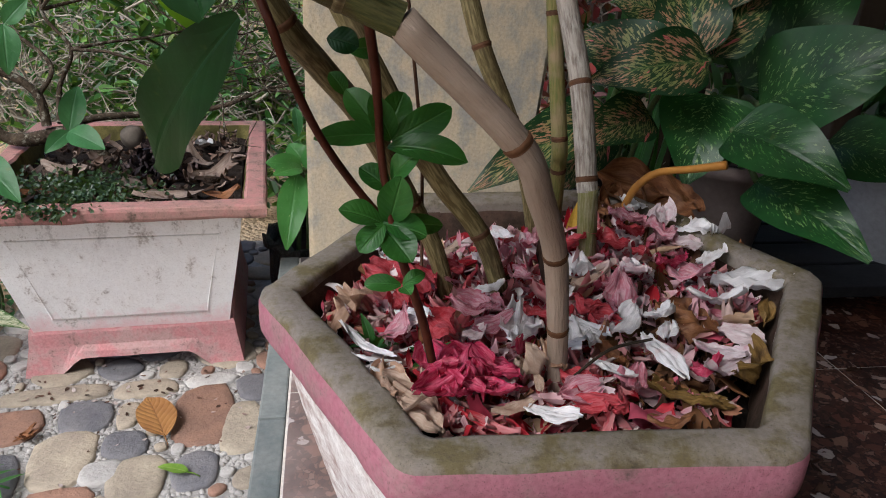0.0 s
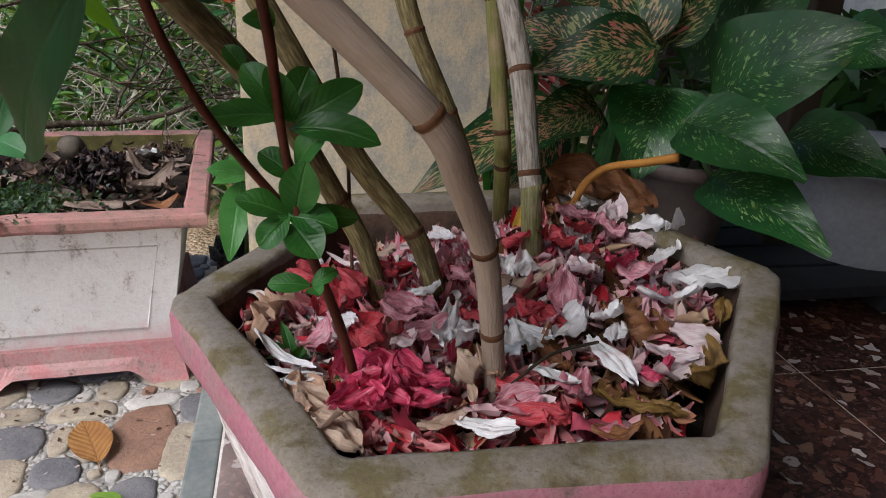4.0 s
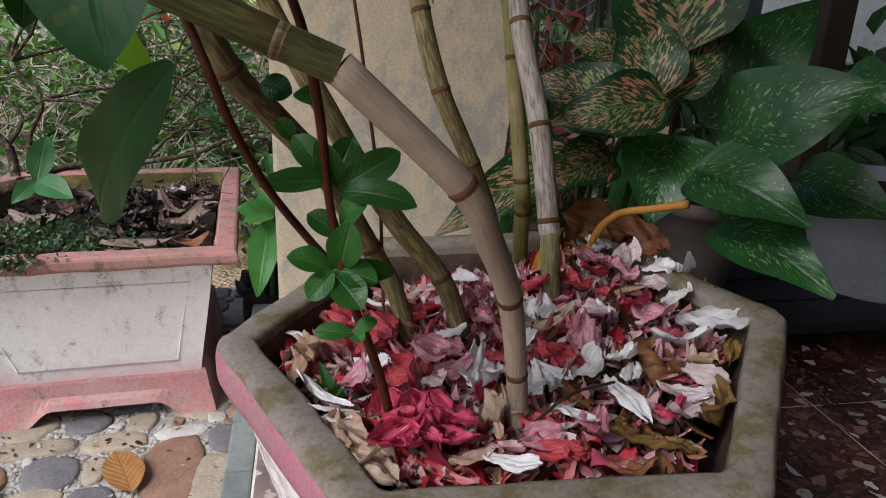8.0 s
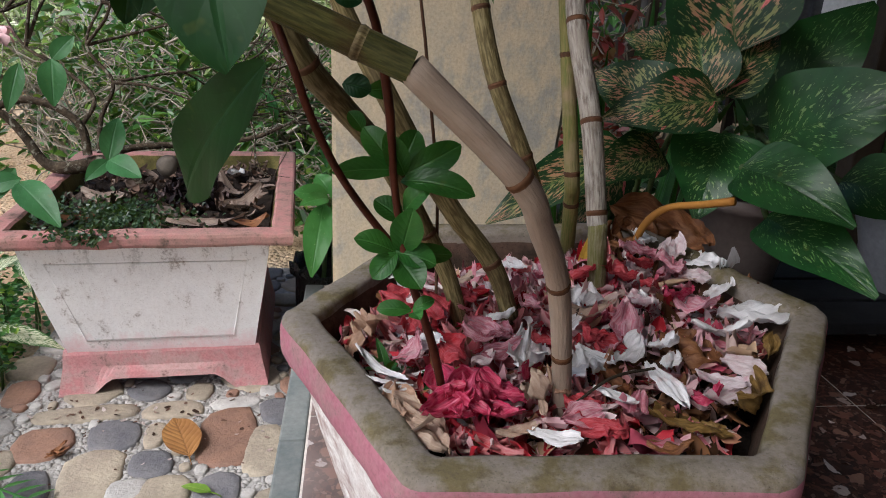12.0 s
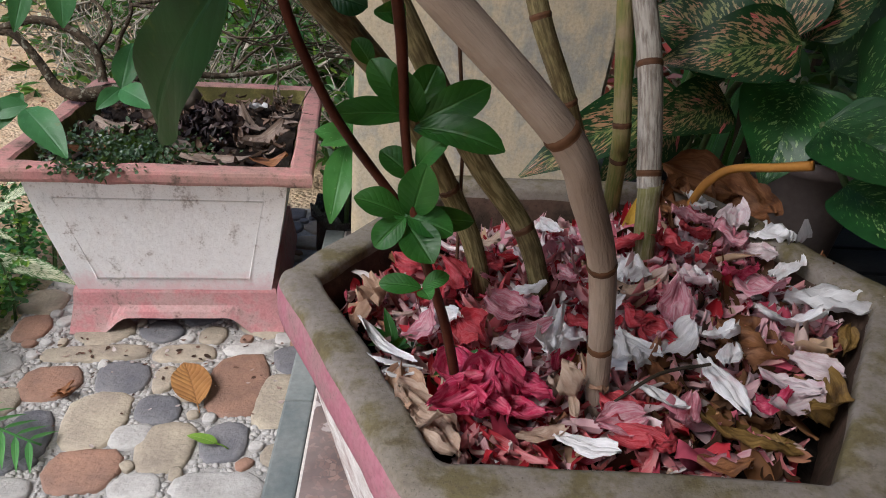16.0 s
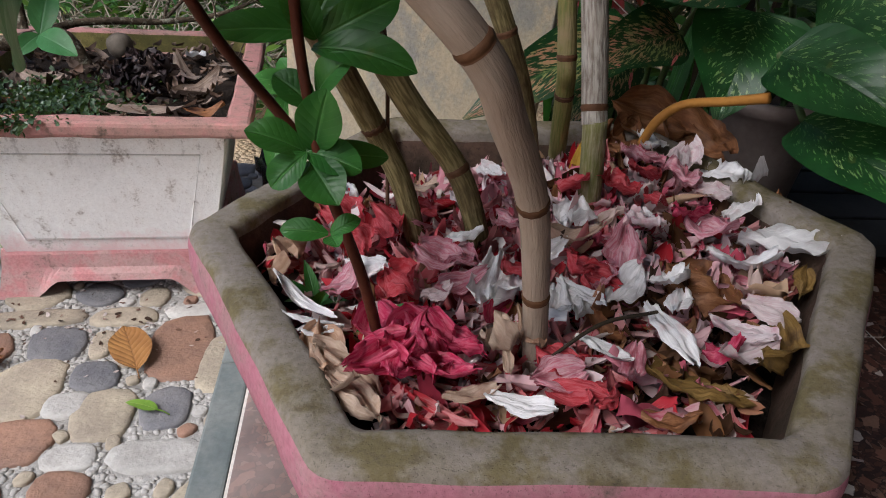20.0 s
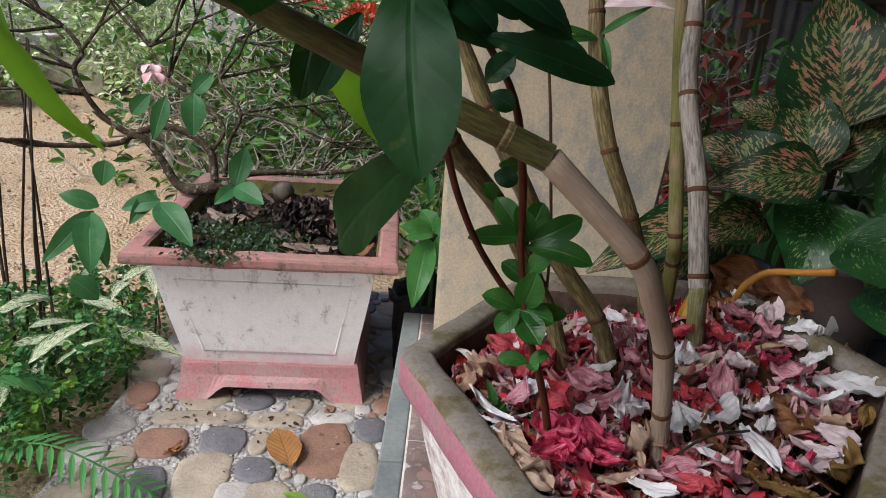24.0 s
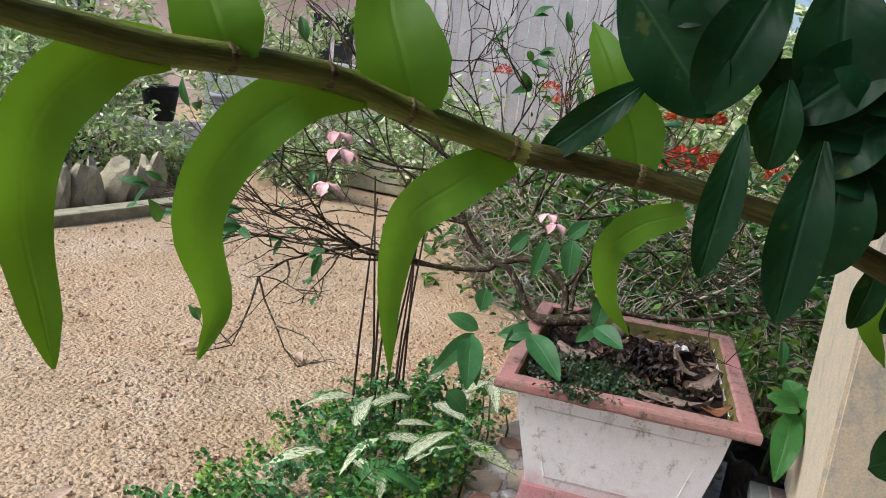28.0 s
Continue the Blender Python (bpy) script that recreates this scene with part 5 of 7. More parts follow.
# ---- fallen petals in the hexagonal planter ----
def heap(x, y):
    """Height of the litter's surface."""
    r2 = x * x + y * y
    z = 0.461 + 0.045 * x + 0.06 * y + 0.018 * math.exp(-r2 / 0.02)
    z -= 0.018 * math.exp(-((x + 0.08) ** 2 + (y - 0.15) ** 2) / 0.006)
    return z + 0.02 * math.exp(-((x - 0.1) ** 2 + (y - 0.11) ** 2) / 0.007)


def scrap(bm, at, length, width, heading, tilt, roll, cup, ruffle, rng, n=6, across=5, fan=False):
    """One cupped, pleated and crumpled petal: pointed, or a broad fan folded lengthwise."""
    uvl = bm.loops.layers.uv.verify()
    m = Matrix.Translation(at) @ Euler((radians(roll), radians(tilt), radians(heading))).to_matrix().to_4x4()
    ph = rng.uniform(0, 6)
    off = Vector((rng.uniform(0, 50), rng.uniform(0, 50), 0))
    pleat, bend, hook = rng.uniform(2.5, 7.0), rng.uniform(-0.5, 0.5), rng.uniform(-0.25, 0.25)
    torn = rng.uniform(0.0, 0.16 if fan else 0.4)
    half = (across - 1) / 2
    rows = []
    for i in range(n + 1):
        v = i / n
        w = width / 2 * max(0.08, math.sin(math.pi * (0.08 + 0.9 * v ** (1.5 if fan else 0.8)))) ** (0.6 if fan else 0.8)
        row = []
        for j in range(across):
            u = (j - half) / half
            x = (v - 0.5) * length * (1 + 0.1 * math.sin(ph + 3 * u))
            z = cup * length * (4 * (v - 0.5) ** 2 - 0.3) + cup * width * 0.7 * u * u + ruffle * width * (math.sin(ph + pleat * u + 2 * v) + 0.7 * math.sin(2 * ph + 8 * v + 3 * u))
            z += bend * length * max(0.0, v - 0.6) * 1.2
            y = u * w + hook * width * v * v
            if across > 5:
                q = off + Vector((v * 5, u * 2.5, 0))
                z += 0.1 * width * noise.noise(q) + 0.05 * width * noise.noise(q * 2.7)
                y += 0.12 * width * noise.noise(q + Vector((9, 0, 0))) * abs(u)
                x += 0.1 * width * noise.noise(q * 1.9 + Vector((0, 9, 0))) * abs(u)
                x -= torn * length * max(0.0, v - 0.55) * abs(math.sin(ph + pleat * 1.3 * u))
                if fan:
                    z += 0.055 * width * math.sin(ph + 15 * u) * (0.3 + v) + 0.2 * width * math.copysign(abs(u) ** 1.5, u) * math.sin(ph) * v
                z += 0.06 * width * math.sin(ph * 3 + 9 * u + 1.5 * v) + 0.07 * width * noise.noise(q * 4.1)
            row.append(bm.verts.new(m @ Vector((x, y, z))))
        rows.append(row)
    for i in range(n):
        for j in range(across - 1):
            q = bm.faces.new((rows[i][j], rows[i][j + 1], rows[i + 1][j + 1], rows[i + 1][j]))
            q.smooth = True
            for loop, (a, b) in zip(q.loops, ((j, i), (j + 1, i), (j + 1, i + 1), (j, i + 1))):
                loop[uvl].uv = (a / (across - 1), b / n)
    return bm


def petal_skin(name, c1, c2, edge, through=0.25, rough=0.55):
    """Thin withered petal: fine veins along it, browned patches."""
    n = Nodes(name)
    fib = n.noise(1.0, 4, n.coords(22, 3, 1, uv=True))
    pat = n.noise(55, 5)
    col = n.mix(n.step(fib, 0.4, 0.6), c1, c2)
    col = n.mix(n.step(pat, 0.53, 0.72), col, edge)
    col = n.mix(0.25, col, n.ramp(n.noise(1.0, 5, n.coords(40, 6, 1, uv=True)), [(0.35, (0.6, 0.55, 0.55)), (0.6, (1, 1, 1))]), "MULTIPLY")
    m = n.done(col, rough, n.math("ADD", fib, n.noise(170, 5)), 0.45, 0.0015, 0.3)
    tr = n.node("ShaderNodeBsdfTranslucent")
    n.link(col, tr.inputs[0])
    ms = n.node("ShaderNodeMixShader", Fac=through)
    n.link(n.bsdf.outputs[0], ms.inputs[1])
    n.link(tr.outputs[0], ms.inputs[2])
    n.link(ms.outputs[0], n.t.nodes["Material Output"].inputs[0])
    return m


PETALS = {
    "white": (petal_skin("petal_white", (0.76, 0.74, 0.75), (0.9, 0.88, 0.89), (0.7, 0.56, 0.56), 0.14), "withered white petal"),
    "greywhite": (petal_skin("petal_grey", (0.66, 0.65, 0.66), (0.78, 0.77, 0.77), (0.5, 0.44, 0.44), 0.14), "papery greyish white petal"),
    "pinkwhite": (petal_skin("petal_blush", (0.74, 0.58, 0.6), (0.84, 0.74, 0.75), (0.56, 0.2, 0.28)), "pale pink withered petal"),
    "cream": (petal_skin("petal_cream", (0.5, 0.36, 0.27), (0.6, 0.46, 0.36), (0.34, 0.2, 0.14)), "dry cream petal"),
    "tan": (petal_skin("petal_tan", (0.46, 0.28, 0.18), (0.56, 0.38, 0.27), (0.3, 0.15, 0.1)), "dry tan bract"),
    "rose": (petal_skin("petal_rose", (0.56, 0.18, 0.24), (0.7, 0.44, 0.48), (0.36, 0.07, 0.1)), "rose pink petal"),
    "red": (petal_skin("petal_red", (0.46, 0.028, 0.042), (0.58, 0.12, 0.14), (0.24, 0.015, 0.02)), "dark red petal"),
    "magenta": (petal_skin("petal_magenta", (0.5, 0.025, 0.085), (0.64, 0.12, 0.2), (0.3, 0.012, 0.04), rough=0.25), "wet magenta petal"),
    "violet": (petal_skin("petal_violet", (0.34, 0.08, 0.18), (0.46, 0.2, 0.3), (0.2, 0.05, 0.1)), "purplish petal"),
    "yellow": (petal_skin("leaf_yellow", (0.5, 0.3, 0.03), (0.6, 0.4, 0.06), (0.35, 0.18, 0.03), 0.15), "bright yellow withered leaf"),
    "dull": (petal_skin("leaf_dull", (0.16, 0.11, 0.085), (0.27, 0.21, 0.17), (0.08, 0.05, 0.04), 0.1), "dull grey-brown dry leaf"),
    "brown": (petal_skin("leaf_brown", (0.17, 0.065, 0.025), (0.27, 0.12, 0.05), (0.09, 0.035, 0.018), 0.1), "curled brown dry leaf"),
    "ochre": (petal_skin("leaf_ochre", (0.15, 0.085, 0.02), (0.26, 0.16, 0.05), (0.05, 0.025, 0.012), 0.1), "yellow-brown rotting leaf"),
}
prng = random.Random(8)


def petal(x, y, length, width, heading, kind):
    """A single distinct petal or leaf lying on the heap."""
    mat, label = PETALS[kind]
    flat = {"greywhite": 0.25, "white": 0.5, "pinkwhite": 0.6}.get(kind, 1.0)
    leafish = kind in ("brown", "ochre")
    clump = kind == "magenta" and -0.1 < x < -0.05 and y < -0.1
    z = heap(x, y) + (0.014 if leafish else 0.034 if clump else 0.022)
    fan = kind in ("white", "greywhite", "pinkwhite", "cream", "tan")
    bm = scrap(bmesh.new(), (x, y, z), length * 1.12, width * 1.45, heading, prng.uniform(-26, 20) * flat, prng.uniform(-38, 38) * flat, prng.uniform(0.03, 0.18) * flat, prng.uniform(0.06, 0.15) * (0.55 if flat < 1 else 1), prng, 16, 13, fan)
    ob = part("fallen_leaf" if leafish else "fallen_petal", bm, mat)
    tagged(ob, label + " on the heap in the planter", "leaf" if leafish else "petal", "litter in the planter")


def litter():
    """Loose scraps: deep red towards one side, pink and white at the back, brown and rotten in the near corner."""
    reds = islands("red_litter", [(0.0, (0.2, 0.008, 0.012)), (0.2, (0.42, 0.02, 0.032)), (0.45, (0.56, 0.045, 0.065)), (0.64, (0.64, 0.2, 0.22)), (0.8, (0.7, 0.46, 0.46)), (0.9, (0.82, 0.76, 0.74)), (0.96, (0.3, 0.14, 0.08))], pale=(0.66, 0.36, 0.36))
    pinks = islands("pink_litter", [(0.0, (0.34, 0.025, 0.05)), (0.2, (0.56, 0.11, 0.17)), (0.4, (0.7, 0.32, 0.38)), (0.55, (0.8, 0.58, 0.6)), (0.68, (0.88, 0.83, 0.84)), (0.88, (0.82, 0.74, 0.72)), (0.94, (0.5, 0.34, 0.22))], pale=(0.78, 0.58, 0.6))
    browns = islands("brown_litter", [(0.0, (0.03, 0.015, 0.01)), (0.3, (0.1, 0.045, 0.02)), (0.55, (0.22, 0.1, 0.04)), (0.72, (0.32, 0.17, 0.08)), (0.85, (0.4, 0.1, 0.11)), (0.95, (0.6, 0.45, 0.4))])
    sets = [(bmesh.new(), reds, "thick litter of small dark red petals"), (bmesh.new(), pinks, "litter of small pink and white petals"), (bmesh.new(), browns, "litter of rotting brown leaves")]
    r = random.Random(4)

    def pick(x, y):
        brown = 0.5 if x > 0.02 and y < -0.05 else (0.25 if x > 0.1 else 0.06)
        pink = 0.32 + 0.5 * max(0.0, min(1.0, (x + 0.6 * y + 0.05) / 0.12))
        k = r.random()
        return sets[2][0] if k < brown else sets[1][0] if k < brown + (1 - brown) * pink else sets[0][0]

    def strew(count, lo, hi, thin, fat, drop, rise, tilt, roll, curl, n, across):
        made = 0
        while made < count:
            a, q = r.uniform(0, 2 * math.pi), 0.2 * math.sqrt(r.random())
            x, y = q * math.cos(a), q * math.sin(a)
            size = r.uniform(lo, hi)
            if abs(y) > 0.172 - size * 0.3 or abs(x) * 0.866 + abs(y) * 0.5 > 0.172 - size * 0.3:
                continue
            made += 1
            if x > 0.04 and y < -0.08 and r.random() < 0.5:
                continue
            scrap(pick(x, y), (x + HEX[0], y, heap(x, y) + r.uniform(drop, rise)), size, size * r.uniform(thin, fat), r.uniform(0, 360), r.gauss(0, tilt), r.gauss(0, roll), r.uniform(0.05, 0.32), r.uniform(curl * 0.4, curl), r, n, across)

    strew(800, 0.006, 0.015, 0.2, 0.7, -0.014, 0.01, 24, 30, 0.3, 5, 5)
    strew(1300, 0.014, 0.03, 0.16, 0.6, -0.014, 0.01, 28, 34, 0.28, 6, 5)
    strew(330, 0.024, 0.042, 0.3, 0.62, -0.008, 0.008, 30, 38, 0.2, 8, 7)
    strew(170, 0.028, 0.06, 0.06, 0.18, 0.0, 0.014, 20, 40, 0.8, 10, 5)
    for bm, mat, label in sets:
        ob = part("petal_litter", bm, mat)
        tagged(ob, label, "petals", kind="stuff")


litter()

petal(-0.164, -0.016, 0.041, 0.033, -80, "tan")
petal(-0.144, -0.080, 0.046, 0.007, 142, "white")
petal(-0.140, -0.096, 0.036, 0.008, 175, "white")
petal(-0.132, -0.105, 0.022, 0.007, -163, "white")
petal(-0.110, -0.046, 0.027, 0.013, -24, "white")
petal(-0.092, -0.118, 0.040, 0.022, -70, "magenta")
petal(-0.080, -0.132, 0.044, 0.024, -105, "magenta")
petal(-0.066, -0.136, 0.040, 0.022, -80, "magenta")
petal(-0.055, -0.128, 0.042, 0.020, -50, "magenta")
petal(-0.072, -0.118, 0.034, 0.022, 120, "magenta")
petal(-0.095, -0.145, 0.036, 0.018, -140, "magenta")
petal(-0.060, -0.152, 0.036, 0.014, -30, "magenta")
petal(-0.080, -0.150, 0.034, 0.016, -90, "magenta")
petal(-0.085, -0.107, 0.035, 0.010, -97, "pinkwhite")
petal(-0.120, -0.151, 0.042, 0.008, -38, "cream")
petal(-0.109, -0.142, 0.033, 0.013, -24, "cream")
petal(-0.035, -0.069, 0.062, 0.014, -104, "white")
petal(-0.023, -0.073, 0.036, 0.019, -101, "white")
petal(-0.033, -0.096, 0.041, 0.008, -125, "magenta")
petal(-0.027, -0.115, 0.029, 0.020, -139, "cream")
petal(-0.011, -0.108, 0.031, 0.009, -78, "tan")
petal(-0.025, -0.131, 0.026, 0.005, -91, "cream")
petal(-0.020, -0.163, 0.032, 0.010, -12, "white")
petal(0.016, -0.085, 0.047, 0.021, -85, "greywhite")
petal(0.023, -0.076, 0.033, 0.008, -51, "greywhite")
petal(0.009, -0.034, 0.032, 0.010, -134, "white")
petal(0.021, -0.015, 0.044, 0.012, 14, "cream")
petal(0.034, 0.017, 0.029, 0.022, -97, "white")
petal(-0.048, -0.015, 0.027, 0.015, -158, "white")
petal(0.080, 0.008, 0.038, 0.017, -88, "pinkwhite")
petal(0.088, 0.013, 0.020, 0.011, -57, "white")
petal(0.054, -0.068, 0.038, 0.015, 45, "white")
petal(0.082, -0.055, 0.024, 0.020, -12, "white")
petal(0.085, -0.074, 0.027, 0.013, -116, "white")
petal(0.073, -0.102, 0.048, 0.012, -76, "white")
petal(0.109, -0.052, 0.048, 0.035, -33, "brown")
petal(0.189, 0.009, 0.060, 0.026, -9, "greywhite")
petal(0.141, -0.028, 0.042, 0.016, -12, "white")
petal(0.165, 0.044, 0.039, 0.016, 42, "white")
petal(0.177, 0.105, 0.037, 0.035, -84, "white")
petal(0.134, 0.011, 0.035, 0.020, -52, "rose")
petal(0.118, 0.022, 0.022, 0.019, -25, "magenta")
petal(0.117, -0.100, 0.035, 0.013, -34, "pinkwhite")
petal(0.111, -0.120, 0.044, 0.013, -153, "pinkwhite")
petal(0.100, -0.120, 0.020, 0.012, -16, "magenta")
petal(0.143, -0.078, 0.032, 0.013, -21, "pinkwhite")
petal(0.082, -0.138, 0.052, 0.020, -13, "ochre")
petal(0.135, -0.109, 0.049, 0.023, -124, "ochre")
petal(0.061, -0.163, 0.030, 0.011, -4, "brown")
petal(0.043, -0.137, 0.032, 0.010, -108, "rose")
petal(0.031, -0.122, 0.031, 0.009, -39, "greywhite")
petal(0.004, -0.132, 0.024, 0.017, -18, "red")
petal(0.002, -0.143, 0.027, 0.016, -164, "rose")
petal(0.022, -0.158, 0.021, 0.013, -127, "red")
petal(-0.132, 0.035, 0.036, 0.024, -21, "red")
petal(-0.100, 0.007, 0.034, 0.019, -55, "red")
petal(-0.117, -0.015, 0.020, 0.019, -40, "red")
petal(-0.089, -0.064, 0.034, 0.020, -73, "red")
petal(-0.063, -0.042, 0.030, 0.017, -20, "rose")
petal(-0.050, -0.037, 0.033, 0.017, -38, "rose")
petal(-0.049, -0.066, 0.030, 0.011, 17, "rose")
petal(-0.064, -0.077, 0.018, 0.010, 18, "pinkwhite")
petal(-0.133, 0.071, 0.020, 0.013, -54, "white")
petal(-0.146, 0.097, 0.025, 0.007, -72, "white")
petal(0.156, 0.199, 0.057, 0.020, -52, "violet")
petal(0.122, 0.146, 0.040, 0.017, -80, "greywhite")
petal(0.088, 0.157, 0.047, 0.028, -97, "brown")
petal(0.095, 0.073, 0.023, 0.021, -25, "red")
petal(0.129, 0.077, 0.030, 0.026, -62, "rose")
petal(0.073, 0.050, 0.025, 0.020, -56, "red")
petal(0.097, 0.035, 0.022, 0.016, -77, "red")
petal(0.039, -0.063, 0.023, 0.017, -10, "red")
petal(0.039, -0.062, 0.029, 0.013, -111, "rose")
petal(0.026, -0.050, 0.023, 0.015, -46, "red")
petal(0.208, 0.068, 0.025, 0.023, -94, "brown")
petal(-0.047, -0.128, 0.021, 0.011, -106, "pinkwhite")
petal(-0.096, -0.123, 0.018, 0.017, -48, "cream")
petal(0.037, -0.094, 0.026, 0.015, -26, "brown")
petal(0.013, -0.154, 0.033, 0.011, -30, "red")
petal(-0.018, 0.003, 0.020, 0.014, -56, "rose")
petal(-0.076, 0.027, 0.024, 0.019, -54, "red")
petal(0.004, 0.073, 0.024, 0.016, -72, "rose")
petal(-0.047, 0.040, 0.024, 0.012, -58, "pinkwhite")
petal(0.147, 0.061, 0.025, 0.013, -16, "pinkwhite")
petal(0.186, -0.030, 0.025, 0.010, -110, "ochre")
petal(0.156, -0.056, 0.024, 0.012, -54, "brown")
petal(-0.118, -0.138, 0.036, 0.014, 150, "cream")
petal(-0.106, -0.156, 0.032, 0.012, -30, "cream")
petal(-0.128, -0.122, 0.038, 0.018, 110, "tan")
petal(-0.045, -0.158, 0.026, 0.008, 10, "cream")
petal(-0.120, -0.060, 0.030, 0.018, 40, "rose")
petal(-0.010, -0.060, 0.034, 0.020, -60, "red")
petal(0.060, -0.030, 0.032, 0.020, 70, "rose")
petal(0.045, 0.060, 0.034, 0.020, 20, "red")
petal(0.100, 0.100, 0.034, 0.022, -30, "rose")
petal(0.140, 0.110, 0.036, 0.020, 60, "pinkwhite")
petal(-0.020, 0.110, 0.026, 0.012, 120, "white")
petal(-0.080, 0.080, 0.026, 0.012, 10, "cream")

# a yellow leaf standing against the canes
yel = part("fallen_leaf", blade((0.052, 0.12, 0.475), (0.058, 0.128, 0.527), 0.016, (-0.3, -0.95, 0.1), 0.05, 0.4, "lance", 8, 0.04), PETALS["yellow"][0])
tagged(yel, "bright yellow withered leaf standing against the canes", "leaf")

# ---- scraps on the terrace ----
def ground_leaf(base, tip, width, mat, label, lift=0.012):
    b, t = Vector((*base, lift)), Vector((*tip, lift))
    bm = blade(b, t, width, (0, 0, 1), 0.05, 0.15, "oval", 14, 0.03)
    d = (b - t).normalized()
    tube([(*(b - d * 0.004), 0.0012), (*(b + d * 0.008), 0.001), (*(b + d * 0.018 + Vector((0, 0, -0.004))), 0.0008)], 6, bm)
    ob = part("fallen_leaf", bm, mat)
    tagged(ob, label, "leaf")


M_BROWNLEAF = leafy("brown_leaf", (0.22, 0.1, 0.035), (0.32, 0.16, 0.055), (0.1, 0.035, 0.015), 0.5, through=0.05, vein_count=9, veins=0.4, relief=0.6)
M_GREENLEAF = leafy("fallen_green_leaf", (0.12, 0.24, 0.03), (0.2, 0.32, 0.05), (0.3, 0.4, 0.1), 0.4, through=0.1, vein_count=6)
ground_leaf((-0.485, 0.414), (-0.545, 0.52), 0.062, M_BROWNLEAF, "brown fallen leaf lying on the river stones")
ground_leaf((-0.425, 0.329), (-0.474, 0.341), 0.02, M_GREENLEAF, "small green fallen leaf on the river stones")


# ---- garden ----
def foliage(name, spots, mat, parent, seed, label=""):
    """Many small folded leaves in one mesh. spots: (place, direction, length, width)."""
    rng = random.Random(seed)
    verts, faces, uvs = [], [], []
    for p, d, ln, w in spots:
        d = Vector(d).normalized()
        f = Vector((rng.uniform(-1, 1), rng.uniform(-1, 1), rng.uniform(0.2, 1.4)))
        s = d.cross(f)
        if s.length < 1e-3:
            continue
        s.normalize()
        up = s.cross(d)
        p = Vector(p)
        i = len(verts)
        verts += [p, p + d * ln * 0.35 + s * w / 2 + up * w * 0.15, p + d * ln * 0.72 + s * w * 0.42 + up * w * 0.1 - up * ln * 0.05, p + d * ln - up * ln * 0.15,
                  p + d * ln * 0.72 - s * w * 0.42 + up * w * 0.1 - up * ln * 0.05, p + d * ln * 0.35 - s * w / 2 + up * w * 0.15]
        faces += [(i, i + 1, i + 2, i + 3), (i, i + 3, i + 4, i + 5)]
        uvs += [(0.5, 0), (1, 0.35), (0.95, 0.72), (0.5, 1), (0.5, 0), (0.5, 1), (0.05, 0.72), (0, 0.35)]
    me = bpy.data.meshes.new(name)
    me.from_pydata([tuple(v) for v in verts], [], faces)
    uv = me.uv_layers.new()
    uv.data.foreach_set("uv", np.array(uvs, dtype=np.float32).ravel())
    me.materials.append(mat)
    ob = new(name, me)
    ob.parent = parent
    tagged(ob, label, kind="stuff")
    return ob


def tint_leaf(name, stops, rough=0.4, through=0.2):
    """Small leaves in one mesh, each leaf with a tint of its own."""
    n = Nodes(name)
    geo = n.node("ShaderNodeNewGeometry")
    col = n.ramp(geo.outputs["Random Per Island"], stops)
    m = n.done(col, rough, n.noise(60, 3), 0.2, 0.001)
    tr = n.node("ShaderNodeBsdfTranslucent")
    n.link(n.mix(0.4, col, (0.3, 0.5, 0.03)), tr.inputs[0])
    ms = n.node("ShaderNodeMixShader", Fac=through)
    n.link(n.bsdf.outputs[0], ms.inputs[1])
    n.link(tr.outputs[0], ms.inputs[2])
    n.link(ms.outputs[0], n.t.nodes["Material Output"].inputs[0])
    return m


M_GREENS = tint_leaf("shrub_greens", [(0.0, (0.015, 0.05, 0.012)), (0.4, (0.035, 0.11, 0.02)), (0.75, (0.07, 0.17, 0.03)), (0.95, (0.16, 0.24, 0.04))])
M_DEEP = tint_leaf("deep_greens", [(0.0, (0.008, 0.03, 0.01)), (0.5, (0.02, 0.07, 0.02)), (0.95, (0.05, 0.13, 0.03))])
M_LIME = tint_leaf("lime_greens", [(0.0, (0.03, 0.11, 0.02)), (0.5, (0.09, 0.24, 0.03)), (0.95, (0.24, 0.36, 0.05))])
# Far leaves: the open yard's light and whitish glints are put into these tints.
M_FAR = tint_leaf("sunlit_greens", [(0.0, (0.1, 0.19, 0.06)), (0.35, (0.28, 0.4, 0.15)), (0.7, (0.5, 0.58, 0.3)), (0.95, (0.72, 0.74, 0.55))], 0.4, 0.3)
M_REDS = tint_leaf("red_leaves", [(0.0, (0.1, 0.008, 0.015)), (0.5, (0.22, 0.02, 0.03)), (0.95, (0.35, 0.06, 0.06))])
M_IXORA = tint_leaf("red_florets", [(0.0, (0.4, 0.02, 0.015)), (0.5, (0.6, 0.05, 0.03)), (0.95, (0.7, 0.16, 0.1))])
GZ = -0.055


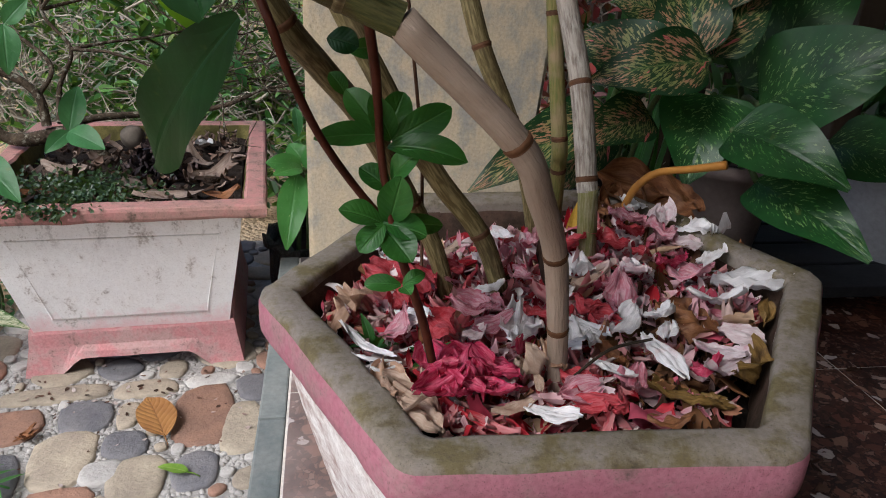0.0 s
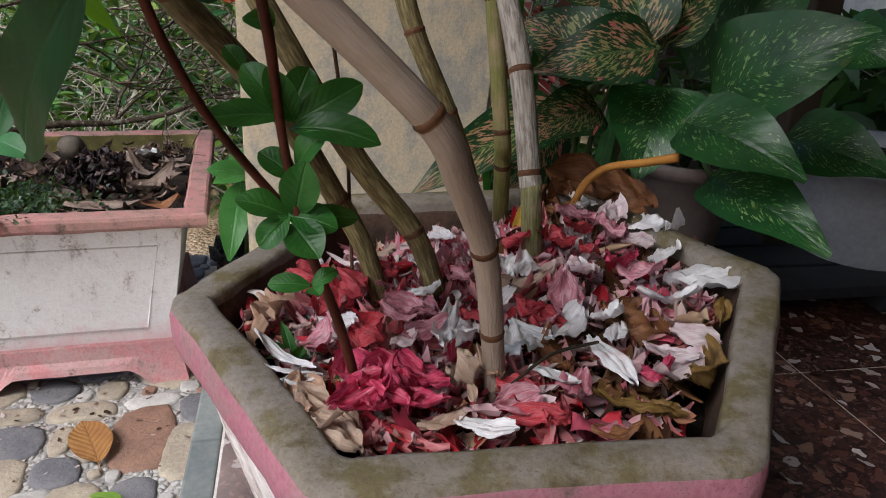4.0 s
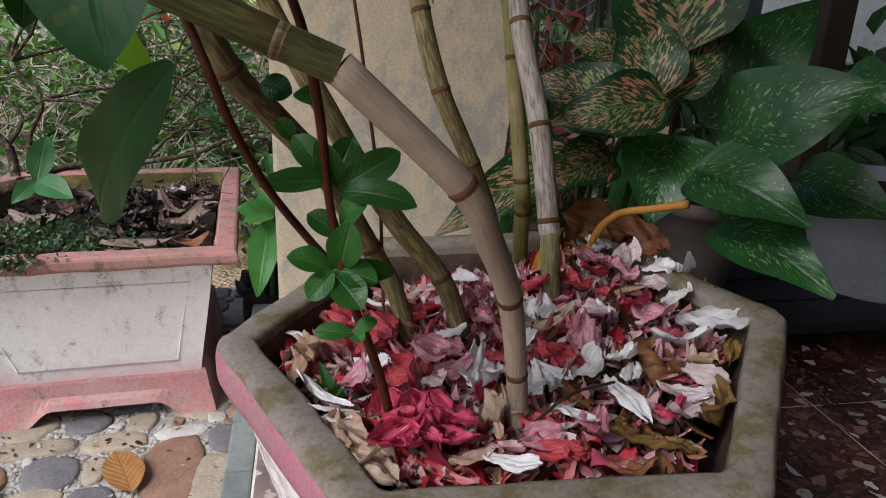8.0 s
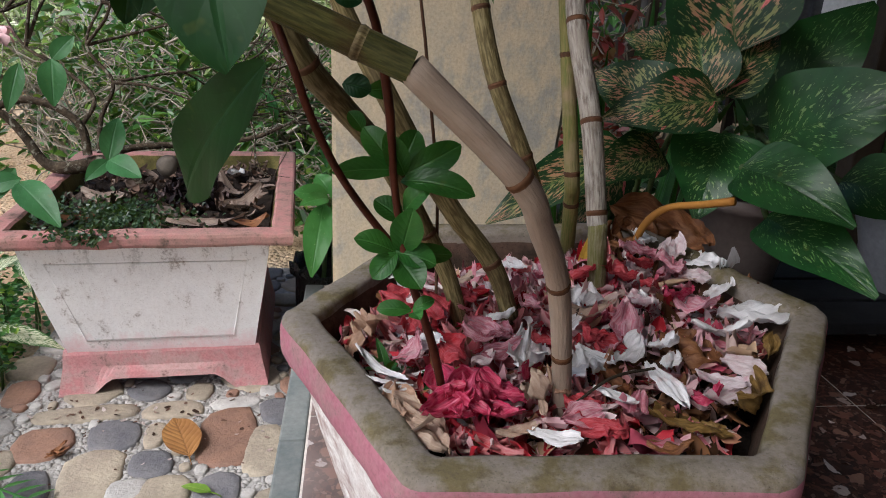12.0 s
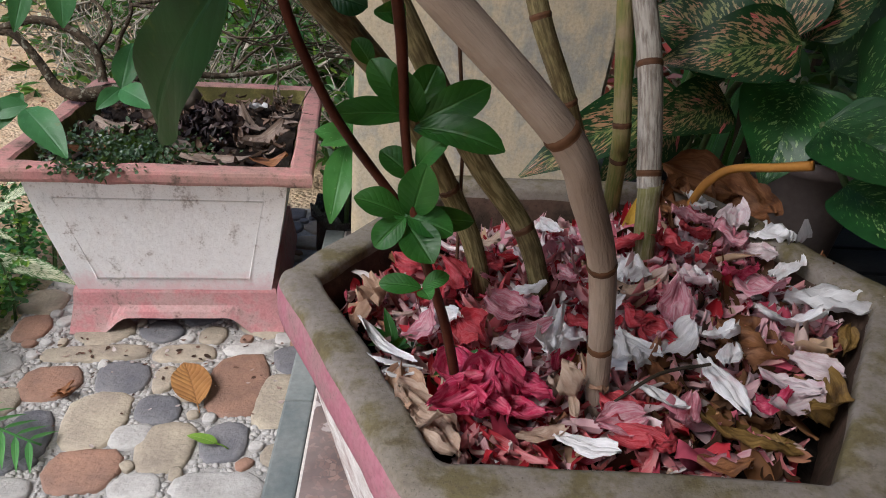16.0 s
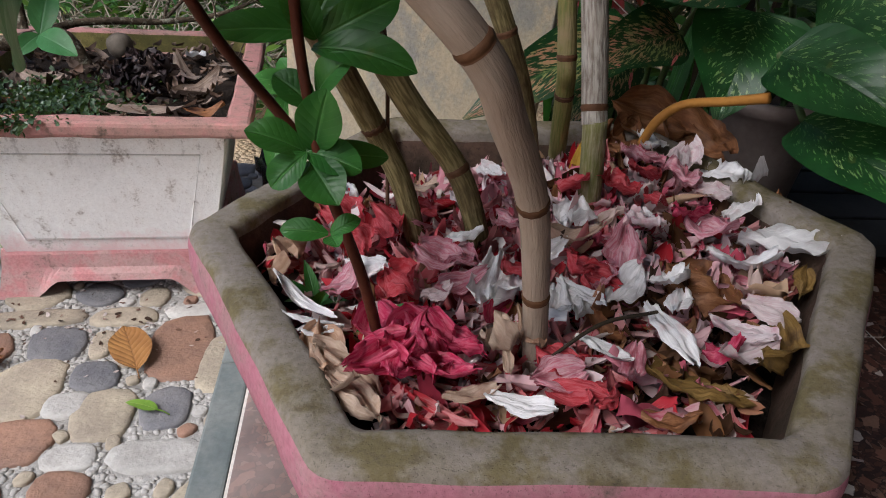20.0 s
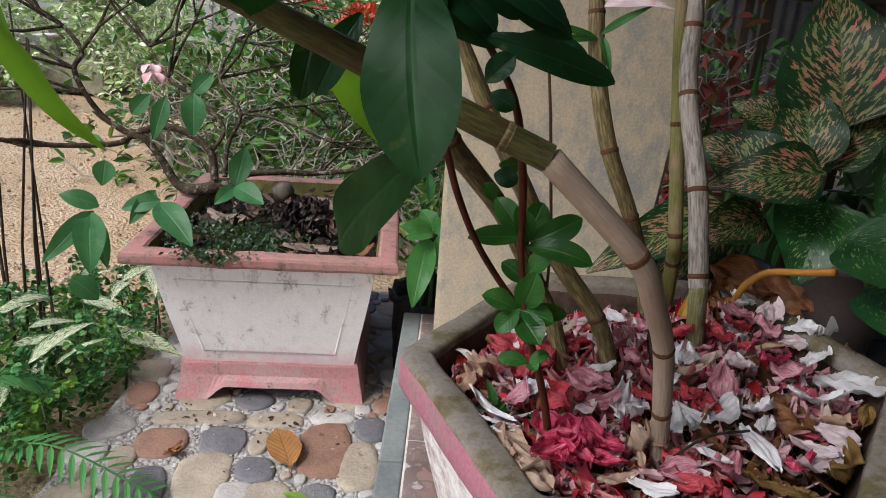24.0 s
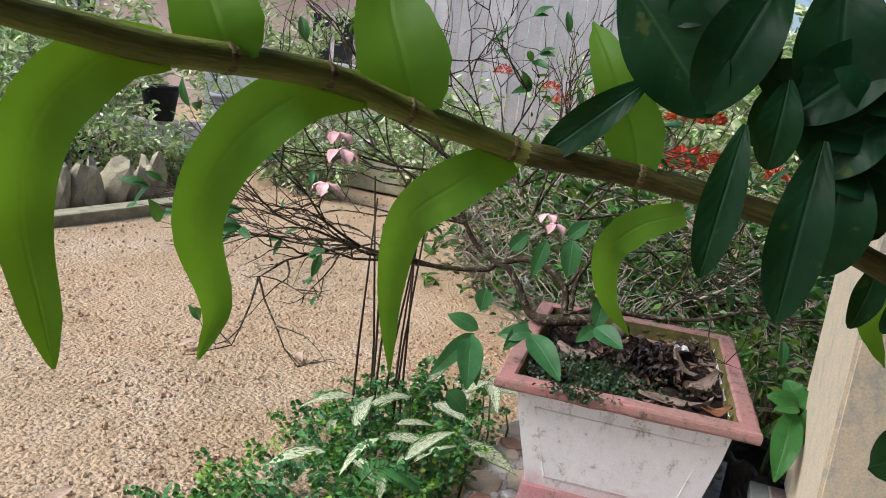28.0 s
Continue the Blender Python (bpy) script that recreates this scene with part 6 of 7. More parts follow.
def bush(name, x, y, height, rx, ry, n_twigs, n_leaves, size, mat, seed, label, bare=0.4, twig_mat=None, category="shrub"):
    """Upright limbs that fork into twigs, leaves along the outer parts, gaps between."""
    rng = random.Random(seed)
    it = thing(name, (x, y, GZ), label, category)
    bm = bmesh.new()
    ends = []
    for _ in range(n_twigs):
        a = rng.uniform(0, 2 * math.pi)
        q = math.sqrt(rng.random())
        tip = Vector((rx * q * math.cos(a), ry * q * math.sin(a), height * rng.uniform(0.45, 1.0) * (1 - 0.3 * q)))
        foot = Vector((rng.uniform(-0.25, 0.25) * rx, rng.uniform(-0.25, 0.25) * ry, 0))
        rows = []
        for k in range(6):
            t = k / 5
            p = foot.lerp(tip, t) + Vector((rng.uniform(-1, 1), rng.uniform(-1, 1), rng.uniform(-0.5, 0.5))) * 0.07 * height * (t > 0)
            rows.append((*p, 0.011 * height * (1.05 - t) + 0.0012))
            if k > 1:
                ends.append((p, (tip - foot).normalized()))
                for _ in range(2):
                    d = Vector((rng.uniform(-1, 1), rng.uniform(-1, 1), rng.uniform(-0.5, 0.7)))
                    e = p + d * 0.2 * height
                    e.z = max(e.z, 0.02)
                    tube([(*p, 0.0035 * height + 0.0008), (*(p.lerp(e, 0.5) + Vector((0, 0, rng.uniform(-0.03, 0.03)))), 0.002 * height + 0.0008), (*e, 0.0012)], 4, bm, False)
                    ends.append((p.lerp(e, 0.6), d))
                    ends.append((e, d))
        tube(rows, 5, bm, False)
    tagged(part("brushwood", bm, twig_mat or M_TWIG, it), kind="stuff")
    spots = []
    for _ in range(n_leaves):
        p, d = rng.choice(ends)
        e = (d + Vector((rng.uniform(-1, 1), rng.uniform(-1, 1), rng.uniform(-0.8, 0.6)))).normalized()
        ln = size * rng.uniform(0.6, 1.3)
        p = p + Vector((rng.gauss(0, 1), rng.gauss(0, 1), rng.gauss(0, 1))) * size * 0.5
        if p.z < 0.0:
            p.z = 0.01
        spots.append((p, e, ln, ln * rng.uniform(0.35, 0.5)))
    foliage("foliage", spots, mat, it, seed)
    return it


def florets(parent, x, y, z, r, count, seed, mat=None):
    """A domed flower head of small florets."""
    rng = random.Random(seed)
    spots = []
    for _ in range(count):
        d = Vector((rng.gauss(0, 1), rng.gauss(0, 1), abs(rng.gauss(0, 0.8)))).normalized()
        spots.append((Vector((x, y, z)) + d * r * rng.uniform(0.6, 1), d + Vector((rng.uniform(-0.6, 0.6), rng.uniform(-0.6, 0.6), 0)), r * 0.4, r * 0.25))
    ob = foliage("flower_head", spots, mat or M_IXORA, parent, seed, "cluster of red florets")
    ob.matrix_parent_inverse = parent.matrix_world.inverted()


# bed of ferns and variegated leaves beside the terrace
M_VARIEG = leafy("variegated_leaf", (0.05, 0.13, 0.04), (0.08, 0.17, 0.06), (0.45, 0.5, 0.35), 0.4, spots=(0.72, 0.74, 0.52), vein_count=5, spot_level=0.45)


def bed():
    rng = random.Random(31)
    spots = []
    for _ in range(420):
        x, y = rng.uniform(-1.42, -0.93), rng.uniform(-0.1, 0.98)
        edge = max(0, (-1.2 - x)) * 4 + max(0, 0.15 - y) * 1.5
        if rng.random() < edge:
            continue
        h = rng.uniform(0.04, 0.2) * (1 - min(0.8, edge))
        d = Vector((rng.uniform(-1, 1), rng.uniform(-1, 1), 0)) * 0.09
        for k in range(14):
            t = k / 13
            p = Vector((x, y, GZ + 0.01)) + Vector((0, 0, h * math.sin(1.8 * t) + 0.02)) + d * t
            for s in (-1, 1):
                q = Vector((-d.y, d.x, 0)).normalized() * s
                spots.append((p + q * rng.uniform(0, 0.02) * (1 - t), q + Vector((0, 0, rng.uniform(-0.4, 0.3))), 0.014, 0.013))
    it = thing("maidenhair_fern", (-1.15, 0.45, GZ), "dense low maidenhair fern edging the terrace", "fern")
    inv_it = Matrix.Translation((1.15, -0.45, -GZ))
    for k in range(30):
        ob = foliage("frond", [s for i, s in enumerate(spots) if (i // 28) % 3 and (i // 28) % 30 == k], M_DEEPFERN, it, 5 + k)
        ob.matrix_parent_inverse = inv_it
    it2 = thing("bright_fern", (-1.25, 0.5, GZ), "bright yellow-green young fern fronds", "fern")
    inv_it = Matrix.Translation((1.25, -0.5, -GZ))
    for k in range(30):
        ob = foliage("frond", [s for i, s in enumerate(spots) if not (i // 28) % 3 and (i // 28) % 30 == k], M_LIME, it2, 60 + k)
        ob.matrix_parent_inverse = inv_it
    plant = thing("variegated_plant", (-1.08, 0.6, GZ), "low plant with cream-speckled pointed leaves", "plant")
    keep = plant.matrix_world.inverted()
    for k in range(34):
        b = Vector((rng.uniform(-1.22, -0.92), rng.uniform(0.3, 0.95), rng.uniform(0.06, 0.17)))
        a = rng.uniform(0, 6.28)
        ln = rng.uniform(0.08, 0.14)
        t = b + Vector((math.cos(a) * ln, math.sin(a) * ln, rng.uniform(-0.04, 0.04)))
        ob = part("leaf", blade(b, t, ln * rng.uniform(0.24, 0.34), (rng.uniform(-0.4, 0.4), rng.uniform(-0.6, 0), 1), 0.1, 0.3, "lance", 7, 0.03), M_VARIEG, plant)
        ob.matrix_parent_inverse = keep
        if k % 2:
            st = part("stalk", tube([(b.x, b.y, GZ, 0.003), (b.x + 0.01, b.y, 0.03, 0.0028), (*b, 0.002)], 5), M_STALK, plant)
            st.matrix_parent_inverse = keep
    canes = thing("thin_canes", (-1.22, 0.74, GZ), "clump of thin dark upright bamboo stems", "bamboo")
    keep = canes.matrix_world.inverted()
    for k in range(8):
        x, y = -1.22 + rng.uniform(-0.06, 0.06), 0.74 + rng.uniform(-0.06, 0.06)
        lean = rng.uniform(-0.05, 0.05)
        ob = part("stem", tube([(x, y, GZ, 0.0035), (x + lean * 0.4, y, 0.25, 0.003), (x + lean, y + lean, rng.uniform(0.5, 0.75), 0.002)], 6), M_DARKWOOD, canes)
        ob.matrix_parent_inverse = keep
    # one long sword-fern frond leaning over the terrace's edge
    fern = thing("sword_fern", (-1.05, 0.25, GZ), "arching sword fern over the terrace's edge", "fern")
    keep = fern.matrix_world.inverted()
    for base, mid, tip in (
        ((-1.05, 0.25, -0.03), (-0.86, 0.27, 0.1), (-0.66, 0.285, 0.02)), ((-1.05, 0.25, -0.03), (-0.93, 0.18, 0.11), (-0.79, 0.09, 0.05)),
        ((-1.05, 0.25, -0.03), (-1.0, 0.36, 0.14), (-0.93, 0.45, 0.1)), ((-1.05, 0.25, -0.03), (-1.02, 0.1, 0.1), (-0.95, -0.05, 0.04)),
    ):
        line = [Vector([float(a) for a in q]) for q in smooth_line([base, mid, tip], 12)]
        bm = tube([(*p, 0.0018) for p in line], 5)
        for i in range(5, len(line) - 1):
            d = (line[i + 1] - line[i]).normalized()
            side = d.cross(Vector((0, 0, 1))).normalized()
            ln = 0.06 * math.sin(math.pi * min(1, 0.18 + 0.8 * (1 - (i - 5) / (len(line) - 5)))) + 0.006
            for s in (-1, 1):
                blade(line[i], line[i] + (side * s + d * 0.5).normalized() * ln + Vector((0, 0, -0.2 * ln)), 0.011, (0, 0, 1), 0.03, 0.2, "lance", 4, 0, bm)
        ob = part("frond", bm, M_FERN, fern)
        ob.matrix_parent_inverse = keep


M_DEEPFERN = tint_leaf("fern_greens", [(0.0, (0.015, 0.065, 0.02)), (0.5, (0.045, 0.16, 0.045)), (0.95, (0.1, 0.27, 0.07))])
M_FERN = leafy("sword_fern", (0.05, 0.17, 0.05), (0.09, 0.24, 0.07), (0.12, 0.26, 0.08), 0.4, through=0.25, vein_count=3)
bed()

# thickets behind the bonsai
for i, (x, y, h, rx, ry, tw, lv, size, bare) in enumerate((
    (-0.95, 1.75, 0.5, 0.45, 0.3, 48, 520, 0.035, 0), (-0.35, 1.65, 0.42, 0.4, 0.3, 26, 600, 0.05, 0), (-1.5, 2.3, 0.6, 0.35, 0.3, 34, 260, 0.035, 0),
    (-0.75, 2.6, 0.75, 0.6, 0.4, 46, 800, 0.045, 0), (-0.1, 2.3, 0.7, 0.5, 0.35, 30, 1000, 0.06, 0), (-1.5, 3.2, 1.0, 0.6, 0.4, 30, 900, 0.07, 0),
)):
    b = bush("garden_shrub", x, y, h, rx, ry, tw, lv, size, M_GREENS if i % 2 else M_DEEP, 40 + i, "tangled garden shrub with bare grey twigs and small leaves")
    if i in (3, 4, 5):
        rr = random.Random(i)
        for k in range(7):
            florets(b, x + rr.uniform(-0.45, 0.45), y + rr.uniform(-0.35, 0.1), h * rr.uniform(0.7, 1.0), 0.045, 90, 10 * i + k)
for x, y, z, r0 in ((-0.793, 2.207, 0.857, 0.075), (-0.758, 2.104, 0.687, 0.07), (-0.7, 2.15, 0.86, 0.05), (-0.66, 2.25, 0.7, 0.05)):
    florets(b, x, y, z, r0, 170, int(z * 1000))


def brush_pile():
    """Cut branches heaped behind the bonsai: long pale crooked sticks, small dry and green leaves between them."""
    rng = random.Random(61)
    it = thing("brush_pile", (-1.2, 2.6, GZ), "heap of pale cut branches with few leaves", "branches")
    keep = it.matrix_world.inverted()
    bm = bmesh.new()
    spots = []
    for _ in range(330):
        x, y = rng.gauss(-0.95, 0.45), rng.gauss(2.75, 0.4)
        z = GZ + 0.02 + abs(rng.gauss(0, 0.2))
        a, ln = rng.uniform(0, 6.28), rng.uniform(0.2, 0.6)
        d = Vector((math.cos(a), math.sin(a), rng.gauss(0.15, 0.35)))
        p, rows = Vector((x, y, z)), []
        r0 = rng.uniform(0.0025, 0.007)
        for k in range(5):
            rows.append((*p, r0 * (1 - 0.17 * k)))
            d = (d + Vector((rng.uniform(-0.4, 0.4), rng.uniform(-0.4, 0.4), rng.uniform(-0.3, 0.3)))).normalized()
            p = p + d * ln / 4
            p.z = max(p.z, GZ + 0.01)
            if rng.random() < 0.8:
                for _ in range(4):
                    e = Vector((rng.uniform(-1, 1), rng.uniform(-1, 1), rng.uniform(-0.5, 0.8)))
                    l2 = rng.uniform(0.03, 0.085)
                    spots.append((p, e, l2, l2 * rng.uniform(0.3, 0.5)))
        tube(rows, 5, bm, False)
    ob = part("brushwood", bm, M_TWIG, it)
    ob.matrix_parent_inverse = keep
    tagged(ob, kind="stuff")
    ob = foliage("foliage", spots, M_GREENS, it, 62)
    ob.matrix_parent_inverse = keep


brush_pile()

# far garden beyond the sandy yard
for i, (x, y, h, rx, ry, tw, lv, size) in enumerate((
    (-5.6, 2.2, 1.0, 0.8, 0.6, 30, 1500, 0.1), (-6.3, 3.6, 1.1, 0.9, 0.7, 30, 1500, 0.1), (-5.2, 4.9, 0.9, 0.8, 0.5, 30, 1200, 0.09), (-3.9, 5.4, 1.3, 0.8, 0.6, 30, 1500, 0.1),
    (-2.6, 4.2, 0.9, 0.7, 0.4, 30, 1100, 0.08), (-1.4, 4.8, 1.5, 0.8, 0.6, 30, 1500, 0.1), (-0.3, 4.4, 1.7, 0.9, 0.6, 30, 1700, 0.11), (-7.8, 2.4, 1.8, 1.0, 0.9, 30, 1700, 0.13),
    (-8.6, 4.6, 2.2, 1.3, 1.0, 30, 1700, 0.15), (-6.6, 6.6, 2.2, 1.2, 0.9, 30, 1700, 0.14), (-1.0, 7.0, 2.8, 1.6, 0.9, 36, 2200, 0.16), (-9.5, 0.8, 2.2, 1.2, 1.2, 30, 1700, 0.15),
    (-6.2, 3.0, 1.25, 0.9, 0.7, 34, 1500, 0.11), (-5.7, 1.6, 1.15, 0.7, 0.6, 34, 1500, 0.09), (-4.6, 2.75, 0.75, 0.3, 0.3, 22, 380, 0.08), (-7.0, 4.6, 1.5, 0.9, 0.8, 34, 1400, 0.12),
    (-4.45, 3.1, 0.5, 0.35, 0.25, 22, 420, 0.08), (-5.3, 2.7, 0.6, 0.4, 0.3, 24, 480, 0.08), (-3.6, 3.7, 0.6, 0.4, 0.25, 24, 460, 0.08), (-4.0, 3.9, 0.55, 0.4, 0.25, 24, 460, 0.08),
    (-4.2, 4.3, 1.1, 0.5, 0.35, 26, 520, 0.09), (-3.3, 4.9, 1.25, 0.6, 0.4, 26, 560, 0.1),
)):
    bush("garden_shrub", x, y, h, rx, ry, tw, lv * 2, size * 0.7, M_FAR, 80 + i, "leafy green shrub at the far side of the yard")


def rock(x, y, w, d, h, seed):
    rng = random.Random(seed)
    bm = bmesh.new()
    bmesh.ops.create_icosphere(bm, subdivisions=2, radius=0.5)
    for v in bm.verts:
        k = 1 + 0.35 * noise.noise(v.co * 2.2 + Vector((seed, 0, 0)))
        v.co = Vector((v.co.x * w * k, v.co.y * d * k, (v.co.z + 0.35) * h * k))
    ob = part("rock", bm, M_ROCK, None, smooth=False)
    ob.matrix_world = pose(x, y, GZ, rng.uniform(-12, 12), rng.uniform(-12, 12), rng.uniform(0, 180))
    tagged(ob, "rough upright border stone edging a raised bed", "rock", "bed border stones")


rr = random.Random(3)
for k in range(13):
    a = k / 12
    rock(-4.2 + 0.15 * math.sin(a * 3) + rr.uniform(-0.04, 0.04), 1.35 + 1.4 * a, rr.uniform(0.14, 0.22), rr.uniform(0.08, 0.13), rr.uniform(0.24, 0.36), k)
M_BAG = plain("black_grow_bag", (0.02, 0.02, 0.023), (0.05, 0.05, 0.055), 30, 90, 0.25, 0.9, 0.02, spec=0.6)
M_KERB = plain("old_kerb", (0.42, 0.38, 0.28), (0.2, 0.2, 0.12), 12, 90, 0.9, 0.7, 0.004)
kerb = part("kerb", box(-3.86, 0.8, GZ - 0.05, -3.72, 2.75, 0.0, 0.012), M_KERB, None, smooth=False)
tagged(kerb, "low weathered cement kerb round the raised bed", "kerb", kind="structure")
for x, y in ((-4.95, 2.95), (-4.85, 2.2)):
    round_pot("grow_bag", x, y, GZ, 0.15, 0.32, M_BAG, "wrinkled black plastic grow bag in the stone-edged bed", 0.14)
round_pot("flower_pot", -5.25, 3.35, GZ, 0.12, 0.26, M_WHITEPOT, "white plastic pot beside the black grow bags")
for x, y, w, d, h in ((-4.6, 3.3, 0.3, 0.24, 0.26), (-5.0, 3.0, 0.3, 0.3, 0.3), (-3.6, 4.6, 0.8, 0.3, 0.22)):
    ob = part("cement_block", box(x - w / 2, y - d / 2, GZ, x + w / 2, y + d / 2, GZ + h, 0.015), M_KERB, None, smooth=False)
    tagged(ob, "weathered grey cement block on the sand", "block")
for x, y, r, h, m in ((-5.4, 3.9, 0.16, 0.3, M_BLACK), (-5.0, 4.3, 0.15, 0.28, M_WHITEPOT), (-4.75, 4.55, 0.15, 0.28, M_PALEPOT), (-4.4, 4.6, 0.16, 0.3, M_BLACK), (-6.0, 3.2, 0.2, 0.35, M_PALEPOT)):
    round_pot("flower_pot", x, y, 0.3, r, h, m, "flower pot on the low white wall")
M_LIME_WASH = plain("limewash", (0.84, 0.83, 0.8), (0.74, 0.73, 0.7), 5, 60, 0.9)
low = part("low_wall", box(-0.1, -1.6, GZ, 0.1, 1.6, 0.3, 0.01), M_WHITE, None, smooth=False)
white = part("white_wall", box(-1.1, -0.1, GZ, 1.1, 0.1, 0.98, 0.012), M_LIME_WASH, None, smooth=False)
white.matrix_world = pose(-5.3, 5.9, 0, 0, 0, 36)
tagged(white, "bright whitewashed garden wall behind the pots", "wall", kind="structure")
low.matrix_world = pose(-5.2, 4.1, 0, 0, 0, -52)
tagged(low, "low whitewashed garden wall carrying flower pots", "wall", kind="structure")


def house():
    it = thing("house", (-11.5, 8.5, GZ), "pinkish plastered house with white framed windows", "house")
    it.matrix_world = pose(-11.5, 9.5, GZ, 0, 0, 22)
    wall = part("wall", box(-6, 0, 0, 6, 4, 3.0, 0.02), M_HOUSE, it, smooth=False)
    part("roof", box(-6.5, -0.6, 3.0, 6.5, 4.4, 3.2, 0.02), M_ROOF, it, smooth=False)
    for x in (-4, -1.6, 0.9, 3.3):
        win = part("window", box(x - 0.45, -0.04, 0.9, x + 0.45, 0.02, 2.0, 0.01), M_WHITE, it, "white window frame", False)
        for k in (-1, 1):
            part("pane", box(x + k * 0.21 - 0.17, -0.05, 0.97, x + k * 0.21 + 0.17, -0.042, 1.93), M_PANE, win, smooth=False)


M_HOUSE = plain("pink_wall", (0.74, 0.58, 0.53), (0.66, 0.5, 0.46), 3, 40, 0.9)
M_ROOF = plain("roof_cement", (0.3, 0.28, 0.26), (0.22, 0.2, 0.19), 6, 50, 0.9)
M_PANE = plain("dark_glass", (0.02, 0.025, 0.03), (0.03, 0.035, 0.04), 3, 40, 0.1)
house()


def plank_fence(x0, y0, x1, y1, h, mat, label, w=0.14):
    ln = math.hypot(x1 - x0, y1 - y0)
    it = thing("plank_fence", (x0, y0, GZ), label, "fence", turn=math.degrees(math.atan2(y1 - y0, x1 - x0)))
    n = int(ln / w)
    rng = random.Random(n)
    for k in range(n):
        part("plank", box(k * w + 0.004, -0.012 + rng.uniform(-0.006, 0.006), 0, (k + 1) * w - 0.004, 0.012, h * rng.uniform(0.97, 1.03), 0.003), mat, it, smooth=False)
    for z in (h * 0.25, h * 0.8):
        part("rail", box(0, 0.014, z, ln, 0.06, z + 0.07, 0.003), mat, it, smooth=False)


plank_fence(-4.4, 6.0, -1.6, 7.2, 2.2, M_WOOD, "weathered grey plank fence behind the shrubs")

# ---- shaded corner behind the pillar ----
# Grey tin set near black: the corner's deep shade is in its colour.
M_TIN = plain("shaded_tin", (0.05, 0.05, 0.053), (0.09, 0.09, 0.093), 6, 60, 0.7)


def tin_wall(x0, y0, x1, y1, h):
    ln = math.hypot(x1 - x0, y1 - y0)
    it = thing("tin_fence", (x0, y0, GZ), "grey corrugated tin fence", "fence", turn=math.degrees(math.atan2(y1 - y0, x1 - x0)))
    n = int(ln / 0.76)
    for s in range(n):
        bm = bmesh.new()
        pts = [(s * 0.76 + 0.76 * k / 60, 0.012 * math.sin(k * 2 * math.pi / 6) + 0.002 * (s % 2)) for k in range(61)]
        lo = [bm.verts.new((x, y, 0)) for x, y in pts]
        hi = [bm.verts.new((x, y, h)) for x, y in pts]
        for k in range(60):
            bm.faces.new((lo[k], lo[k + 1], hi[k + 1], hi[k]))
        part("sheet", bm, M_TIN, it)


tin_wall(0.1, 4.6, 5.5, 4.2, 2.4)
# Roof above the view, added to keep the sky off this corner.
lean = part("lean_to_roof", box(0.15, 1.35, 2.05, 2.0, 4.7, 2.1), M_DARKWOOD, None, smooth=False)
tagged(lean, "unseen lean-to roof added to shade the plant corner", "roof", kind="structure")
post = part("post", box(0.665, 0.715, PZ, 0.715, 0.765, 2.6, 0.004), M_DARKWOOD, None, smooth=False)
tagged(post, "dark wooden post behind the dumb cane", "post", kind="structure")
for x, y in ((0.62, 1.45), (1.9, 1.5), (0.5, 4.4), (1.9, 4.2)):
    ob = part("post", box(x - 0.035, y - 0.035, GZ, x + 0.035, y + 0.035, 2.05, 0.004), M_DARKWOOD, None, smooth=False)
    tagged(ob, "dark wooden post holding the lean-to roof", "post", "lean-to posts", "structure")
stand = thing("plant_stand", (0.85, 2.3, GZ), "dark wooden plant stand with two shelves", "stand")
for z in (0.45, 0.94):
    for k in range(3):
        part("slat", box(-0.2, -0.15 + 0.1 * k, z, 0.3, -0.06 + 0.1 * k, z + 0.02, 0.003), M_DARKWOOD, stand, smooth=False)
for x in (-0.19, 0.26):
    for y in (-0.14, 0.11):
        part("leg", box(x, y, 0, x + 0.035, y + 0.035, 1.3, 0.003), M_DARKWOOD, stand, smooth=False)
round_pot("flower_pot", 0.9, 2.28, 0.905, 0.1, 0.16, M_BLACK, "black pot on the plant stand")
round_pot("flower_pot", 1.02, 1.75, GZ, 0.16, 0.34, M_WHITEPOT, "white pot in the shaded corner")
bush("red_foliage_plant", 0.42, 1.8, 1.05, 0.18, 0.15, 16, 420, 0.07, M_REDS, 121, "dark red leaved shrub in the shaded corner")
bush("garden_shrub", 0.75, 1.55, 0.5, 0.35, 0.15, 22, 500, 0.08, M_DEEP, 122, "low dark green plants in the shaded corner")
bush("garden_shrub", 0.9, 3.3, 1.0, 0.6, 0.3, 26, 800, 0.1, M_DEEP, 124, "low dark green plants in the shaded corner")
# Two dark shrubs added to stand for the black gap before the wall.
bush("garden_shrub", 1.1, 0.95, 0.72, 0.3, 0.3, 34, 1500, 0.1, M_DEEP, 125, "dark leafy filler added in the gloom beside the black bench")
bush("garden_shrub", 1.02, 1.4, 0.74, 0.22, 0.35, 34, 1500, 0.1, M_DEEP, 128, "dark leafy filler added in the gloom below the pale wall")
lily = thing("spider_lily", (0.28, 0.98, GZ), "clump of upright strap leaves beside the pillar", "plant")
keep_lily = lily.matrix_world.inverted()
rr = random.Random(12)
for k in range(14):
    a = rr.uniform(0, 6.28)
    b = Vector((0.28 + 0.03 * math.cos(a), 0.98 + 0.03 * math.sin(a), GZ))
    t = b + Vector((math.cos(a) * 0.16, math.sin(a) * 0.16, rr.uniform(0.5, 0.85)))
    ob = part("leaf", blade(b, t, 0.035, (math.cos(a), math.sin(a), 0.3), 0.08, 0.3, "strap", 9), M_LEAF_SHRUB, lily)
    ob.matrix_parent_inverse = keep_lily

pale = part("pale_wall", box(-0.36, -0.06, GZ, 0.55, 0.06, 1.9, 0.01), M_LIME_WASH, None, smooth=False)
pale.matrix_world = pose(1.27, 1.5, 0, 0, 0, -73.6)
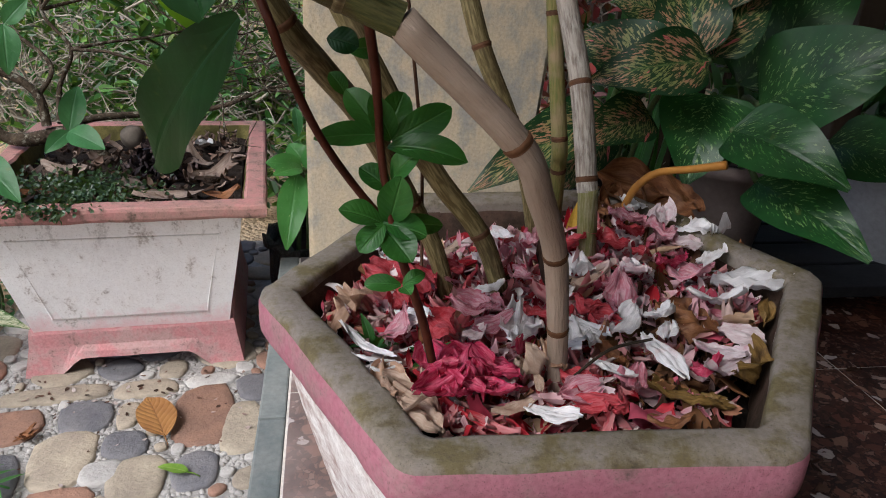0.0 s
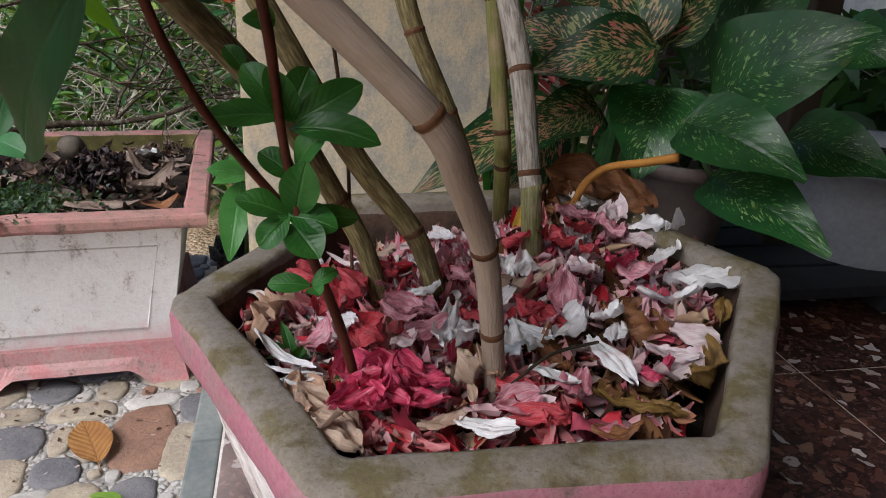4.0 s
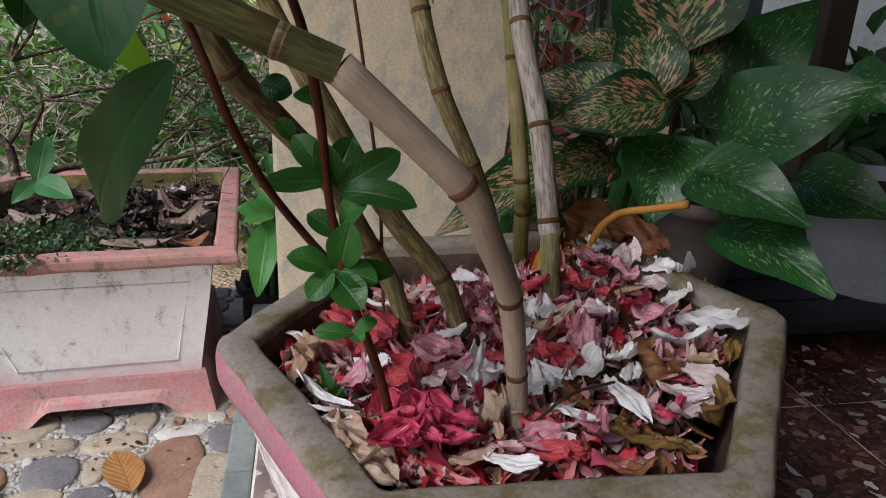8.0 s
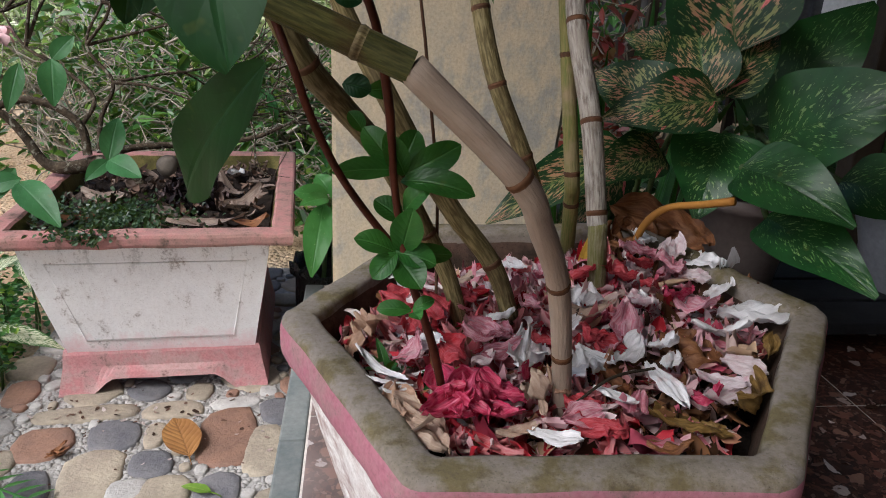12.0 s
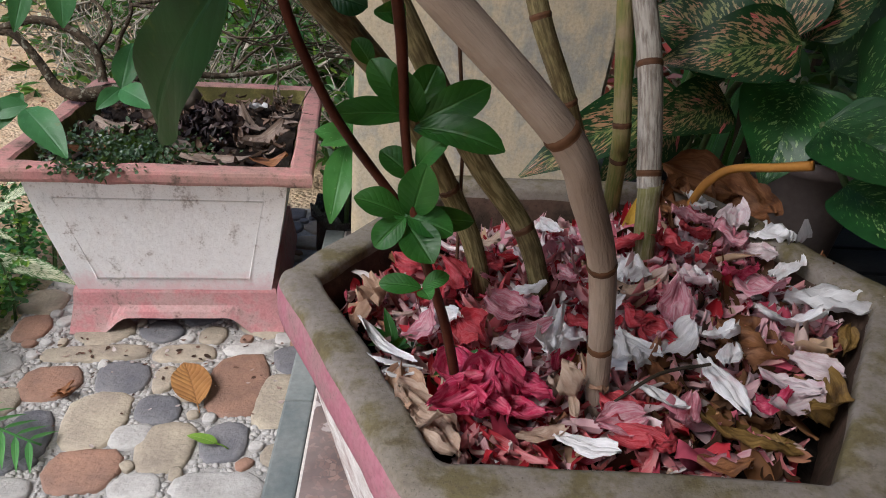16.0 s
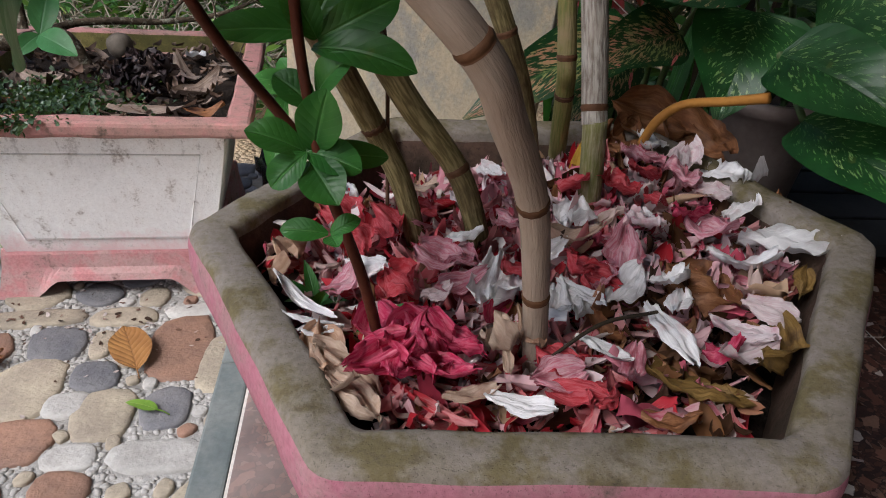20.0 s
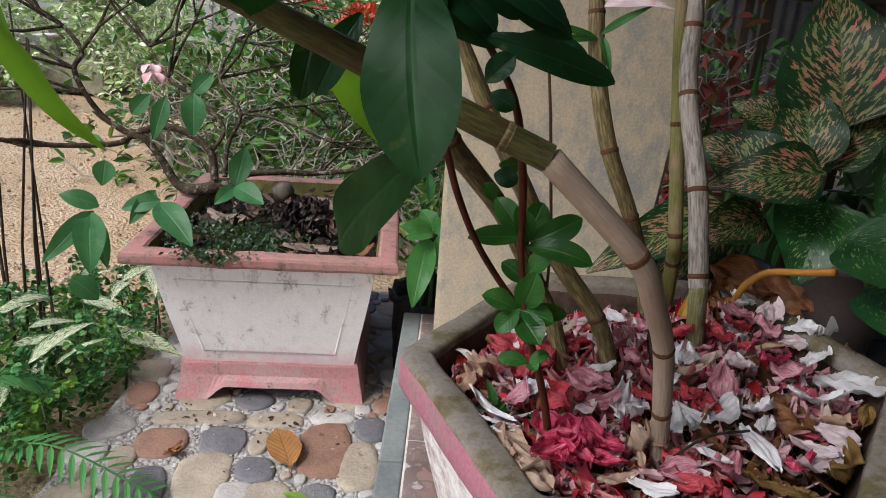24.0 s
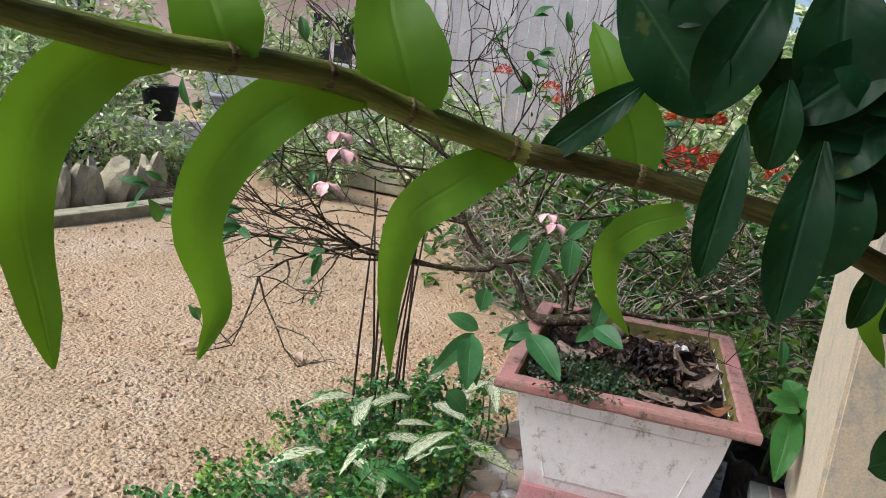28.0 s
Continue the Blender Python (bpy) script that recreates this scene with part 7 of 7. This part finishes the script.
tagged(pale, "pale whitewashed garden wall", "wall", kind="structure")


def bonsai_litter():
    """Dry leaves, moss and a rounded stone on the bonsai's soil."""
    r = random.Random(14)
    bm = bmesh.new()
    for _ in range(330):
        x, y = r.uniform(-0.19, 0.19), r.uniform(0.05, 0.54)
        size = r.uniform(0.012, 0.035)
        p = BONSAI @ Vector((x, y, 0.325 + r.uniform(0, 0.012)))
        scrap(bm, p, size, size * r.uniform(0.3, 0.7), r.uniform(0, 360), r.uniform(-30, 30), r.uniform(-40, 40), r.uniform(0.05, 0.3), r.uniform(0.08, 0.2), r, 4)
    ob = part("leaf_litter", bm, islands("dry_scraps", [(0.0, (0.03, 0.02, 0.015)), (0.4, (0.07, 0.045, 0.033)), (0.7, (0.14, 0.085, 0.062)), (0.9, (0.24, 0.18, 0.15))], 0.7, 0.05))
    tagged(ob, "dry brown leaf scraps on the bonsai's soil", "leaves", kind="stuff")
    for x, y, ln, w, a, k in ((-0.112, 0.262, 0.1, 0.05, 160, "dull"), (0.118, 0.452, 0.15, 0.035, 100, "greywhite"), (0.15, 0.2, 0.11, 0.045, 60, "dull"), (0.095, 0.1, 0.13, 0.035, 5, "dull"), (-0.13, 0.12, 0.07, 0.03, 30, "brown"), (0.17, 0.36, 0.06, 0.03, 60, "dull"), (0.02, 0.16, 0.06, 0.035, -40, "dull"), (0.17, 0.09, 0.06, 0.03, 30, "brown"), (0.12, 0.3, 0.09, 0.04, 130, "dull")):
        p = BONSAI @ Vector((x, y, 0.338))
        ob = part("fallen_leaf", scrap(bmesh.new(), p, ln, w, a, r.uniform(-8, 8), r.uniform(-15, 15), 0.1, 0.1, r, 8), PETALS[k][0])
        tagged(ob, "curled dry leaf on the bonsai's soil", "leaf", "dry leaves on the bonsai's soil")
    bm = bmesh.new()
    bmesh.ops.create_icosphere(bm, subdivisions=3, radius=0.026)
    for v in bm.verts:
        v.co *= 1 + 0.12 * noise.noise(v.co * 60)
    ob = part("stone", bm, plain("brown_pebble", (0.17, 0.14, 0.115), (0.1, 0.085, 0.07), 30, 150))
    ob.matrix_world = Matrix.Translation((-0.692, 1.006, 0.34))
    tagged(ob, "small rounded grey stone on the bonsai's soil", "stone")
    bm = bmesh.new()
    for _ in range(150):
        a, q = r.uniform(0, 6.28), 0.075 * math.sqrt(r.random())
        p = BONSAI @ Vector((0.05 + q * math.cos(a) * 0.9, 0.3 + q * math.sin(a) * 1.3, 0.322 + 0.04 * (1 - (q / 0.075) ** 2) + r.uniform(-0.004, 0.008)))
        size = r.uniform(0.014, 0.032)
        scrap(bm, p, size, size * r.uniform(0.4, 0.8), r.uniform(0, 360), r.gauss(0, 35), r.gauss(0, 40), r.uniform(0.1, 0.4), r.uniform(0.15, 0.35), r, 6, 7)
    ob = part("rotting_clump", bm, islands("black_rot", [(0.0, (0.012, 0.009, 0.01)), (0.5, (0.03, 0.02, 0.022)), (0.85, (0.07, 0.045, 0.045)), (0.95, (0.16, 0.12, 0.11))], 0.5, 0))
    tagged(ob, "heap of blackened rotting flowers on the bonsai's soil", "litter", kind="stuff")
    moss = []
    for _ in range(1500):
        x, y = r.gauss(-0.07, 0.06), r.gauss(0.13, 0.06)
        if abs(x) > 0.2 or not 0.045 < y < 0.54:
            continue
        moss.append((BONSAI @ Vector((x, y, 0.325 + 0.018 * r.random())), (r.uniform(-1, 1), r.uniform(-1, 1), r.uniform(0, 1)), 0.009, 0.008))
    ob = foliage("moss", moss, M_MOSS, None, 9, "dark green creeping weed on the bonsai's soil")
    tagged(ob, category="moss")


M_MOSS = tint_leaf("dark_moss", [(0.0, (0.012, 0.03, 0.014)), (0.5, (0.03, 0.06, 0.03)), (0.95, (0.06, 0.1, 0.05))])
bonsai_litter()


def gravel():
    """Loose grit over the yard, denser near the porch."""
    r = np.random.RandomState(6)
    n = 22000
    d = 0.9 + 4.2 * r.rand(n) ** 1.5
    a = np.radians(r.uniform(95, 190, n))
    cx, cy = -0.5 + d * np.cos(a), 0.2 + d * np.sin(a)
    keep = (cx < -0.95) & ~((cx > -1.4) & (cy > -0.1) & (cy < 0.95))
    cx, cy = cx[keep], cy[keep]
    n = len(cx)
    size = (0.002 + 0.006 * r.rand(n) ** 4) * (0.8 + 0.25 * np.hypot(cx + 0.5, cy))
    base = np.array([(1, 0, 0), (0, 1, 0), (-1, 0, 0), (0, -1, 0), (0, 0, 0.8), (0, 0, -0.6)])
    tri = np.array([(0, 1, 4), (1, 2, 4), (2, 3, 4), (3, 0, 4), (1, 0, 5), (2, 1, 5), (3, 2, 5), (0, 3, 5)])
    th = r.uniform(0, 6.28, n)
    v = base[None] * r.uniform(0.6, 1.3, (n, 6, 1)) * size[:, None, None]
    x = v[..., 0] * np.cos(th)[:, None] - v[..., 1] * np.sin(th)[:, None] + cx[:, None]
    y = v[..., 0] * np.sin(th)[:, None] + v[..., 1] * np.cos(th)[:, None] + cy[:, None]
    gz = np.array([-0.06 + 0.03 * noise.noise((float(p) * 1.3, float(q) * 1.3, 0)) for p, q in zip(cx, cy)])
    z = v[..., 2] + gz[:, None] + 0.3 * size[:, None]
    me = bpy.data.meshes.new("gravel")
    me.from_pydata(np.stack([x, y, z], -1).reshape(-1, 3).tolist(), [], (tri[None] + 6 * np.arange(n)[:, None, None]).reshape(-1, 3).tolist())
    me.materials.append(islands("grit", [(0.0, (0.22, 0.14, 0.09)), (0.2, (0.38, 0.26, 0.16)), (0.6, (0.46, 0.34, 0.22)), (0.85, (0.52, 0.41, 0.3)), (0.96, (0.24, 0.1, 0.07))], 0.95, 0))
    tagged(new("gravel", me), "loose pinkish grit strewn over the yard", "gravel", kind="stuff")


gravel()
for x, y, a in ((-2.06, 0.9, 20), (-1.75, 1.1, 100), (-2.6, 1.6, 60), (-1.6, 0.1, 140)):
    ob = part("fallen_leaf", blade((x, y, -0.04), (x + 0.08 * math.cos(a), y + 0.08 * math.sin(a), -0.035), 0.035, (0, 0, 1), 0.08, 0.3, "oval", 8, 0.04), PETALS["cream"][0])
    tagged(ob, "pale dry leaf lying on the sand", "leaf")

# blade of the dried leaf hanging on its ochre stalk
for at, ln, w, a, tilt, roll in (((0.135, 0.185, 0.523), 0.085, 0.05, -20, 8, 55), ((0.172, 0.17, 0.512), 0.07, 0.055, -38, 18, 40), ((0.108, 0.17, 0.508), 0.05, 0.04, 65, -12, 30)):
    ob = part("blade", scrap(bmesh.new(), at, ln, w, a, tilt, roll, 0.12, 0.13, random.Random(int(ln * 1000)), 14, 11), PETALS["brown"][0], dry, "crumpled brown blade")
    ob.matrix_parent_inverse = keep_dry


def swept_scraps():
    """Bits of dry leaf and petal on the porch floor and between the terrace stones."""
    r = random.Random(77)
    bm = bmesh.new()
    for _ in range(110):
        x, y = r.uniform(0.2, 0.62), r.uniform(-0.32, 0.35)
        size = r.uniform(0.006, 0.022)
        scrap(bm, (x, y, PZ + 0.003), size, size * r.uniform(0.3, 0.8), r.uniform(0, 360), r.uniform(-8, 8), r.uniform(-12, 12), r.uniform(0.03, 0.12), r.uniform(0.05, 0.12), r, 4)
    for _ in range(90):
        p = PORCH @ Vector((r.uniform(-0.5, -0.02), r.uniform(-0.12, 0.02) - 0.25 * r.random() ** 3, 0.006))
        size = r.uniform(0.004, 0.012)
        scrap(bm, p, size, size * r.uniform(0.3, 0.8), r.uniform(0, 360), r.uniform(-8, 8), r.uniform(-12, 12), r.uniform(0.03, 0.12), r.uniform(0.05, 0.12), r, 4)
    ob = part("floor_litter", bm, islands("swept_scraps", [(0.0, (0.03, 0.018, 0.012)), (0.4, (0.09, 0.045, 0.03)), (0.7, (0.2, 0.12, 0.09)), (0.9, (0.42, 0.36, 0.34))], 0.7, 0.05))
    tagged(ob, "dry scraps of leaf and petal strewn on the floor", "litter", kind="stuff")


swept_scraps()


# ---- small growth and scraps ----
def sprouts():
    """Weeds at the edges of the planter, weed spilling over the bonsai planter's rim, a stalk across the litter."""
    r = random.Random(91)
    for name, x, y, z, count, size, label in (
        ("weed", -0.141, -0.058, 0.452, 7, 0.022, "tiny green weed sprouting at the planter's edge"),
        ("weed", 0.204, 0.028, 0.482, 9, 0.012, "small pale green succulent sprout in the planter's corner"),
        ("weed", -0.098, -0.085, 0.458, 5, 0.02, "tiny green weed sprouting among the petals"),
    ):
        it = thing(name, (x, y, z), label, "weed")
        for k in range(count):
            a = 6.28 * k / count + r.uniform(-0.3, 0.3)
            tip = (size * math.cos(a), size * math.sin(a), size * r.uniform(0.6, 1.5))
            part("leaf", blade((0, 0, 0.004), tip, size * 0.42, (0, 0, 1), 0.1, 0.3, "oval", 6), M_LEAF_SHRUB, it)
        part("stem", tube([(0, 0, -0.012, 0.0012), (0, 0, 0.006, 0.001)], 5), M_STALK, it)
    it = part("stalk", tube(smooth_line([(0.066, -0.094, 0.494, 0.0011), (0.03, -0.11, 0.494, 0.0012), (0.0, -0.13, 0.484, 0.001)], 5), 6), M_DARKWOOD)
    tagged(it, "thin dark stalk lying across the petals", "stalk")
    spots = []
    for _ in range(150):
        x = r.gauss(-0.665, 0.03)
        p = Vector((x, 0.53 + (x + 0.655) * 0.17 + r.gauss(0, 0.012), 0.347 + abs(r.gauss(0, 0.004))))
        spots.append((p, (r.uniform(-1, 1), r.uniform(-1, 0.6), r.uniform(-0.5, 0.8)), r.uniform(0.006, 0.012), 0.007))
    for _ in range(26):
        p = Vector((r.gauss(-0.66, 0.02), 0.519, r.uniform(0.336, 0.35)))
        spots.append((p, (r.uniform(-1, 1), r.uniform(-1, -0.2), r.uniform(-1, 0.2)), r.uniform(0.006, 0.012), 0.007))
    ob = foliage("creeping_weed", spots, M_MOSS, None, 92, "dull green creeping weed spilling over the pink rim")
    tagged(ob, category="weed")
    bm = bmesh.new()
    for k in range(6):
        scrap(bm, (-0.706 + r.uniform(-0.015, 0.015), 0.418 + r.uniform(-0.012, 0.012), 0.012), 0.03, 0.009, r.uniform(0, 360), r.uniform(-10, 10), r.uniform(-20, 20), 0.15, 0.12, r, 8, 7)
    tagged(part("withered_flower", bm, PETALS["brown"][0]), "dried brown flower lying on the river stones", "flower")
    bm = bmesh.new()
    for k in range(4):
        blade((-0.074, 0.148, 0.812), (-0.028 + 0.006 * k, 0.13 - 0.004 * k, 0.826 - 0.004 * k), 0.011, (-0.1, -0.87, 0.48), 0.12, 0.4, "lance", 8, 0.08, bm)
    own(part("withered_flower", bm, PETALS["pinkwhite"][0], orchid, "withered pale pink flower hanging at a joint"))


sprouts()
